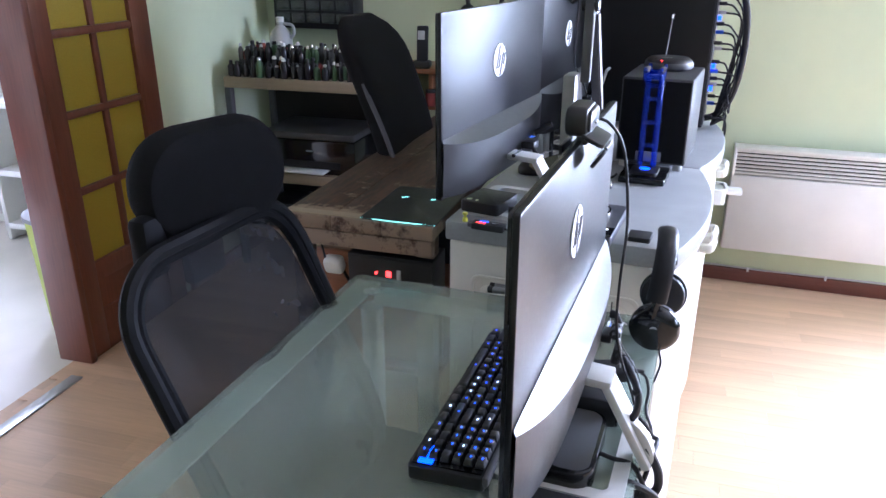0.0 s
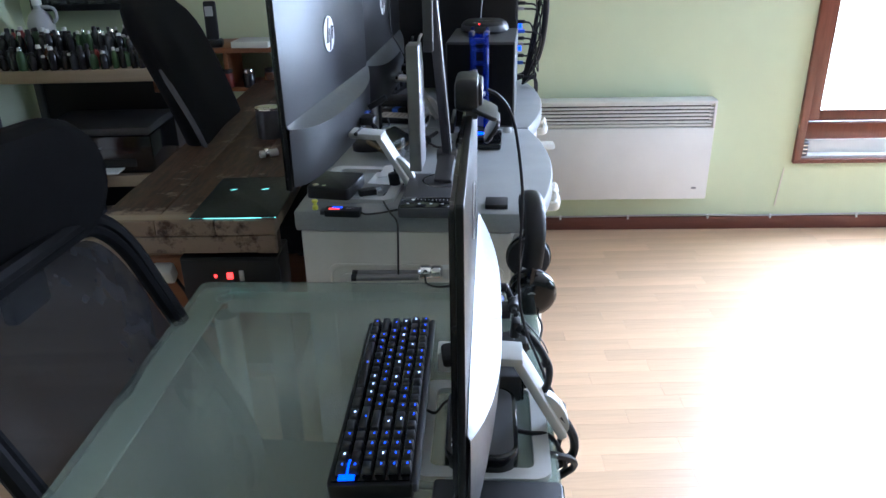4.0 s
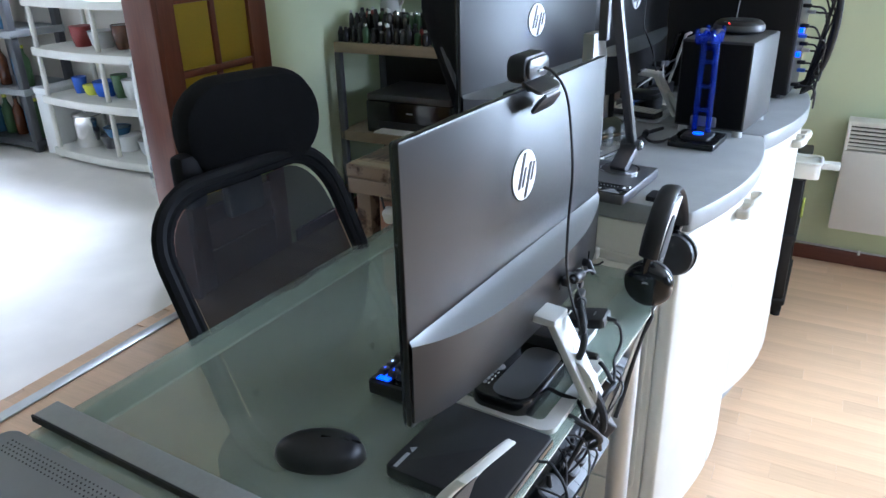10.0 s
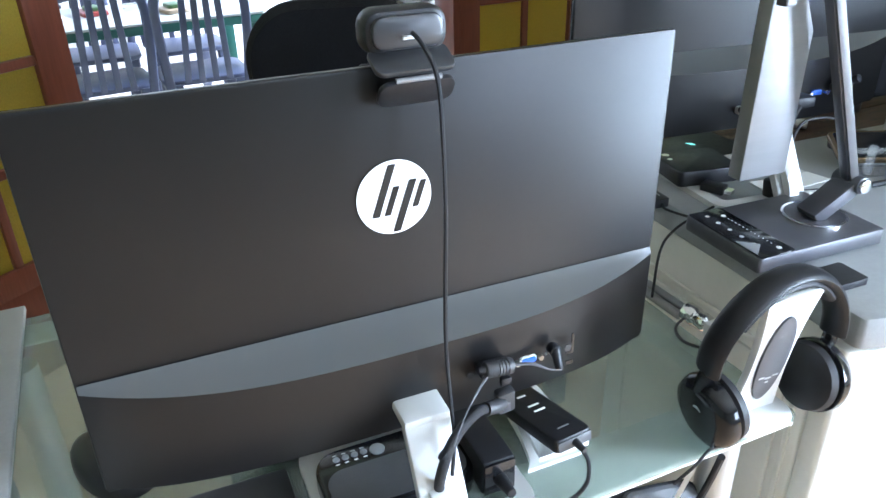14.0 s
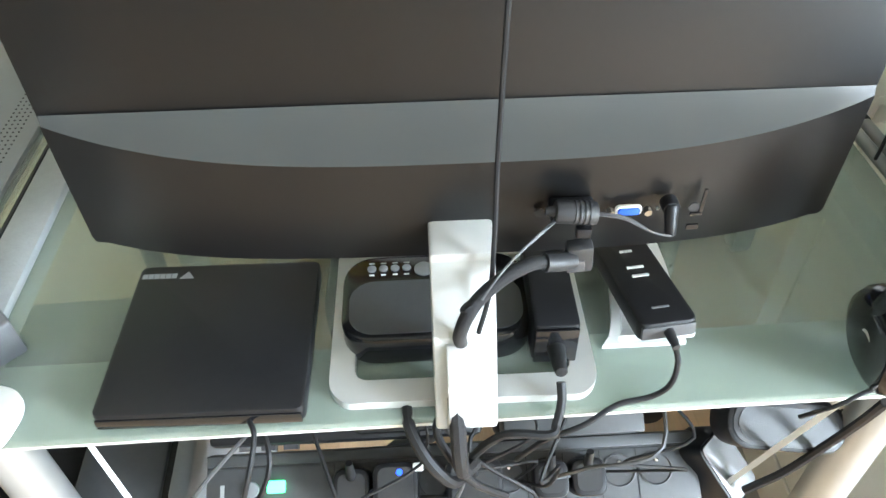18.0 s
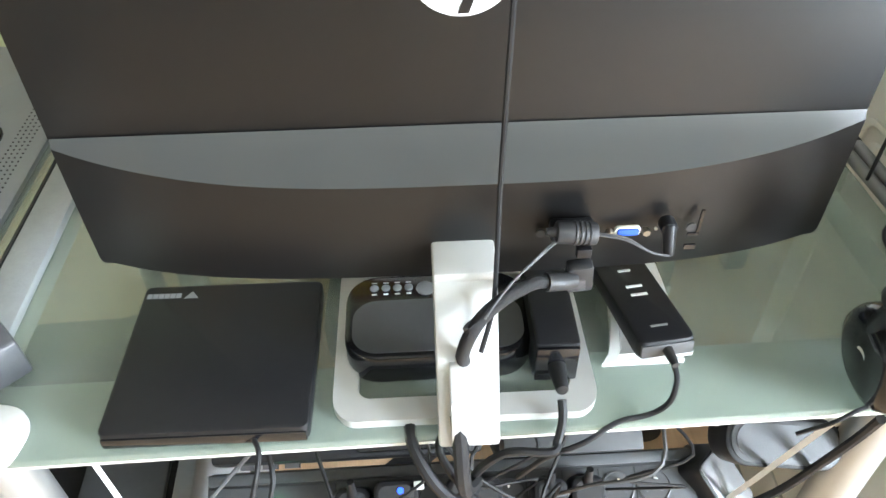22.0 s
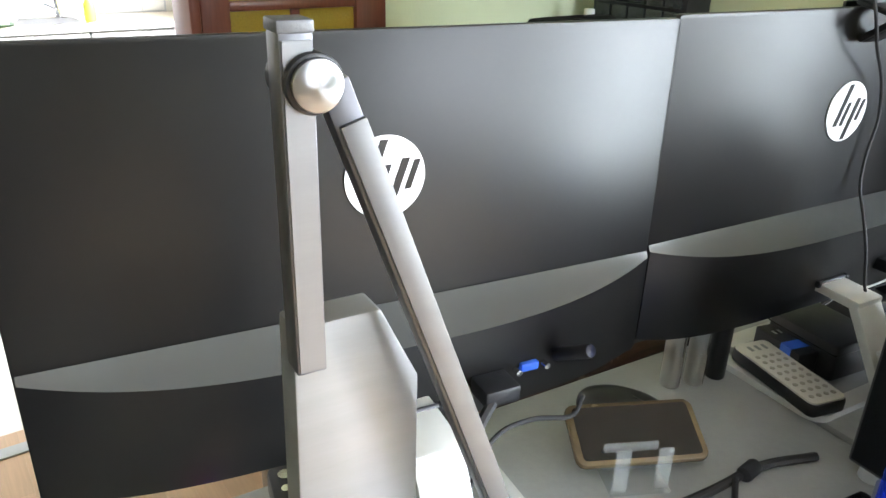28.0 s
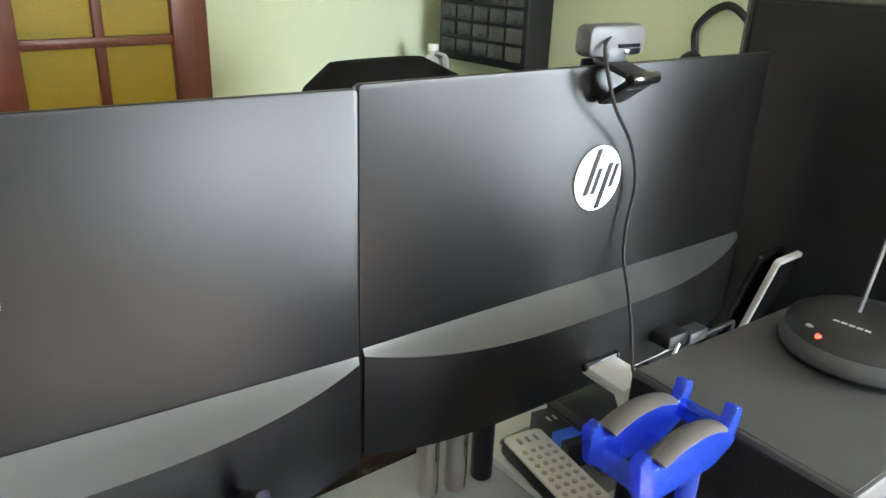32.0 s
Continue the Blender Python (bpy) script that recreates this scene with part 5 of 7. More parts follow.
for k in range(12):
    part("dot", cyl(0.0008, 0.0003, (-0.034 + k * 0.0068, -0.058, 0.0240), seg=8), LOGO_WHITE, lamp)
part("touch_mark", cyl(0.0032, 0.0004, (-0.043, -0.058, 0.0240), seg=14), LOGO_WHITE, lamp)
part("touch_mark", cyl(0.0032, 0.0004, (0.053, -0.058, 0.0240), seg=14), LOGO_WHITE, lamp)
part("warning_sticker", prism([(0.020, -0.094), (0.058, -0.094), (0.038, -0.072)], 0.0004, 0.0241), GREY_MID, lamp)
part("ring", moved(prism([(0.040 * math.cos(2 * math.pi * k / 40), 0.040 * math.sin(2 * math.pi * k / 40)) for k in range(40)], 0.003, 0.0228, hole=[(0.0365 * math.cos(2 * math.pi * k / 40), 0.0365 * math.sin(2 * math.pi * k / 40)) for k in range(40)]), Matrix.Translation((0.002, 0.048, 0))), CHROME, lamp, "chrome ring")
part("turntable", cyl(0.0365, 0.0032, (0.002, 0.048, 0.0226), seg=40), GUN, lamp)
part("link", bar((0.004, 0.034, 0.026), (0.008, 0.090, 0.064), 0.034, 0.018, bev=0.002), GUN, lamp)
part("knuckle", moved(cyl(0.011, 0.040, seg=24, bev=0.001), pose(-0.012, 0.090, 0.066, 0, 90)), GUN, lamp)
part("knuckle_screw", moved(cyl(0.009, 0.006, seg=24, bev=0.001), pose(0.027, 0.090, 0.066, 0, 90)), CHROME, lamp)
part("lower_arm", bar((0.008, 0.088, 0.066), (-0.006, -0.040, 0.420), 0.015, 0.013, bev=0.0012), GUN, lamp)
part("arm_face", bar((0.0167, 0.086, 0.072), (0.0033, -0.034, 0.404), 0.003, 0.0115, bev=0.0005), ALU_ARM, lamp, "brushed aluminium arm face")
part("elbow", moved(cyl(0.0120, 0.026, seg=32, bev=0.001), pose(-0.022, -0.049, 0.420, 0, 90)), BLACK, lamp)
part("elbow_cap", moved(cyl(0.0104, 0.003, seg=40, bev=0.0006), pose(0.0042, -0.049, 0.420, 0, 90)), TURNED, lamp, "turned steel cap")
head = part("upper_bar", box(0.015, 0.0140, 0.149, (-0.0080, -0.0545, 0.290), bev=0.0012), GUN, lamp)
part("bar_face", box(0.0015, 0.0118, 0.144, (-0.0002, -0.0545, 0.292)), ALU_ARM, head)
part("bar_cap", box(0.016, 0.0150, 0.005, (-0.0080, -0.0545, 0.4385), bev=0.0008), GREY_DARK, head)
bm = prism([(-0.036, 0.0), (0.036, 0.0), (0.036, 0.176), (0.014, 0.222), (-0.032, 0.222)], 0.022, -0.011, bev=0.002)
part("light_panel", moved(bm, Matrix.Translation((-0.036, -0.023, 0.078)) @ Matrix(((0, 0, 1, 0), (1, 0, 0, 0), (0, 1, 0, 0), (0, 0, 0, 1)))), ALU, lamp, "folded aluminium light panel")
part("cable", tube([(-0.05, 0.09, 0.006), (-0.07, 0.10, 0.004), (-0.11, 0.02, 0.004), (-0.09, -0.06, 0.004), (-0.066, -0.115, 0.004), (-0.062, -0.136, -0.02), (-0.064, -0.138, -0.09)], 0.0018), RUBBER, lamp)

usb = thing("usb_tester", -0.328, 1.151, CZ, -8, "black USB meter with red and blue digits", "usb meter")
part("body", prism(rrect(0.066, 0.025, 0.003, 3), 0.013, 0, bev=0.0015), BLACK, usb)
part("plug_end", box(0.010, 0.016, 0.009, (-0.037, 0, 0.002), bev=0.001), GUN, usb)
for k in range(3):
    part("red_digit", box(0.0052, 0.0055, 0.0004, (-0.022 + k * 0.0066, -0.004, 0.0130)), LED_RED, usb, "glowing red digit")
    part("blue_digit", box(0.0052, 0.0055, 0.0004, (-0.018 + k * 0.0066, 0.005, 0.0130)), LED_BLUE, usb, "glowing blue digit")
part("print", box(0.014, 0.0012, 0.0003, (0.013, 0.004, 0.0131)), PRINT_GREY, usb)
part("print", box(0.010, 0.0012, 0.0003, (0.011, 0.000, 0.0131)), PRINT_GREY, usb)
part("cord", tube([(0.033, 0, 0.006), (0.045, -0.002, 0.004), (0.07, 0.01, 0.003), (0.10, 0.03, 0.003), (0.12, 0.05, 0.003)], 0.0018), RUBBER, usb)
toy = thing("yellow_figure", -0.384, 1.184, CZ, 0, "tiny bright yellow plastic piece", "trinket")
part("lower", cyl(0.0055, 0.008, seg=12, bev=0.001), YELLOW, toy)
part("upper", cyl(0.0030, 0.006, (0, 0, 0.008), seg=12, bev=0.001), YELLOW, toy)
part("cap", cyl(0.0055, 0.005, (0, 0, 0.014), seg=12, bev=0.001), YELLOW, toy)
hdd = thing("hard_disk", -0.352, 1.262, CZ + 0.0072, -14, "black external hard disk lying on the stand foot", "hard disk")
part("case", prism(rrect(0.086, 0.100, 0.008, 4), 0.024, 0, bev=0.003), BLACK, hdd)
part("cap", cyl(0.006, 0.001, (-0.028, -0.036, 0.0238), seg=16), CHROME, hdd)
part("cap", cyl(0.004, 0.001, (-0.010, -0.038, 0.0238), seg=16), CHROME, hdd)
clipb = thing("usb_stick", -0.290, 1.238, CZ + 0.0072, 20, "small black USB receiver beside the disk", "usb stick")
part("body", box(0.034, 0.020, 0.012, (0, 0, 0), bev=0.002), BLACK, clipb)
part("plug", box(0.012, 0.012, 0.006, (0.022, 0, 0.003)), CHROME, clipb)
slipc = thing("white_card", -0.262, 1.350, CZ, -12, "small folded white card", "card")
part("sheet", box(0.055, 0.075, 0.0012, (0, 0, 0.001)), WHITE_PLASTIC, slipc)
part("sheet", box(0.050, 0.060, 0.0010, (0.012, 0.02, 0.012), rot=(6, -8, 0)), WHITE_PLASTIC, slipc)
coaster = thing("coaster", -0.043, 1.182, CZ, -6, "square black foam coaster", "coaster")
part("pad", prism(rrect(0.042, 0.044, 0.004, 3), 0.009, 0, bev=0.001), RUBBER, coaster)

phone = thing("mobile_phone", -0.258, 1.542, CZ, 62, "bronze mobile phone leaning in a clear stand", "phone")
part("body", moved(prism(rrect(0.132, 0.066, 0.010, 5), 0.009, 0, bev=0.003), pose(0, 0.000, 0.024, 24)), AMBERISH, phone)
part("screen", moved(prism(rrect(0.118, 0.056, 0.004, 4), 0.0006, 0), pose(0, -0.0038, 0.0322, 24)), GLOSS, phone)
part("camera_bump", moved(cyl(0.010, 0.002, seg=20), pose(0.042, 0.01, 0.0275, 204)), GUN, phone)
acr = thing("clear_stand", -0.232, 1.515, CZ, 62, "clear acrylic phone stand", "phone stand")
part("plate", box(0.058, 0.040, 0.003, (0, 0, 0), bev=0.001), CLEAR, acr)
for sx in (-0.020, 0.020):
    part("horn", box(0.014, 0.003, 0.046, (sx, -0.016, 0.003), bev=0.001), CLEAR, acr)
part("back", box(0.054, 0.003, 0.030, (0, 0.014, 0.003), bev=0.001), CLEAR, acr)
mouse(-0.296, 1.580, CZ, 25, "dark wireless mouse on the counter", BLACK, CHROME)
lead = thing("counter_cable", 0, 0, CZ, 0, "black cable running across the counter", "cable")
part("cord", tube([(-0.235, 1.325, 0.004), (-0.205, 1.41, 0.005), (-0.190, 1.47, 0.006), (-0.178, 1.56, 0.005), (-0.172, 1.63, 0.005), (-0.150, 1.69, 0.004)], 0.0045), RUBBER, lead)
part("joint", moved(cyl(0.008, 0.022, seg=14, bev=0.002), pose(-0.172, 1.600, 0.008, -90, 0, 5)), RUBBER, lead)
part("second_cord", tube([(-0.174, 1.59, 0.008), (-0.150, 1.56, 0.004), (-0.125, 1.57, 0.004), (-0.115, 1.60, 0.004)], 0.003), RUBBER, lead)

# plugs behind the second monitor
p2 = thing("monitor_leads", -0.351, 1.318, 0.910, -99.6, "blue and black plugs behind the monitor", "cable")
part("vga_socket", box(0.018, 0.006, 0.008, (-0.122, 0.031, 0.034), bev=0.0015), BLUE_PLASTIC, p2, "blue socket")
for dx in (-0.0145, 0.0145):
    part("screw_post", moved(cyl(0.0032, 0.008, seg=6), pose(-0.122 + dx, 0.031, 0.038, -90)), CHROME, p2)
part("power_plug", moved(cyl(0.0065, 0.045, seg=14, bev=0.002), pose(-0.150, 0.030, 0.042, -60, 0, 14)), BLACK, p2)
part("video_plug", box(0.034, 0.030, 0.016, (-0.080, 0.045, 0.026), bev=0.003), BLACK, p2)
part("lead", tube([(-0.072, 0.055, 0.030), (-0.045, 0.075, 0.016), (-0.02, 0.10, -0.01), (-0.008, 0.115, -0.045), (0.0, 0.112, -0.078)], 0.005), RUBBER, p2)
part("thin_lead", tube([(-0.156, 0.068, 0.020), (-0.140, 0.075, 0.008), (-0.10, 0.072, 0.014), (-0.06, 0.078, 0.010), (-0.02, 0.105, -0.02)], 0.0022), RUBBER, p2)
part("wrap", moved(cyl(0.011, 0.03, seg=16, bev=0.003), pose(0.004, 0.116, -0.080, 8)), RUBBER, p2)

# steel tubes between the monitors
for x_, y_, mat_, lab in ((-0.318, 1.676, STEEL, "upright brushed steel tube"), (-0.306, 1.703, STEEL, "upright brushed steel tube"), (-0.300, 1.735, BLACK, "upright black tube")):
    tb = thing("upright_tube", x_, y_, CZ, 0, lab + " on the counter", "tube", "upright tubes")
    part("barrel", lathe([(0.0105, 0), (0.0115, 0.002), (0.0115, 0.084), (0.0095, 0.088)], 22), mat_, tb)
    part("cap", cyl(0.0085, 0.004, (0, 0, 0.088), seg=20, bev=0.001), GUN, tb)

rem = thing("remote_control", -0.236, 1.772, CZ + 0.0075, -16, "beige remote control with dark round buttons", "remote control")
part("shell", prism(rrect(0.128, 0.050, 0.008, 4), 0.016, 0.004, bev=0.003), BLACK, rem)
part("face", prism(rrect(0.124, 0.047, 0.007, 4), 0.004, 0.018, bev=0.001), REMOTE, rem, "beige face")
rb = part("button", cyl(0.0030, 0.0012, seg=12, bev=0.0004), REMOTE_KEY, rem)
rb.matrix_local = pose(-0.03, -0.015, 0.0216)
for i in range(8):
    for j in range(4):
        if (i, j) != (0, 0):
            share("button", rb.data, rem, pose(-0.030 + i * 0.0115, -0.015 + j * 0.010, 0.0216))
for k in range(3):
    part("key_bar", box(0.010, 0.004, 0.0012, (-0.048, -0.010 + k * 0.010, 0.0216), bev=0.0004), GREY_MID, rem)
bx = thing("small_box", -0.268, 1.822, CZ + 0.0075, -16, "small black box with a bright blue band", "box")
part("body", box(0.070, 0.030, 0.030, (0, 0, 0), bev=0.001), BLACK, bx)
part("blue_band", box(0.016, 0.0305, 0.0302, (0.014, 0, 0.0002)), BLUE_PLASTIC, bx, "bright blue band")
part("letter_bar", box(0.008, 0.003, 0.0004, (-0.016, 0.003, 0.0300)), PRINT_GREY, bx)
part("letter_bar", box(0.008, 0.003, 0.0004, (-0.016, -0.005, 0.0300)), PRINT_GREY, bx)
bx = thing("black_case", -0.250, 1.868, CZ + 0.0075, -10, "flat black case under the monitor", "case")
part("body", prism(rrect(0.095, 0.078, 0.006, 3), 0.046, 0, bev=0.003), BLACK, bx)
part("lid_seam", box(0.0955, 0.0785, 0.001, (0, 0, 0.034)), GLOSS, bx)

# blue headphone holder
hh = thing("headphone_holder", -0.050, 1.600, CZ, 84, "blue acrylic headphone holder on a black star base", "headphone holder")
star = []
for k in range(16):
    a = 2 * math.pi * k / 16
    r_ = 0.078 if k % 4 == 2 else (0.062 if k % 2 else 0.055)
    star.append((r_ * math.cos(a) * 1.1, r_ * math.sin(a) * 0.95))
part("base", prism(star, 0.016, 0, bev=0.004), GLOSS, hh)
part("base_step", prism(rrect(0.075, 0.065, 0.012, 4), 0.008, 0.015, bev=0.003), BLACK, hh)
part("glow_dot", cyl(0.012, 0.002, (0, 0, 0.0225), seg=20), LED_BLUE, hh)
for sx in (-0.016, 0.016):
    part("upright", bar((0.020, sx, 0.020), (0.018, sx * 0.9, 0.232), 0.011, 0.010, bev=0.002), BLUE, hh, "translucent blue upright")
for zz in (0.075, 0.130, 0.185, 0.215):
    part("rung", bar((0.019, -0.016, zz), (0.019, 0.016, zz), 0.006, 0.010, bev=0.001), BLUE, hh)
for sy in (-0.017, 0.017):
    part("side_plate", moved(prism([(-0.052, 0.000), (-0.030, -0.010), (0.030, -0.010), (0.052, 0.000), (0.056, 0.026), (0.046, 0.030), (0.042, 0.016), (0.020, 0.020), (-0.020, 0.020), (-0.042, 0.016), (-0.046, 0.030), (-0.056, 0.026)], 0.008, -0.004, bev=0.0015),
                              Matrix.Translation((0.006, sy, 0.236)) @ pose(0, 0, 0, 90, 0, 0) @ Matrix.Diagonal((0.84, 0.90, 1, 1))), BLUE, hh, "blue acrylic cradle plate")
    pd = []
    for k in range(9):
        u = -1 + k / 4
        pd.append((0.006 + 0.029 * u, sy, 0.258 - 0.006 * u * u))
    part("pad", tube(pd, 0.0072, 8, 2, flat=0.32, up=(0, 0, 1)), PAD_BROWN, hh, "brown rubber pad")
for sx in (-0.034, 0.046):
    part("cross_bar", bar((sx, -0.017, 0.243), (sx, 0.017, 0.243), 0.010, 0.010, bev=0.002), BLUE, hh)
part("badge", moved(prism(rrect(0.060, 0.024, 0.003, 3), 0.002, 0, bev=0.0005), pose(0.030, 0.0, 0.045, 90, 0, 90)), GREY_MID, hh, "silver badge plate")

# subwoofer and wireless receiver
sub = thing("subwoofer", -0.026, 1.800, CZ, -8, "dark grey box-shaped subwoofer on four feet", "loudspeaker")
part("cabinet_box", box(0.166, 0.236, 0.206, (0, 0, 0.016), bev=0.003), SUB_GREY, sub)
part("top_skin", box(0.160, 0.230, 0.001, (0, 0, 0.2216)), SUB_GREY, sub)
part("front_cloth", box(0.158, 0.004, 0.196, (0, -0.1185, 0.021), bev=0.001), FABRIC, sub)
for sx in (-0.066, 0.066):
    for sy in (-0.10, 0.10):
        part("foot", cyl(0.012, 0.0165, (sx, sy, 0), r2=0.010, seg=16), SILVER, sub)
rec = thing("wireless_receiver", -0.020, 1.852, CZ + 0.2228, 0, "round black receiver with an aerial and a red light", "receiver")
part("body", lathe([(0.048, 0), (0.058, 0.003), (0.060, 0.012), (0.056, 0.024), (0.048, 0.029), (0.030, 0.031), (0.001, 0.0315)], 40), BLACK, rec)
part("silver_ring", lathe([(0.0605, 0.006), (0.0612, 0.010), (0.0605, 0.015), (0.0585, 0.020), (0.0580, 0.0195), (0.0595, 0.010)], 40), GREY_DARK, rec)
part("aerial", bar((-0.010, 0.006, 0.029), (-0.003, 0.012, 0.125), 0.0022, 0.0022), ALU, rec, "thin aerial")
part("aerial_tip", bar((-0.0031, 0.0119, 0.123), (-0.0024, 0.0125, 0.133), 0.0036, 0.0036), WHITE_PLASTIC, rec)
part("pilot_light", cyl(0.0022, 0.0022, (-0.018, -0.050, 0.0245), seg=12), LED_RED, rec)
part("lens", cyl(0.003, 0.001, (-0.028, -0.042, 0.0275), seg=12), GREY_MID, rec)
for k in range(5):
    part("letter_bar", box(0.0042, 0.0030, 0.0003, (-0.016 + k * 0.0056, -0.024, 0.0310)), PRINT_GREY, rec)

# computer tower with its leads
pc = thing("computer_tower", -0.098, 2.252, CZ, -5, "large black computer tower with a tangle of cables behind", "computer")
part("case", box(0.405, 0.175, 0.455, (0, 0, 0.012), bev=0.004), TOWER, pc)
part("side_panel", box(0.395, 0.003, 0.445, (0, -0.0885, 0.017), bev=0.001), TOWER, pc)
part("rear_plate", box(0.003, 0.160, 0.430, (0.2035, 0, 0.020)), GUN, pc)
part("front_bezel", box(0.012, 0.172, 0.45, (-0.208, 0, 0.014), bev=0.003), GLOSS, pc)
for sx in (-0.17, 0.17):
    for sy in (-0.06, 0.06):
        part("foot", cyl(0.014, 0.0125, (sx, sy, 0), seg=14), RUBBER, pc)
rng = random.Random(21)
for k in range(15):
    z0 = 0.04 + 0.027 * k
    yy = rng.uniform(-0.075, 0.05)
    q = part("plug", box(0.022, 0.014, 0.010, (0.216, yy, z0 - 0.004), bev=0.002), BLUE_PLASTIC if k % 4 == 1 else (PRINT_GREY if k % 4 == 3 else BLACK), pc)
    out = rng.uniform(0.245, 0.275)
    part("lead", tube([(0.224, yy, z0), (out, yy + rng.uniform(-0.02, 0.02), z0 - 0.01), (0.268 + rng.uniform(-0.01, 0.012), rng.uniform(-0.03, 0.03), z0 - 0.07), (0.262, rng.uniform(-0.02, 0.02), max(0.02, z0 * 0.5)), (0.225, 0.02, 0.0)], 0.0028, 6, 4), RUBBER, q)
for zz in (0.120, 0.185, 0.320):
    part("lit_port", box(0.010, 0.024, 0.012, (0.212, -0.060, zz)), LED_BLUE, pc, "blue lit port")
part("loom", tube([(0.210, -0.05, 0.44), (0.255, -0.04, 0.42), (0.285, -0.02, 0.33), (0.290, 0.0, 0.20), (0.272, 0.01, 0.09), (0.235, 0.02, 0.035), (0.205, 0.03, 0.020)], 0.010, 10, 6), RUBBER, pc)
part("top_plate", box(0.16, 0.12, 0.006, (0.08, 0.0, 0.467), bev=0.001), GREY_MID, pc)

# tablets leaning against the tower and the plug block beside them
for dx, mat_, lab in ((0.0, GLOSS, "thin black tablet leaning on edge"), (0.022, SILVER, "thin silver-white tablet leaning on edge")):
    tb = thing("tablet", -0.262 + dx, 2.150, CZ + 0.004, -5, lab, "tablet", "leaning tablets", ry=15)
    part("body", moved(prism(rrect(0.180, 0.060, 0.006, 4), 0.008, 0, bev=0.002), Matrix.Translation((0, 0, 0.0900)) @ pose(0, 0, 0, 90, 90, 90)), mat_, tb)
    part("glass", moved(prism(rrect(0.170, 0.052, 0.003, 3), 0.0005, 0.008), Matrix.Translation((0, 0, 0.0900)) @ pose(0, 0, 0, 90, 90, 90)), GLOSS, tb)
pb = thing("plug_block", -0.268, 2.070, CZ, 72, "black multi-socket block with a white lead plugged in", "power strip")
part("block_body", box(0.17, 0.055, 0.034, (0, 0, 0), bev=0.004), BLACK, pb)
for k in range(3):
    sk = part("socket_plug", box(0.030, 0.028, 0.022, (-0.05 + k * 0.048, 0.002, 0.032), bev=0.005), BLACK, pb)
    part("cord", tube([(-0.05 + k * 0.048, 0.0, 0.053), (-0.04 + k * 0.045, -0.010, 0.066), (-0.08 + k * 0.03, -0.020, 0.060), (-0.11, -0.012, 0.040), (-0.13, 0.0, 0.010)], 0.0026, 6, 4), WHITE_PLASTIC if k == 1 else RUBBER, sk)
p3 = thing("monitor_leads", -0.281, 1.856, 0.912, -96.5, "black plugs and a looped lead behind the monitor", "cable")
part("video_plug", box(0.034, 0.030, 0.016, (-0.100, 0.040, 0.026), bev=0.003), BLACK, p3)
part("adapter", box(0.034, 0.020, 0.014, (-0.140, 0.044, 0.020), bev=0.003), GUN, p3)
part("lead", tube([(-0.150, 0.052, 0.026), (-0.180, 0.060, 0.034), (-0.205, 0.054, 0.026), (-0.180, 0.060, 0.008), (-0.12, 0.062, 0.0), (-0.07, 0.068, -0.01), (-0.03, 0.09, -0.05)], 0.0026), RUBBER, p3)
part("grey_lead", tube([(-0.100, 0.055, 0.030), (-0.070, 0.066, 0.014), (-0.045, 0.080, -0.010), (-0.040, 0.085, -0.050)], 0.0022), PRINT_GREY, p3)
webcam(-0.281, 1.850, 1.2395, -96.5, "slim dark grey webcam clipped on a monitor", flat=True)
cord = thing("webcam_cable", -0.281, 1.850, 1.2395, -96.5, "thin black webcam cable hanging behind the monitor", "cable")
part("cord", tube([(0.010, 0.008, 0.026), (0.0246, 0.016, 0.0171), (0.0258, 0.026, -0.0089), (0.009, 0.024, -0.0371), (-0.0319, 0.014, -0.0767), (-0.0505, 0.010, -0.119), (-0.0457, 0.010, -0.1592), (-0.0428, 0.014, -0.1943), (-0.0333, 0.032, -0.2226), (-0.024, 0.050, -0.2554), (-0.0187, 0.062, -0.2926), (-0.012, 0.075, -0.310)], 0.0018), RUBBER, cord)


# ---- bench side of the office ----
bench = thing("workbench", -0.68, 2.11, 0, -1.5, "worn and stained brown wooden workbench", "workbench")
for k in range(3):
    part("board", box(0.1296, 1.50, 0.036, (-0.130 + k * 0.130, 0, 0.704), bev=0.004), WORN_WOOD, bench)
part("front_apron", box(0.385, 0.022, 0.040, (0, -0.738, 0.663), bev=0.003), WORN_WOOD, bench)
part("pale_edge", box(0.20, 0.03, 0.0015, (-0.09, -0.728, 0.7402)), PALE_WOOD, bench, "bare pale front edge")
for sx in (-0.165, 0.165):
    for sy in (-0.70, 0.70):
        part("leg", box(0.045, 0.045, 0.704 - FLOOR, (sx, sy, FLOOR), bev=0.003), WORN_WOOD, bench)
part("lower_panel", box(0.36, 0.018, 0.30, (0, -0.62, 0.30), bev=0.003), ORANGE_WOOD, bench)
part("lower_shelf", box(0.36, 1.36, 0.018, (0, 0.02, 0.28), bev=0.003), ORANGE_WOOD, bench)
pad = thing("lit_mouse_pad", -0.592, 1.500, 0.7404, -1.5, "black mouse pad with a glowing edge and two lit eye shapes", "mouse pad")
part("mat", prism(rrect(0.190, 0.270, 0.008, 4), 0.003, 0, bev=0.0008), BLACK, pad)
part("light_edge", tube([(-0.093, -0.133, 0.002), (0, -0.1355, 0.002), (0.093, -0.133, 0.002)], 0.0011, 6, 3), LED_CYAN, pad, "glowing edge")
for sx in (-0.045, 0.030):
    part("lit_mark", moved(prism([(-0.008, -0.004), (0.003, -0.0005), (0.009, 0.006), (-0.001, 0.003)], 0.0004, 0.0031), Matrix.Translation((sx, 0.045, 0))), LED_CYAN, pad)
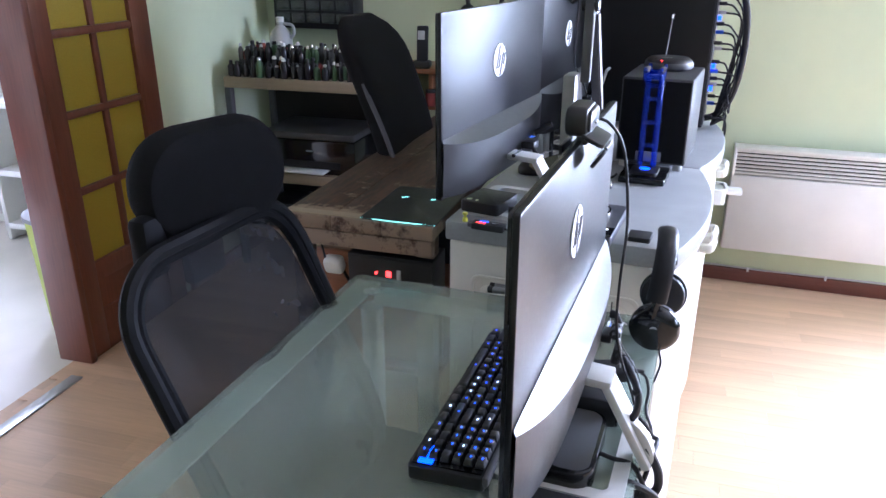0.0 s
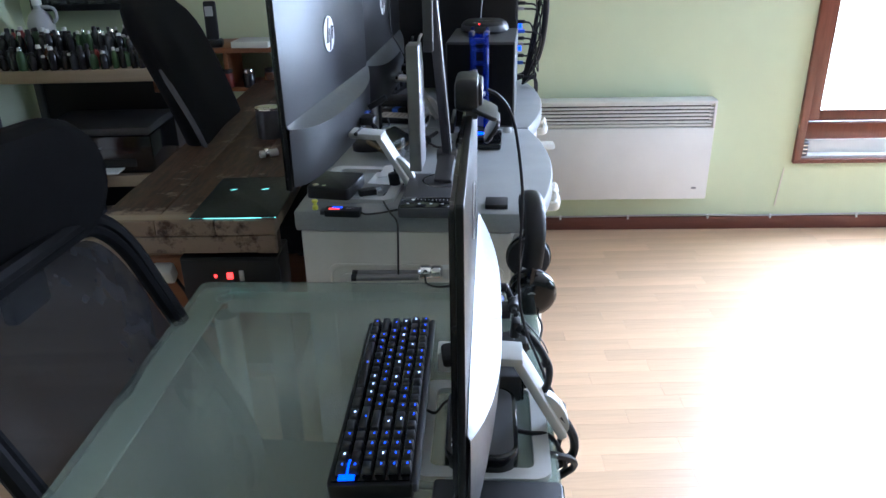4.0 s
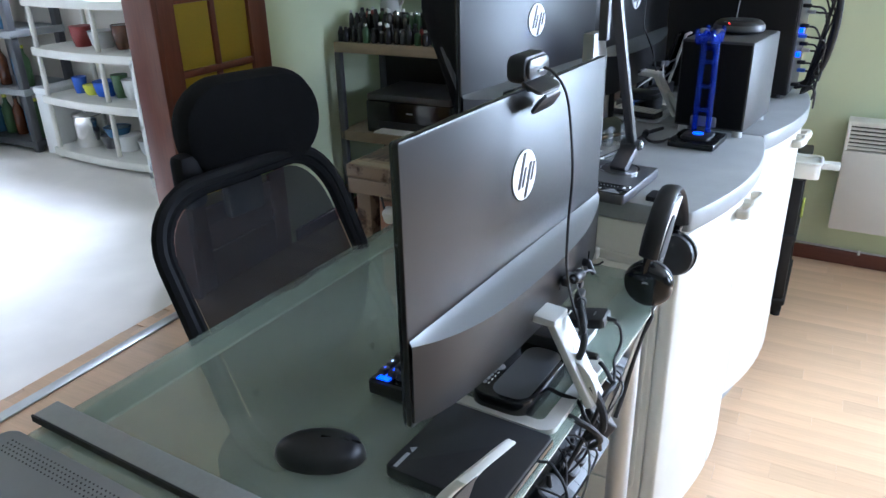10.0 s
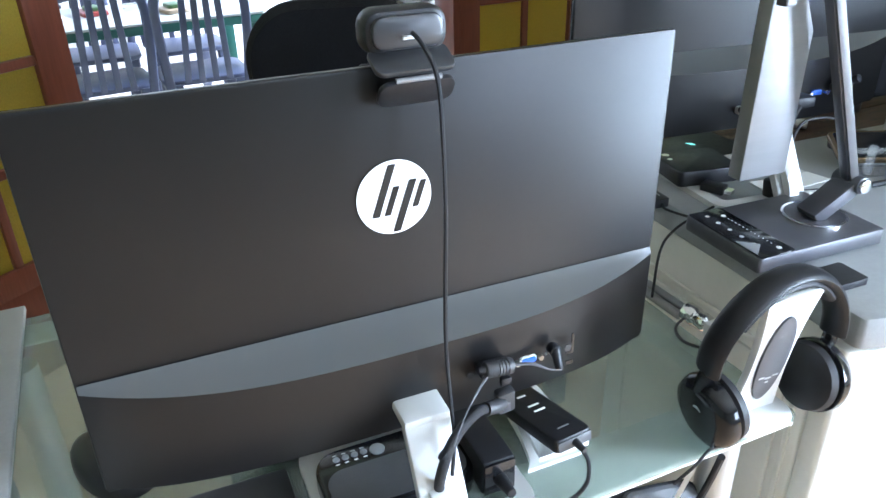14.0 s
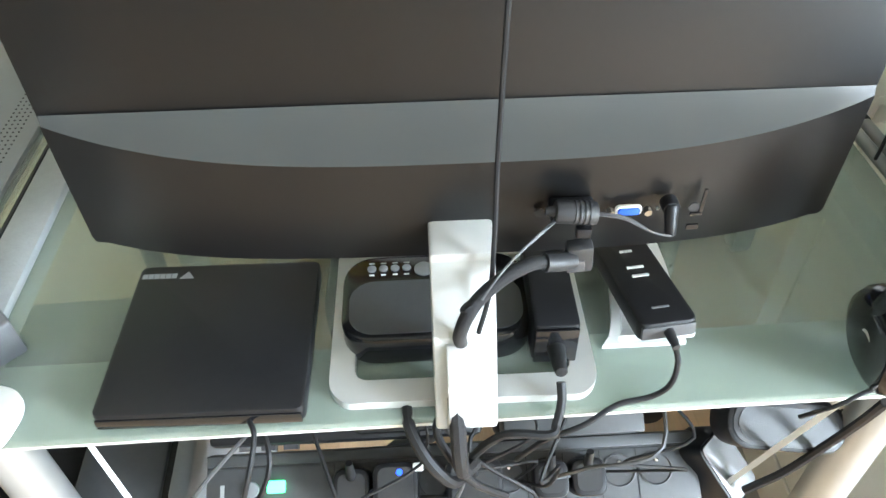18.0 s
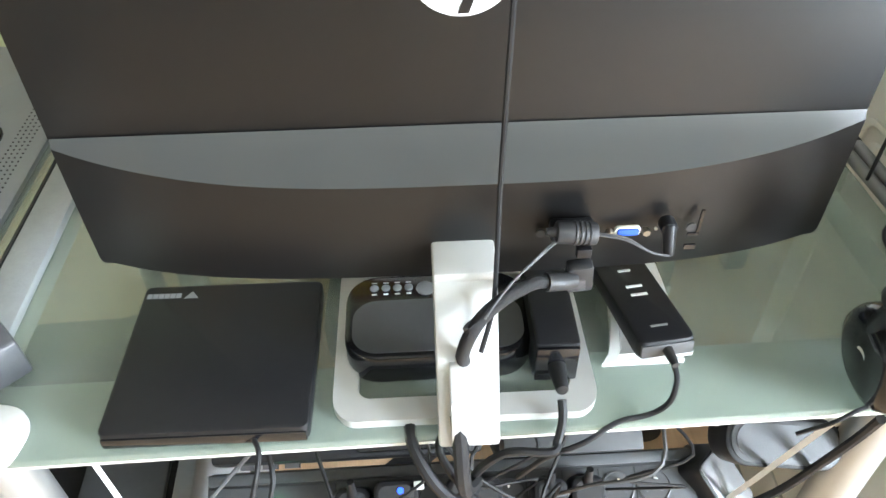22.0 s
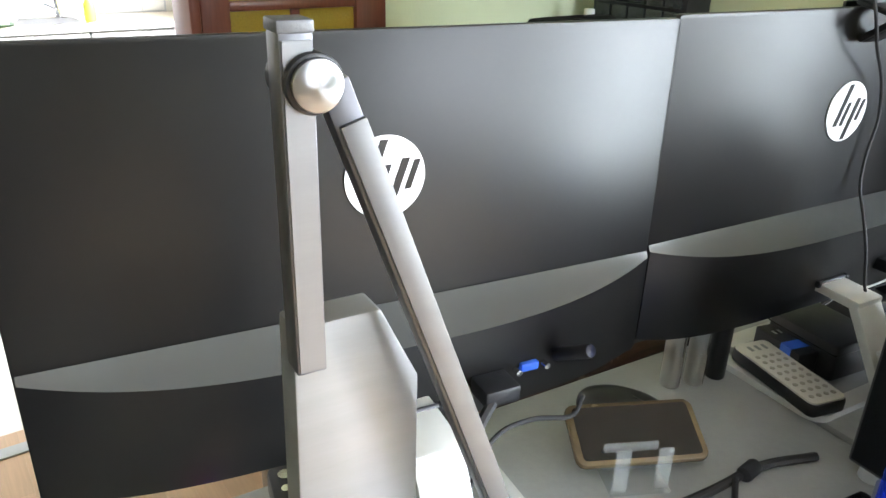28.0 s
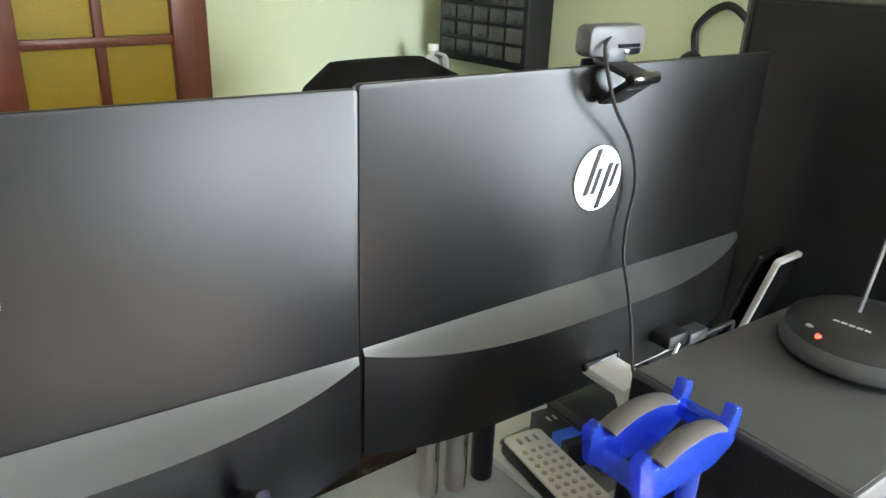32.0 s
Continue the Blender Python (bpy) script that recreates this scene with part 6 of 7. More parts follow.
can = thing("tin_can", -0.64, 2.02, 0.7404, 0, "dark tin can on the workbench", "can")
part("body", lathe([(0.036, 0), (0.036, 0.085), (0.034, 0.085), (0.034, 0.01)], 24), GUN, can)
part("rim", lathe([(0.0365, 0.083), (0.038, 0.085), (0.0365, 0.088), (0.034, 0.086)], 24), CHROME, can)
pl = thing("metal_connector", -0.625, 1.80, 0.7404, 30, "short silver metal connector on the workbench", "connector")
part("barrel", moved(cyl(0.010, 0.05, seg=18, bev=0.002), pose(0, 0, 0.011, 0, 90)), SILVER, pl)
part("collar", moved(cyl(0.0125, 0.012, seg=18, bev=0.002), pose(0.012, 0, 0.0128, 0, 90)), CHROME, pl)
psu = thing("power_supply", -0.615, 1.415, 0.545, -1, "black power unit with red lamps under the workbench", "power unit")
part("case", box(0.22, 0.10, 0.105, (0, 0, 0), bev=0.004), BLACK, psu)
part("panel", box(0.21, 0.003, 0.095, (0, -0.0512, 0.005), bev=0.001), BLACK, psu)
part("red_lamp", cyl(0.0035, 0.003, seg=12), LED_RED, psu).matrix_local = pose(-0.034, -0.0525, 0.062, 90)
part("red_switch", box(0.014, 0.004, 0.016, (-0.002, -0.054, 0.054), bev=0.002), LED_RED, psu, "red lit switch")
part("white_switch", box(0.011, 0.004, 0.026, (0.024, -0.054, 0.049), bev=0.002), PRINT_GREY, psu)
part("hanger", box(0.16, 0.02, 0.020, (0, 0, 0.105)), GUN, psu)
cup = thing("white_plug", -0.775, 1.405, 0.581, 0, "white plug hanging under the workbench", "plug", rx=25)
part("body", box(0.05, 0.035, 0.045, (0, 0, 0), bev=0.010), WHITE_PLASTIC, cup)
part("cord", tube([(0.02, 0, 0.0), (0.035, -0.01, -0.04), (0.05, -0.03, -0.09), (0.09, -0.05, -0.12)], 0.004), RUBBER, cup)
part("cord", tube([(-0.02, 0, 0.04), (-0.03, 0.02, 0.085)], 0.003, 6, 1), RUBBER, cup)


def office_chair_mesh(x, y, rz):
    c = thing("office_chair", x, y, FLOOR, rz, "black mesh office chair with a padded headrest", "office chair")
    # local +x faces the desk
    bm = prism(rrect(0.284, 0.186, 0.088, 9), 0.080, -0.040, bev=0.030)
    bm = moved(bm, Matrix.Translation((-0.045, 0.053, 1.010)) @ pose(0, 0, 0, 0, 0, -12) @ Matrix(((0, 0, 1, 0), (1, 0, 0, 0), (0, 1, 0, 0), (0, 0, 0, 1))))
    part("headrest", bm, FABRIC, c, "padded black headrest")
    part("headrest_stalk", box(0.022, 0.085, 0.14, (-0.060, 0.03, 0.84), bev=0.006), CHAIR_FRAME, c)
    part("headrest_bracket", box(0.040, 0.050, 0.10, (-0.060, -0.085, 0.885), bev=0.014), CHAIR_FRAME, c)
    part("lime_tag", box(0.003, 0.070, 0.030, (-0.066, 0.085, 0.892), rot=(10, 0, 0)), YELLOW_TAG, c, "small lime green tag")
    ring = []
    for a, b in rrect(0.43, 0.49, 0.11, 8):
        ring.append((-0.44 * (b - 0.245) - 0.6 * a * a, a, b + 0.702))
    part("back_frame", tube(ring, 0.0125, 8, 1, closed=True), CHAIR_FRAME, c, "curved black plastic frame")
    inset = [(p[0] - 0.002, p[1] * 0.86, 0.702 + (p[2] - 0.702) * 0.89) for p in ring]
    part("net_border", tube([(p[0], p[1] * 0.93, 0.702 + (p[2] - 0.702) * 0.945) for p in ring], 0.011, 8, 1, closed=True), FABRIC, c, "broad woven border")
    bm = bmesh.new()
    mid = bm.verts.new((0.100, 0, 0.702))
    vs = [bm.verts.new(p) for p in inset]
    inner = [bm.verts.new((p[0] * 0.5 + 0.046, p[1] * 0.5, p[2] * 0.5 + 0.351)) for p in inset]
    for i in range(len(vs)):
        j = (i + 1) % len(vs)
        bm.faces.new((vs[i], vs[j], inner[j], inner[i]))
        bm.faces.new((inner[i], inner[j], mid))
    part("mesh_back", bm, NET, c, "see-through black netting", angle=80)
    part("spine", tube([(0.105, 0, 0.56), (0.13, 0, 0.48), (0.16, 0, 0.42)], 0.018, 8, 5), CHAIR_FRAME, c)
    part("lumbar_bar", tube([(0.12, -0.17, 0.60), (0.10, 0, 0.58), (0.12, 0.17, 0.60)], 0.014, 8, 5), CHAIR_FRAME, c)
    part("seat", moved(prism(rrect(0.40, 0.46, 0.10, 7), 0.08, 0, bev=0.022), Matrix.Translation((0.22, 0, 0.40))), FABRIC, c)
    part("seat_plate", box(0.28, 0.22, 0.03, (0.22, 0, 0.37), bev=0.006), BLACK, c)
    part("gas_lift", cyl(0.026, 0.27, (0.22, 0, 0.11), seg=18), CHROME, c)
    for k in range(5):
        a = radians(72 * k + 20)
        lg = part("base_leg", bar((0.22, 0, 0.12), (0.22 + 0.30 * math.cos(a), 0.30 * math.sin(a), 0.075), 0.04, 0.03, bev=0.006), BLACK, c)
        part("castor", moved(cyl(0.027, 0.045, seg=18, bev=0.004), pose(0.22 + 0.30 * math.cos(a) - 0.022 * math.sin(a), 0.30 * math.sin(a) - 0.022 * math.cos(a) * -1, 0.028, 90, 0, math.degrees(a))), RUBBER, lg)
    return c


NET = clear("mesh_netting", (0.009, 0.009, 0.010), 0.85, 0.13, (0.85, 0.85, 0.85))
YELLOW_TAG = material("lime_tag", (0.42, 0.50, 0.08), 0.6, scale=60, amount=0.1)
office_chair_mesh(-0.690, 0.787, -6.6)

# second chair, tall and upholstered
c2 = thing("high_back_chair", -0.80, 2.16, FLOOR, 0, "tall black upholstered office chair", "office chair")
bm = bmesh.new()
rows_ = []
for j in range(22):
    t_ = j / 21
    k_ = max(0.0, (t_ - 0.80) / 0.20)
    half = (0.200 + 0.035 * math.sin(min(1, t_ * 1.15) * math.pi / 2)) * math.sqrt(1 - 0.78 * k_ ** 2.2)
    thick = 0.045 * math.sqrt(1 - 0.85 * k_ ** 3)
    row = []
    for k in range(28):
        a = 2 * math.pi * k / 28
        ca, sa = math.cos(a), math.sin(a)
        px = thick * math.copysign(abs(sa) ** 0.7, sa)
        py = half * math.copysign(abs(ca) ** 0.6, ca)
        row.append(bm.verts.new((-0.21 * t_ ** 1.6 + px + 0.5 * py * py, py, 0.44 + 0.72 * t_)))
    rows_.append(row)
for a, b in zip(rows_, rows_[1:]):
    for k in range(28):
        bm.faces.new((a[k], a[(k + 1) % 28], b[(k + 1) % 28], b[k]))
bm.faces.new(rows_[0][::-1])
bm.faces.new(rows_[-1])
part("backrest", bm, FABRIC, c2)
part("piping", tube([(0.045, -0.238, 0.47), (0.030, -0.236, 0.62), (-0.02, -0.232, 0.80), (-0.10, -0.226, 0.98)], 0.008, 8, 5), GREY_DARK, c2)
part("seat", moved(prism(rrect(0.48, 0.50, 0.09, 7), 0.10, 0, bev=0.025), Matrix.Translation((0.20, 0, 0.42))), FABRIC, c2)
part("gas_lift", cyl(0.028, 0.32, (0.2, 0, 0.10), seg=18), BLACK, c2)
for k in range(5):
    a = radians(72 * k)
    part("base_leg", bar((0.2, 0, 0.11), (0.2 + 0.30 * math.cos(a), 0.30 * math.sin(a), 0.05), 0.045, 0.03, bev=0.006), BLACK, c2)

# shelf unit in the corner, with bottles, a printer and a small-parts cabinet
shelf = thing("shelf_unit", -1.46, 2.83, 0, 0, "grey metal shelf unit with pale boards", "shelf unit")
for z_ in (0.790, 0.385, 0.12):
    part("board", box(0.72, 0.40, 0.046, (0, 0, z_), bev=0.004), PALE_WOOD, shelf)
for sx in (-0.345, 0.345):
    for sy in (-0.185, 0.185):
        part("upright", box(0.030, 0.030, 0.790 - FLOOR, (sx, sy, FLOOR), bev=0.003), GREY_DARK, shelf)
part("back_panel", box(0.66, 0.010, 0.66, (0, 0.192, 0.13)), BLACK, shelf)
BOTTLE = [material("dark_bottle", (0.02, 0.018, 0.02), 0.15, scale=40, amount=0.2), material("brown_bottle", (0.10, 0.035, 0.015), 0.12, scale=40, amount=0.2),
          material("smoke_bottle", (0.06, 0.062, 0.065), 0.12, scale=40, amount=0.2), material("red_label", (0.24, 0.035, 0.03), 0.4, scale=40, amount=0.2), material("green_label", (0.05, 0.11, 0.04), 0.4, scale=40, amount=0.2)]
CAPS = [WHITE_PLASTIC, BLACK, CHROME, BLACK, SILVER, BLACK]
riser = thing("bottle_riser", -1.48, 2.80, 0.8362, 0, "black riser step carrying the back rows of bottles", "riser")
part("step", box(0.66, 0.15, 0.0498, (0, 0, 0), bev=0.002), BLACK, riser)
part("front_lip", box(0.66, 0.006, 0.012, (0, -0.077, 0.030)), RUBBER, riser)
rng = random.Random(31)
kinds = []
for r_, h_, n_ in ((0.013, 0.050, 0.006), (0.015, 0.062, 0.007), (0.011, 0.072, 0.0055), (0.016, 0.080, 0.008)):
    body = bpy.data.meshes.new("bottle_body")
    b2 = lathe([(r_ * 0.92, 0), (r_, 0.003), (r_, h_ * 0.66), (r_ * 0.75, h_ * 0.78), (n_, h_ * 0.84), (n_, h_ * 0.9)], 12)
    bmesh.ops.recalc_face_normals(b2, faces=b2.faces)
    b2.to_mesh(body)
    b2.free()
    kinds.append((body, r_, h_, n_))


def bottle(x, y, z, kind, mat_, cap_mat, lab):
    body, r_, h_, n_ = kind
    me = body.copy()
    me.materials.append(mat_)
    for p in me.polygons:
        p.use_smooth = True
    o = new("small_bottle", None)
    o.matrix_world = pose(x, y, z)
    tagged(o, lab, "bottle", "small bottles on the shelf")
    b_ob = new("body", me)
    b_ob.parent = o
    part("cap", cyl(n_ * 1.25, h_ * 0.16, (0, 0, h_ * 0.89), r2=n_ * 0.95, seg=10), cap_mat, o)
    return o


LABS = {0: "small dark bottle with a cap", 1: "small brown glass bottle with a cap", 2: "small smoky bottle with a cap", 3: "small red-labelled bottle with a cap", 4: "small green-labelled bottle with a cap"}
for row in range(5):
    for k in range(17):
        kk = rng.choice((0, 0, 0, 0, 1, 2, 2, 2, 3, 4, 4))
        bottle(-1.79 + 0.036 * k + rng.uniform(-0.006, 0.006), 2.652 + 0.042 * row + rng.uniform(-0.006, 0.006), 0.8362 if row < 2 else 0.8862, rng.choice(kinds), BOTTLE[kk], rng.choice(CAPS), LABS[kk])
jug = thing("plastic_jug", -1.70, 2.945, 0.8362, 0, "cloudy white plastic jug among the bottles", "jug")
part("body", lathe([(0.042, 0), (0.050, 0.006), (0.050, 0.13), (0.040, 0.16), (0.016, 0.185), (0.016, 0.20)], 24), PRINT_GREY, jug)
part("cap", cyl(0.018, 0.022, (0, 0, 0.198), seg=16, bev=0.002), WHITE_PLASTIC, jug)
part("handle", tube([(0.048, 0, 0.13), (0.066, 0, 0.15), (0.060, 0, 0.185), (0.016, 0, 0.192)], 0.007, 8, 4), PRINT_GREY, jug)
prn = thing("printer", -1.46, 2.80, 0.4312, 0, "black desktop printer on the middle shelf", "printer")
part("body", box(0.44, 0.32, 0.15, (0, 0.01, 0), bev=0.010), GLOSS, prn)
part("scanner_lid", box(0.43, 0.31, 0.030, (0, 0.01, 0.15), bev=0.006), GREY_DARK, prn)
part("paper_slot", box(0.30, 0.010, 0.030, (0, -0.150, 0.03)), DARK_GAP, prn)
part("output_tray", box(0.24, 0.09, 0.006, (-0.02, -0.175, 0.020), bev=0.002), WHITE_PLASTIC, prn)
part("letter_bar", box(0.030, 0.001, 0.006, (0.01, -0.1505, 0.10)), PRINT_GREY, prn)
for x_, w_, h_ in ((-1.74, 0.07, 0.05), (-1.22, 0.09, 0.07), (-1.62, 0.12, 0.10)):
    bx = thing("storage_box", x_, 2.76, 0.1662, 0, "dark box stored on the bottom shelf", "box")
    part("carton", box(w_, 0.20, h_, (0, 0, 0), bev=0.004), GREY_DARK, bx)
    part("lid", box(w_ + 0.006, 0.206, 0.016, (0, 0, h_), bev=0.003), BLACK, bx)
pc_w = on_north_wall(thing("parts_cabinet", -1.575, 3.000, 1.000, 0, "black small-parts cabinet with rows of clear drawers on the wall", "parts cabinet"))
part("carcass", box(0.40, 0.11, 0.46, (0, 0, 0), bev=0.003), BLACK, pc_w)
DRAWER = clear("drawer_plastic", (0.10, 0.11, 0.11), 0.18, 0.35, (0.5, 0.5, 0.5))
dr = None
for r_ in range(8):
    for c_ in range(5):
        m_ = pose(-0.150 + c_ * 0.075, -0.058, 0.026 + r_ * 0.054)
        if dr is None:
            dr = part("drawer", join(box(0.066, 0.006, 0.044, (0, 0, 0), bev=0.002), box(0.020, 0.010, 0.008, (0, -0.007, 0.006), bev=0.002), box(0.066, 0.012, 0.004, (0, -0.003, 0.0), bev=0.001)), DRAWER, pc_w)
            dr.matrix_local = m_
        else:
            share("drawer", dr.data, pc_w, m_)
ws = thing("wall_shelf", -0.98, 2.93, 0.845, 0, "orange pine shelf with small compartments on the wall", "shelf")
on_north_wall(ws)
part("board", box(0.62, 0.24, 0.022, (0, 0, 0), bev=0.003), ORANGE_WOOD, ws)
part("lower_board", box(0.62, 0.20, 0.018, (0, 0.02, -0.16), bev=0.003), ORANGE_WOOD, ws)
for sx in (-0.30, 0.0, 0.30):
    part("divider", box(0.018, 0.20, 0.142, (sx, 0.02, -0.142), bev=0.002), ORANGE_WOOD, ws)
ph = thing("cordless_phone", -1.02, 2.90, 0.8672, 8, "black cordless phone standing in its cradle", "phone")
part("cradle", box(0.075, 0.07, 0.030, (0, 0, 0), bev=0.008), BLACK, ph)
part("handset", box(0.048, 0.026, 0.150, (0, 0.01, 0.022), bev=0.008, rot=(-8, 0, 0)), BLACK, ph)
part("screen", box(0.030, 0.002, 0.036, (0, -0.012, 0.118), rot=(-4, 0, 0)), PRINT_GREY, ph)
bk = thing("paper_stack", -0.86, 2.90, 0.8672, -8, "small stack of white papers", "papers")
part("sheets", box(0.15, 0.11, 0.024, (0, 0, 0), bev=0.002), WHITE_PLASTIC, bk)
part("top_sheet", box(0.14, 0.10, 0.002, (0.008, 0.004, 0.0242), rot=(0, 0, 5)), PRINT_SOFT, bk)
for x_, mat_, cap_, lab in ((-1.20, BOTTLE[3], WHITE_PLASTIC, "red spray bottle with a white top"), (-1.15, BOTTLE[2], BLACK, "clear bottle with a black pump"), (-0.72, BOTTLE[0], BLACK, "dark bottle with a black cap")):
    sb = thing("tall_bottle", x_, 2.91, 0.8672, 0, lab, "bottle", "bottles on the wall shelf")
    part("body", lathe([(0.022, 0), (0.025, 0.004), (0.025, 0.085), (0.012, 0.110), (0.012, 0.118)], 18), mat_, sb)
    part("top", join(cyl(0.013, 0.020, (0, 0, 0.118), seg=14), box(0.036, 0.012, 0.012, (-0.008, 0, 0.138), bev=0.003)), cap_, sb)
rng = random.Random(12)
for k in range(7):
    o_ = thing("small_jar", -1.24 + 0.085 * k, 2.93 + rng.uniform(-0.02, 0.02), 0.7032, 0, "small dark jar in the shelf compartment", "jar", "jars on the lower shelf")
    part("glass", lathe([(0.020, 0), (0.024, 0.004), (0.024, 0.05), (0.020, 0.058)], 16), BOTTLE[k % 4], o_)
    part("lid", cyl(0.022, 0.014, (0, 0, 0.058), seg=16, bev=0.002), (BLACK, CHROME, RUBBER)[k % 3], o_)
hs = thing("hanging_headset", -0.80, 3.045, 1.10, 0, "black headset hanging on the wall", "headset")
on_north_wall(hs)
part("band", tube([(-0.07, 0, 0.0), (-0.075, 0, 0.08), (0, 0, 0.135), (0.075, 0, 0.08), (0.07, 0, 0.0)], 0.010, 8, 6), BLACK, hs)
for sx in (-0.07, 0.07):
    part("ear_cup", moved(lathe([(0.030, 0), (0.038, 0.008), (0.034, 0.02), (0.010, 0.024)], 20), pose(sx, -0.004, -0.02, 90)), RUBBER, hs)
mic = thing("red_rod", -0.62, 3.0, 1.262, 0, "thin dark red rod leaning on the wall shelf", "rod", ry=-20)
part("rod", cyl(0.008, 0.30, (0, 0, 0), seg=12), BOTTLE[3], mic)
part("holder", box(0.03, 0.11, 0.02, (0, 0.005, -0.01)), BLACK, mic)

# between the cabinets and the radiator
tr = thing("storage_trolley", 0.02, 2.66, FLOOR, 0, "black plastic trolley with a yellow mark", "trolley")
for sx in (-0.14, 0.14):
    for sy in (-0.17, 0.17):
        part("post", box(0.035, 0.035, 0.52, (sx, sy, 0.02), bev=0.004), BLACK, tr)
        part("castor", cyl(0.016, 0.022, (sx, sy, 0), seg=14), RUBBER, tr)
for z_ in (0.05, 0.30, 0.52):
    part("tray", box(0.33, 0.40, 0.022, (0, 0, z_), bev=0.005), BLACK, tr)
part("yellow_mark", tube([(0.166, -0.05, 0.36), (0.166, -0.02, 0.40), (0.166, 0.02, 0.37), (0.166, 0.0, 0.33), (0.166, -0.04, 0.34)], 0.005, 6, 4), YELLOW_TAG, tr, "bright yellow strap")
rck = thing("white_caddy", 0.17, 2.46, 0.5202, 0, "white plastic caddy standing on the trolley", "caddy")
part("tub", prism(rrect(0.10, 0.10, 0.02, 4), 0.05, 0, bev=0.004), WHITE_PLASTIC, rck)
part("rim", prism(rrect(0.11, 0.11, 0.024, 4), 0.010, 0.048, bev=0.003, hole=rrect(0.088, 0.088, 0.016, 4)), WHITE_PLASTIC, rck)
part("arm", box(0.07, 0.04, 0.022, (0.07, 0.01, 0.028), bev=0.006), WHITE_PLASTIC, rck)
wjar = on_north_wall(thing("small_jar", 1.480, 3.075, 0.3192, 0, "small dark and silver jar on the window ledge", "jar"))
part("glass", lathe([(0.020, 0), (0.022, 0.003), (0.022, 0.060), (0.018, 0.066)], 18), GUN, wjar)
for k in range(3):
    part("band", lathe([(0.0222, 0.010 + k * 0.018), (0.0232, 0.013 + k * 0.018), (0.0222, 0.018 + k * 0.018), (0.021, 0.014 + k * 0.018)], 18), CHROME, wjar)
sill = on_north_wall(thing("window_ledge", 2.03, Y_NORTH, 0.289, label="white window ledge with a dark wooden nosing", category="window sill", kind="structure"))
part("ledge_board", box(1.18, 0.24, 0.028, (0, 0.125, 0.002), bev=0.002), WHITE_METAL, sill)
part("nosing", box(1.19, 0.024, 0.020, (0, -0.008, 0.0), bev=0.004), MAHOGANY, sill, "dark wooden nosing")
part("ledge_face", box(1.17, 0.012, 0.060, (0, 0.055, 0.030), bev=0.002), WHITE_METAL, sill)
for sx in (-0.580, 0.580):
    part("side_casing", box(0.034, 0.030, 1.80, (sx, -0.004, 0.0), bev=0.004), MAHOGANY, sill, "dark wooden casing")


# ---- kitchen beyond the doorway, one low step down ----
OFFSET = Vector((-0.38, 0.05, -0.05))
CAB_WHITE = material("kitchen_white", (0.80, 0.80, 0.78), 0.35, scale=30, amount=0.02)
WORKTOP = material("pale_worktop", (0.58, 0.50, 0.38), 0.4, scale=60, amount=0.12)
TILE = material("white_tile", (0.80, 0.79, 0.75), 0.15, scale=20, amount=0.02, obj_random=0.04)
RESIN = material("blue_grey_resin", (0.055, 0.065, 0.11), 0.42, scale=60, amount=0.08)
GREEN_WOOD = material("dark_green_paint", (0.02, 0.09, 0.07), 0.4, scale=40, amount=0.1)
TABLE_TOP = material("table_oilcloth", (0.34, 0.36, 0.34), 0.3, scale=12, amount=0.25)
KF, KZ = -4.45, 0.735


def base_unit(y0, y1, knobs, label):
    u = thing("kitchen_cabinet", KF - 0.29, (y0 + y1) / 2, 0, 0, label, "cabinet", "kitchen base cabinets")
    w = y1 - y0
    part("body", box(0.56, w - 0.004, KZ - 0.125, (0, 0, 0.09), bev=0.002), CAB_WHITE, u)
    part("plinth", box(0.50, w - 0.004, 0.09, (0, 0, 0)), CAB_WHITE, u)
    n = 2 if w > 0.5 else 1
    for k in range(n):
        d = part("door", box(0.020, w / n - 0.006, KZ - 0.14, (0.290, -w / 2 + (k + 0.5) * w / n, 0.10), bev=0.003), CAB_WHITE, u)
        ky = knobs[k] - (y0 + y1) / 2
        part("knob", moved(lathe([(0.006, 0), (0.006, 0.010), (0.015, 0.014), (0.015, 0.022), (0.004, 0.026)], 16), pose(0.300, ky, 0.578, 0, 90)), GUN, d)
    return u


base_unit(1.965, 2.665, (2.258, 2.40), "white kitchen base cabinet with dark knobs")
base_unit(1.36, 1.962, (1.785, 1.895), "white kitchen base cabinet with two dark knobs")
base_unit(0.75, 1.356, (1.0, 1.12), "white kitchen base cabinet below the hob")
base_unit(0.15, 0.746, (0.40, 0.50), "white kitchen base cabinet below the microwave")
wt = thing("kitchen_worktop", KF - 0.28, 1.405, KZ - 0.030, 0, "pale speckled kitchen worktop on white cabinets", "worktop")
part("slab", box(0.61, 2.53, 0.030, (0, 0, 0), bev=0.004), WORKTOP, wt)
part("front_edge", box(0.006, 2.53, 0.026, (0.307, 0, 0.002), bev=0.002), CAB_WHITE, wt)
sink = thing("sink", -4.72, 1.78, KZ + 0.0002, 0, "steel sink with a chrome tap", "sink")
part("bowl", prism(rrect(0.40, 0.50, 0.04, 5), 0.010, 0, bev=0.003, hole=rrect(0.34, 0.36, 0.05, 5)), CHROME, sink)
part("basin", box(0.34, 0.36, 0.004, (0, 0, 0.001)), GUN, sink)
part("tap_body", cyl(0.020, 0.05, (-0.16, 0.10, 0.008), seg=16), CHROME, sink)
part("spout", tube([(-0.16, 0.10, 0.055), (-0.14, 0.08, 0.15), (-0.06, 0.0, 0.21), (0.02, -0.08, 0.17)], 0.014, 10, 6), CHROME, sink)
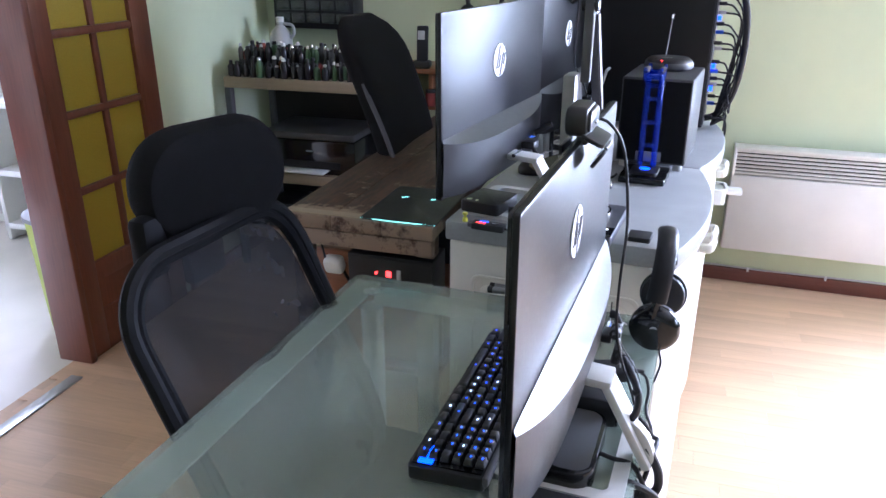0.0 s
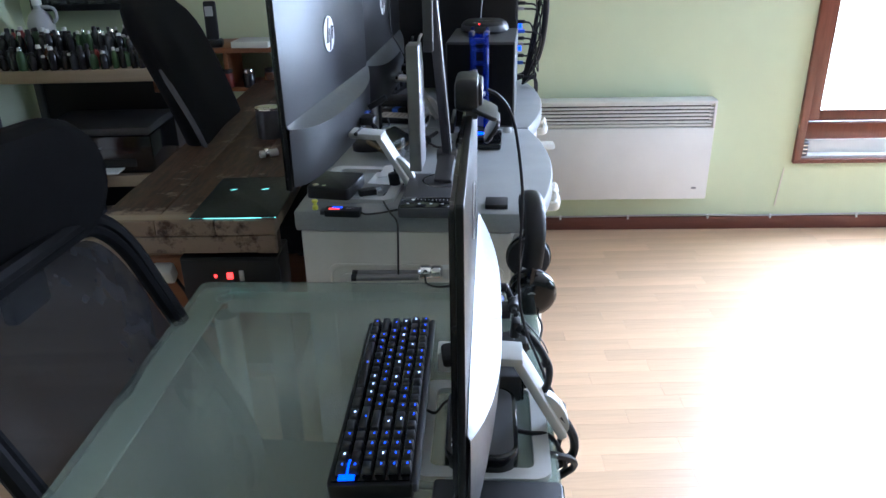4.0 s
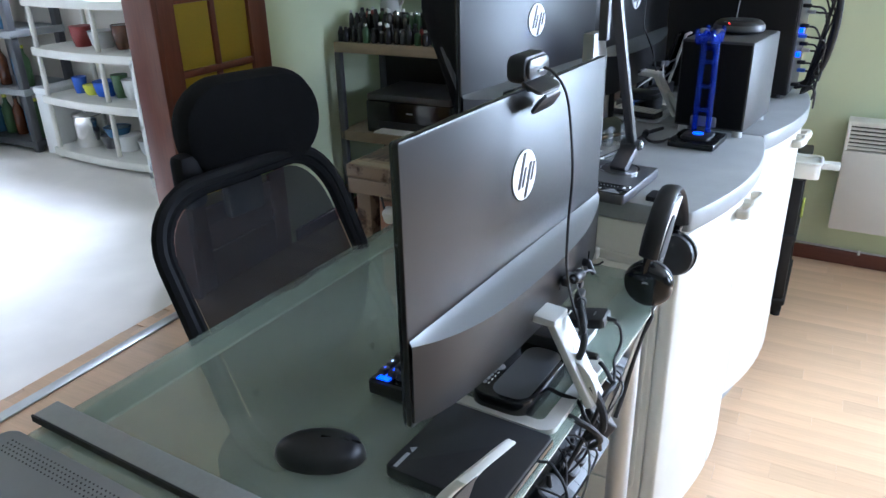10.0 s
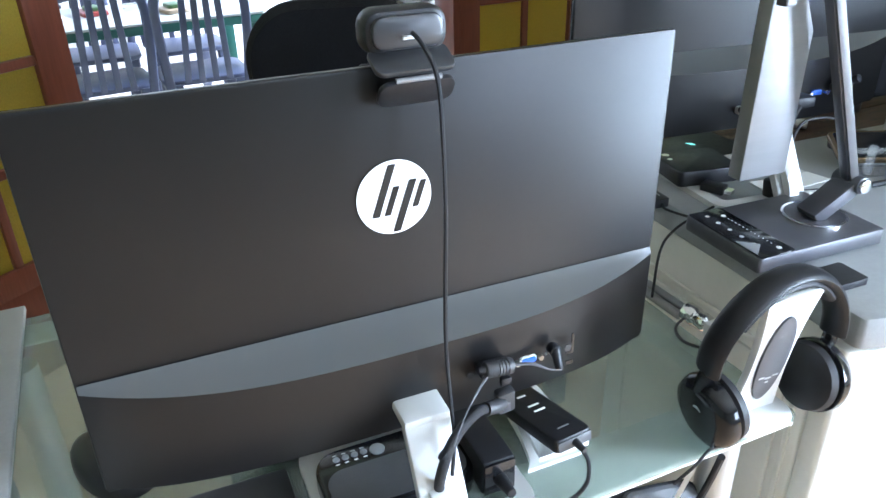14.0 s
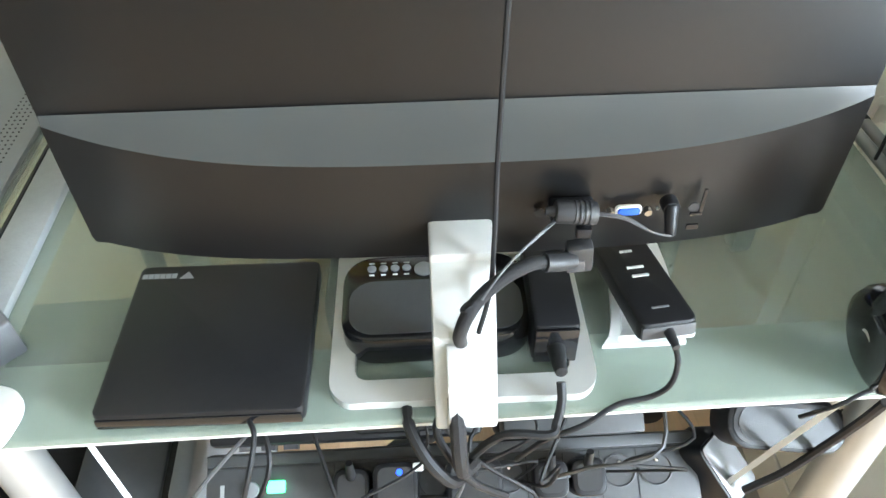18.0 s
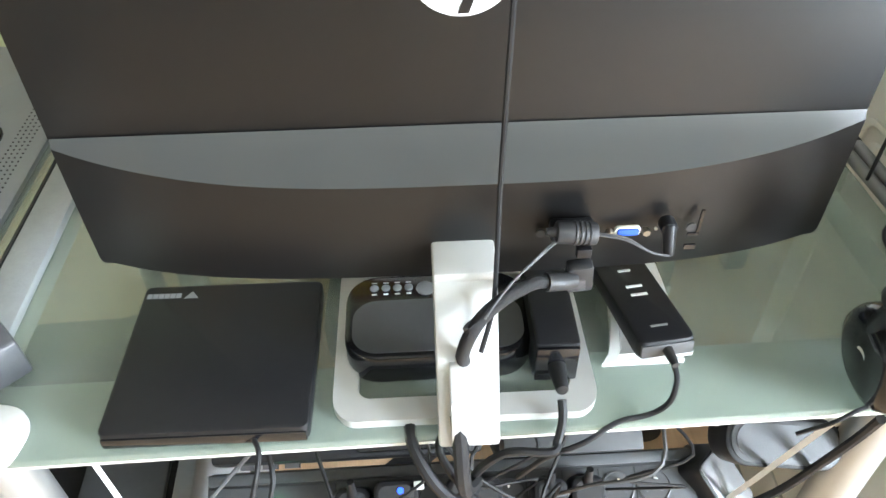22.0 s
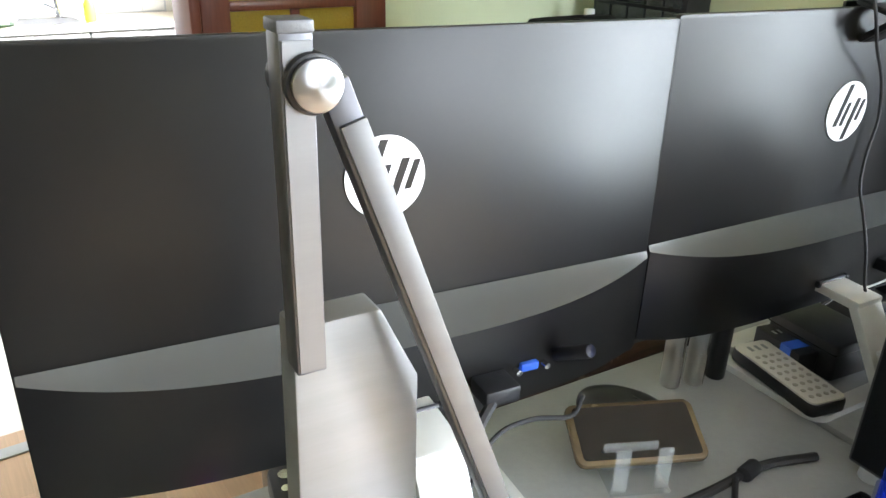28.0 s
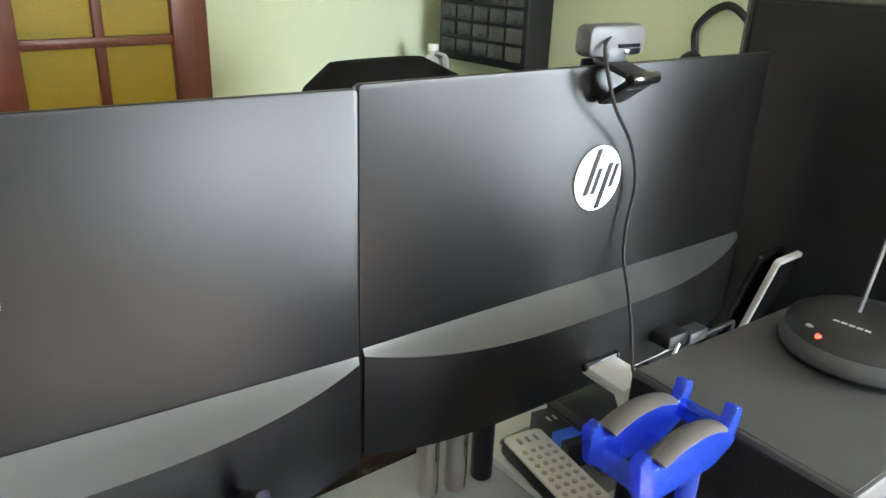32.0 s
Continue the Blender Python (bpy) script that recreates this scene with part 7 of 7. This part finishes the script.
part("lever", tube([(-0.16, 0.10, 0.055), (-0.12, 0.02, 0.10)], 0.008, 8, 1), CHROME, sink)
sb = thing("soap_bottle", -4.70, 2.03, KZ + 0.0002, 0, "yellow washing-up liquid bottle", "bottle")
part("body", lathe([(0.030, 0), (0.034, 0.004), (0.034, 0.10), (0.012, 0.14), (0.012, 0.15)], 18), YELLOW, sb)
part("cap", cyl(0.011, 0.03, (0, 0, 0.15), r2=0.007, seg=14), BLACK, sb)
hob = thing("hob", -4.70, 1.17, KZ + 0.0002, 0, "black glass hob on the worktop", "hob")
part("plate", prism(rrect(0.42, 0.34, 0.02, 4), 0.035, 0, bev=0.004), GLOSS, hob)
for sy in (-0.08, 0.08):
    part("ring", moved(lathe([(0.06, 0), (0.062, 0.002), (0.055, 0.002), (0.055, 0.0)], 28), Matrix.Translation((0.03, sy, 0.035))), GUN, hob)
pot = thing("coffee_pot", -4.68, 1.18, KZ + 0.0375, 0, "steel coffee pot on the hob", "pot")
part("body", lathe([(0.055, 0), (0.058, 0.01), (0.050, 0.10), (0.045, 0.13)], 22), CHROME, pot)
part("lid", lathe([(0.046, 0.13), (0.040, 0.145), (0.008, 0.155), (0.010, 0.168), (0.002, 0.172)], 22), BLACK, pot)
mw = thing("microwave", -4.72, 0.62, KZ + 0.0002, 0, "white microwave oven with a dark window", "microwave")
part("case", box(0.36, 0.48, 0.26, (0, 0, 0), bev=0.008), CAB_WHITE, mw)
part("door_window", box(0.006, 0.30, 0.17, (0.182, 0.05, 0.045), bev=0.002), GLOSS, mw)
part("control_panel", box(0.005, 0.09, 0.22, (0.182, -0.17, 0.02)), PRINT_GREY, mw)
pl = thing("plate_stack", -4.60, 1.50, KZ + 0.0002, 0, "pale green dish on the worktop", "dish")
part("dish", lathe([(0.05, 0), (0.09, 0.012), (0.095, 0.018), (0.05, 0.006)], 24), BOTTLE[4], pl)
part("cloth", box(0.10, 0.12, 0.010, (0.0, 0, 0.016), bev=0.003), WHITE_PLASTIC, pl)
splash = tagged(part("tile_bed", box(0.006, 2.60, 0.60, (KX_WEST + 0.004, 1.35, KZ - 0.05)), PRINT_SOFT), "white wall tiles above the worktop", "tiles", kind="structure")
tl = None
for r_ in range(3):
    for c_ in range(17):
        m_ = pose(KX_WEST + 0.0095, 0.13 + c_ * 0.152, KZ - 0.04 + r_ * 0.152)
        if tl is None:
            tl = part("tile", box(0.006, 0.149, 0.149, (0, 0, 0), bev=0.0015), TILE, splash)
            tl.matrix_local = m_
        else:
            share("tile", tl.data, splash, m_)

# black plastic rack and white quarter-round rack
rk = thing("plastic_rack", -4.40, 2.99, 0, 0, "dark grey plastic rack holding bottles", "rack")
for z_ in (0.03, 0.38, 0.75, 1.05):
    part("shelf", box(0.62, 0.40, 0.045, (0, 0, z_), bev=0.005), GREY_TOP if z_ > 0.3 else GREY_DARK, rk)
for sx in (-0.28, 0.28):
    for sy in (-0.17, 0.17):
        part("post", box(0.05, 0.05, 1.10, (sx, sy, 0.0), bev=0.006), GREY_DARK, rk)
WATER = clear("water_bottle", (0.10, 0.22, 0.40), 0.1, 0.3, (0.6, 0.75, 0.9))
rng = random.Random(5)
for z_, n_ in ((0.0752, 5), (0.4252, 5), (0.7952, 4)):
    for k in range(n_):
        o_ = thing("drink_bottle", -4.62 + 0.11 * k, 2.87 + rng.uniform(-0.02, 0.06), z_, 0, ("blue water bottle on the rack", "green glass bottle on the rack", "dark bottle on the rack")[k % 3], "bottle", "bottles on the rack")
        part("body", lathe([(0.032, 0), (0.036, 0.006), (0.036, 0.17), (0.014, 0.22), (0.013, 0.25)], 16), (WATER, BOTTLE[4], BOTTLE[1])[k % 3], o_)
        part("cap", cyl(0.015, 0.018, (0, 0, 0.248), seg=12), (BLUE_PLASTIC, YELLOW, BLACK)[k % 3], o_)
bx = thing("orange_bag", -4.25, 2.91, 1.0952, 0, "orange packet on top of the rack", "packet")
part("bag", prism(rrect(0.16, 0.12, 0.03, 4), 0.09, 0, bev=0.02), BOTTLE[3], bx)
part("fold", box(0.14, 0.03, 0.02, (0, 0, 0.088), bev=0.006), YELLOW, bx)
wr = thing("corner_rack", -3.30, 3.20, 0, 0, "cream quarter-round plastic rack full of kitchen things", "rack")
arc_ = [(0.0, 0.0)] + [(-0.60 + 1.20 * k / 14, -0.42 - 0.03 * math.sin(math.pi * k / 14) * 2.0) for k in range(15)]
arc_ = [(-0.60, 0.0)] + arc_[1:] + [(0.60, 0.0)]
for z_ in (0.02, 0.36, 0.66, 0.96):
    part("shelf", prism(arc_, 0.050, z_, bev=0.005), CREAM, wr)
for sx in (-0.56, 0.0, 0.56):
    for sy in (-0.03, -0.40):
        part("post", cyl(0.016, 0.98, (sx, sy, 0.0), seg=12), CREAM, wr)
pt = thing("stock_pot", -3.70, 2.92, 0.0702, 0, "tall steel stock pot", "pot")
part("body", lathe([(0.085, 0), (0.09, 0.006), (0.09, 0.20), (0.095, 0.205), (0.088, 0.206)], 28), CHROME, pt)
part("lid", lathe([(0.094, 0.206), (0.085, 0.218), (0.012, 0.228), (0.014, 0.245), (0.004, 0.25)], 28), CHROME, pt)
for k, (x_, z_, r_, h_, mat_, lab) in enumerate(((-3.52, 0.0702, 0.07, 0.08, GUN, "dark saucepan"), (-3.36, 0.0702, 0.085, 0.10, WHITE_PLASTIC, "white bowl"), (-3.16, 0.0702, 0.08, 0.09, PRINT_SOFT, "pale basin"), (-3.45, 0.1502, 0.085, 0.06, WATER, "light blue bowl"),
                                                   (-3.72, 0.4102, 0.045, 0.10, BLUE_PLASTIC, "blue mug"), (-3.60, 0.4102, 0.06, 0.06, YELLOW, "yellow cup"), (-3.48, 0.4102, 0.075, 0.09, BLUE_PLASTIC, "blue tub"), (-3.34, 0.4102, 0.05, 0.14, BOTTLE[4], "green glass"),
                                                   (-3.22, 0.4102, 0.07, 0.12, WHITE_PLASTIC, "white pot"), (-3.60, 0.7102, 0.07, 0.12, BOTTLE[3], "red packet pot"), (-3.42, 0.7102, 0.08, 0.10, PRINT_SOFT, "pale bag pot"), (-3.24, 0.7102, 0.06, 0.14, BOTTLE[1], "brown jar"))):
    o_ = thing("kitchen_bowl", x_, 2.94, z_, 0, lab + " on the cream rack", "bowl", "things on the cream rack")
    part("bowl", lathe([(r_ * 0.7, 0), (r_ * 0.85, h_ * 0.3), (r_, h_), (r_ * 0.94, h_), (r_ * 0.6, h_ * 0.1)], 20), mat_, o_)
    part("rim", lathe([(r_ * 0.99, h_ - 0.003), (r_ * 1.03, h_), (r_ * 0.99, h_ + 0.003), (r_ * 0.95, h_)], 20), mat_, o_)
wb = thing("white_box", -3.98, 2.98, 0, 0, "white plastic storage bin between the racks", "bin")
part("tub", prism(rrect(0.16, 0.30, 0.03, 4), 0.40, 0, bev=0.006), WHITE_PLASTIC, wb)
part("lid", prism(rrect(0.17, 0.31, 0.03, 4), 0.04, 0.40, bev=0.006), WHITE_PLASTIC, wb)
gb = thing("waste_bin", -1.78, 1.93, 0, 0, "lime green waste bin with a white liner behind the door", "bin")
part("tub", lathe([(0.10, 0), (0.115, 0.01), (0.135, 0.46), (0.128, 0.46), (0.10, 0.03)], 28), YELLOW_TAG, gb)
part("rim", lathe([(0.135, 0.45), (0.142, 0.455), (0.140, 0.47), (0.132, 0.468)], 28), GREY_MID, gb)
tl_ = thing("teal_bag", -2.45, 2.55, 0.72, 0, "teal bag hanging on the rack", "bag")
part("bag", box(0.16, 0.10, 0.22, (0, 0, 0), bev=0.03), WATER, tl_)
part("strap", tube([(-0.05, 0, 0.21), (-0.03, 0, 0.32), (0.03, 0, 0.32), (0.05, 0, 0.21)], 0.008, 8, 4), WHITE_PLASTIC, tl_)
sr = thing("small_shelf", -2.55, 2.75, 0, 0, "white kitchen shelf with crockery", "shelf")
for z_ in (0.06, 0.34, 0.68):
    part("board", box(0.50, 0.34, 0.03, (0, 0, z_), bev=0.003), CAB_WHITE, sr)
for sx in (-0.235, 0.235):
    part("side", box(0.025, 0.34, 0.72, (sx, 0, 0), bev=0.003), CAB_WHITE, sr)
for k in range(6):
    o_ = thing("kitchen_bowl", -2.70 + 0.12 * (k % 3), 2.72, 0.0902 if k < 3 else 0.3702, 0, "pale crockery bowl on the white shelf", "bowl", "crockery on the white shelf")
    part("bowl", lathe([(0.03, 0), (0.045, 0.02), (0.052, 0.06), (0.048, 0.06), (0.03, 0.01)], 18), (WHITE_PLASTIC, PALE_WOOD, PRINT_SOFT)[k % 3], o_)
    part("lip", lathe([(0.051, 0.058), (0.054, 0.06), (0.051, 0.063), (0.048, 0.06)], 18), PRINT_SOFT, o_)

# dining table and resin chairs
dt = thing("dining_table", -3.30, 0.73, 0.02, 0, "dining table with a grey top and dark green edge", "table")
part("tabletop", box(0.66, 1.28, 0.012, (0, 0, 0.645), bev=0.003), TABLE_TOP, dt)
part("edge", box(0.655, 1.275, 0.040, (0, 0, 0.604), bev=0.003), GREEN_WOOD, dt, "dark green painted edge")
for sx in (-0.28, 0.28):
    for sy in (-0.58, 0.58):
        part("leg", box(0.055, 0.055, 0.624, (sx, sy, -0.02), bev=0.004), GREEN_WOOD, dt)


def resin_chair():
    """Front is +x."""
    c = thing("garden_chair", 0, 0, 0, 0, "dark blue-grey stacking resin chair with a slatted back", "chair", "chairs round the table")
    part("seat", moved(prism(rrect(0.40, 0.42, 0.08, 6), 0.026, 0, bev=0.008), Matrix.Translation((0.02, 0, 0.395))), RESIN, c)
    hoop = [(-0.20, -0.180, 0.38), (-0.235, -0.195, 0.60), (-0.255, -0.195, 0.78), (-0.268, -0.15, 0.84), (-0.272, 0, 0.855), (-0.268, 0.15, 0.84), (-0.255, 0.195, 0.78), (-0.235, 0.195, 0.60), (-0.20, 0.180, 0.38)]
    part("back_hoop", tube(hoop, 0.022, 8, 4, flat=0.6), RESIN, c)
    for k in range(4):
        y_ = -0.075 + k * 0.05
        part("slat", bar((-0.185, y_ * 1.3, 0.41), (-0.266, y_, 0.84), 0.030, 0.012, bev=0.003), RESIN, c)
    for sx, sy, fx, fy in ((-0.17, -0.15, -0.31, -0.14), (-0.17, 0.15, -0.31, 0.14), (0.17, -0.16, 0.22, -0.17), (0.17, 0.16, 0.22, 0.17)):
        part("leg", bar((fx, fy, 0.0), (sx, sy, 0.40), 0.050, 0.038, bev=0.006), RESIN, c)
    for sy in (-0.185, 0.185):
        part("apron", bar((-0.17, sy, 0.375), (0.18, sy, 0.375), 0.020, 0.05, bev=0.004), RESIN, c)
    return c


first = resin_chair()
first.matrix_world = pose(-3.41, 1.09, -0.05, 0, 0, 178)
for x_, y_, a_ in ((-3.44, 0.64, 183), (-4.12, 1.14, 2), (-4.14, 0.68, -4)):
    copy_thing(first, pose(x_, y_, -0.05, 0, 0, a_))
for x_, y_, mat_, lab in ((-3.20, 0.98, PALE_WOOD, "wooden tray on the dining table"), (-3.35, 0.62, BOTTLE[3], "red packet on the dining table"), (-3.30, 0.42, WHITE_PLASTIC, "white dish on the dining table")):
    o_ = thing("table_dish", x_ - 0.02, y_, 0.6772, 10, lab, "dish", "things on the table")
    part("tray", prism(rrect(0.17, 0.12, 0.02, 4), 0.02, 0, bev=0.004), mat_, o_)
    part("content", prism(rrect(0.10, 0.07, 0.02, 4), 0.02, 0.0198, bev=0.006), (WHITE_PLASTIC, BOTTLE[4], PRINT_SOFT)[int(x_ * 100) % 3], o_)
fl = thing("flower_bunch", -3.44, 0.30, 0.6772, 0, "vase with a bunch of dried flowers on the table", "flowers")
part("vase", lathe([(0.035, 0), (0.05, 0.03), (0.05, 0.10), (0.03, 0.14), (0.035, 0.15)], 18), BOTTLE[2], fl)
rng = random.Random(77)
bmf = bmesh.new()
for k in range(90):
    a, h_, r_ = rng.uniform(0, 6.28), rng.uniform(0.18, 0.36), rng.uniform(0.02, 0.13)
    b2 = bmesh.ops.create_icosphere(bmf, subdivisions=1, radius=rng.uniform(0.006, 0.013))
    bmesh.ops.translate(bmf, vec=(r_ * math.cos(a), r_ * math.sin(a), h_), verts=b2["verts"])
part("blossoms", bmf, material("dried_flowers", (0.30, 0.12, 0.14), 0.8, scale=60, amount=0.4, island=0.5), fl)
for k in range(10):
    a = 0.63 * k
    part("stem", bar((0.01 * math.cos(a), 0.01 * math.sin(a), 0.10), (0.08 * math.cos(a), 0.08 * math.sin(a), 0.28), 0.003, 0.003), GREEN_WOOD, fl)
OFFSET = Vector((0, 0, 0))


# ---- floor strips ----
strip_bm = box(0.3998, 0.0659, 0.004, (0, 0, 0), bev=0.0003, seg=1)
strip_me = None
rng = random.Random(3)
verts, faces = [], []
n_single = 0
y = Y_SOUTH
row = 0
while y < Y_NORTH + 0.12:
    x = X_WEST - rng.uniform(0.0, 0.4)
    while x < X_EAST:
        cx, cy = x + 0.2, y + 0.033
        near = 0.10 < cx < 2.15 and 1.25 < cy < Y_NORTH - 0.02
        if near and n_single < 300:
            m_ = Matrix.Translation((cx, cy, FLOOR - 0.004))
            if strip_me is None:
                ob = part("plank", strip_bm, LAMINATE, floor_ob)
                strip_me = ob.data
                ob.matrix_local = m_
            else:
                share("plank", strip_me, floor_ob, m_)
            n_single += 1
        else:
            a, b = max(x + 0.0003, X_WEST - 0.055), min(x + 0.3997, X_EAST)
            if b - a > 0.01:
                k = len(verts)
                for dz in (FLOOR - 0.004, FLOOR):
                    verts += [(a, y + 0.0001, dz), (b, y + 0.0001, dz), (b, y + 0.0659, dz), (a, y + 0.0659, dz)]
                faces += [(k + 4, k + 5, k + 6, k + 7), (k, k + 1, k + 5, k + 4), (k + 1, k + 2, k + 6, k + 5), (k + 2, k + 3, k + 7, k + 6), (k + 3, k, k + 4, k + 7)]
        x += 0.4
    y += 0.066
    row += 1
me = bpy.data.meshes.new("planks")
me.from_pydata(verts, [], faces)
me.materials.append(LAMINATE_REST)
rest = new("planks", me)
rest.parent = floor_ob
tagged(rest, kind="stuff")
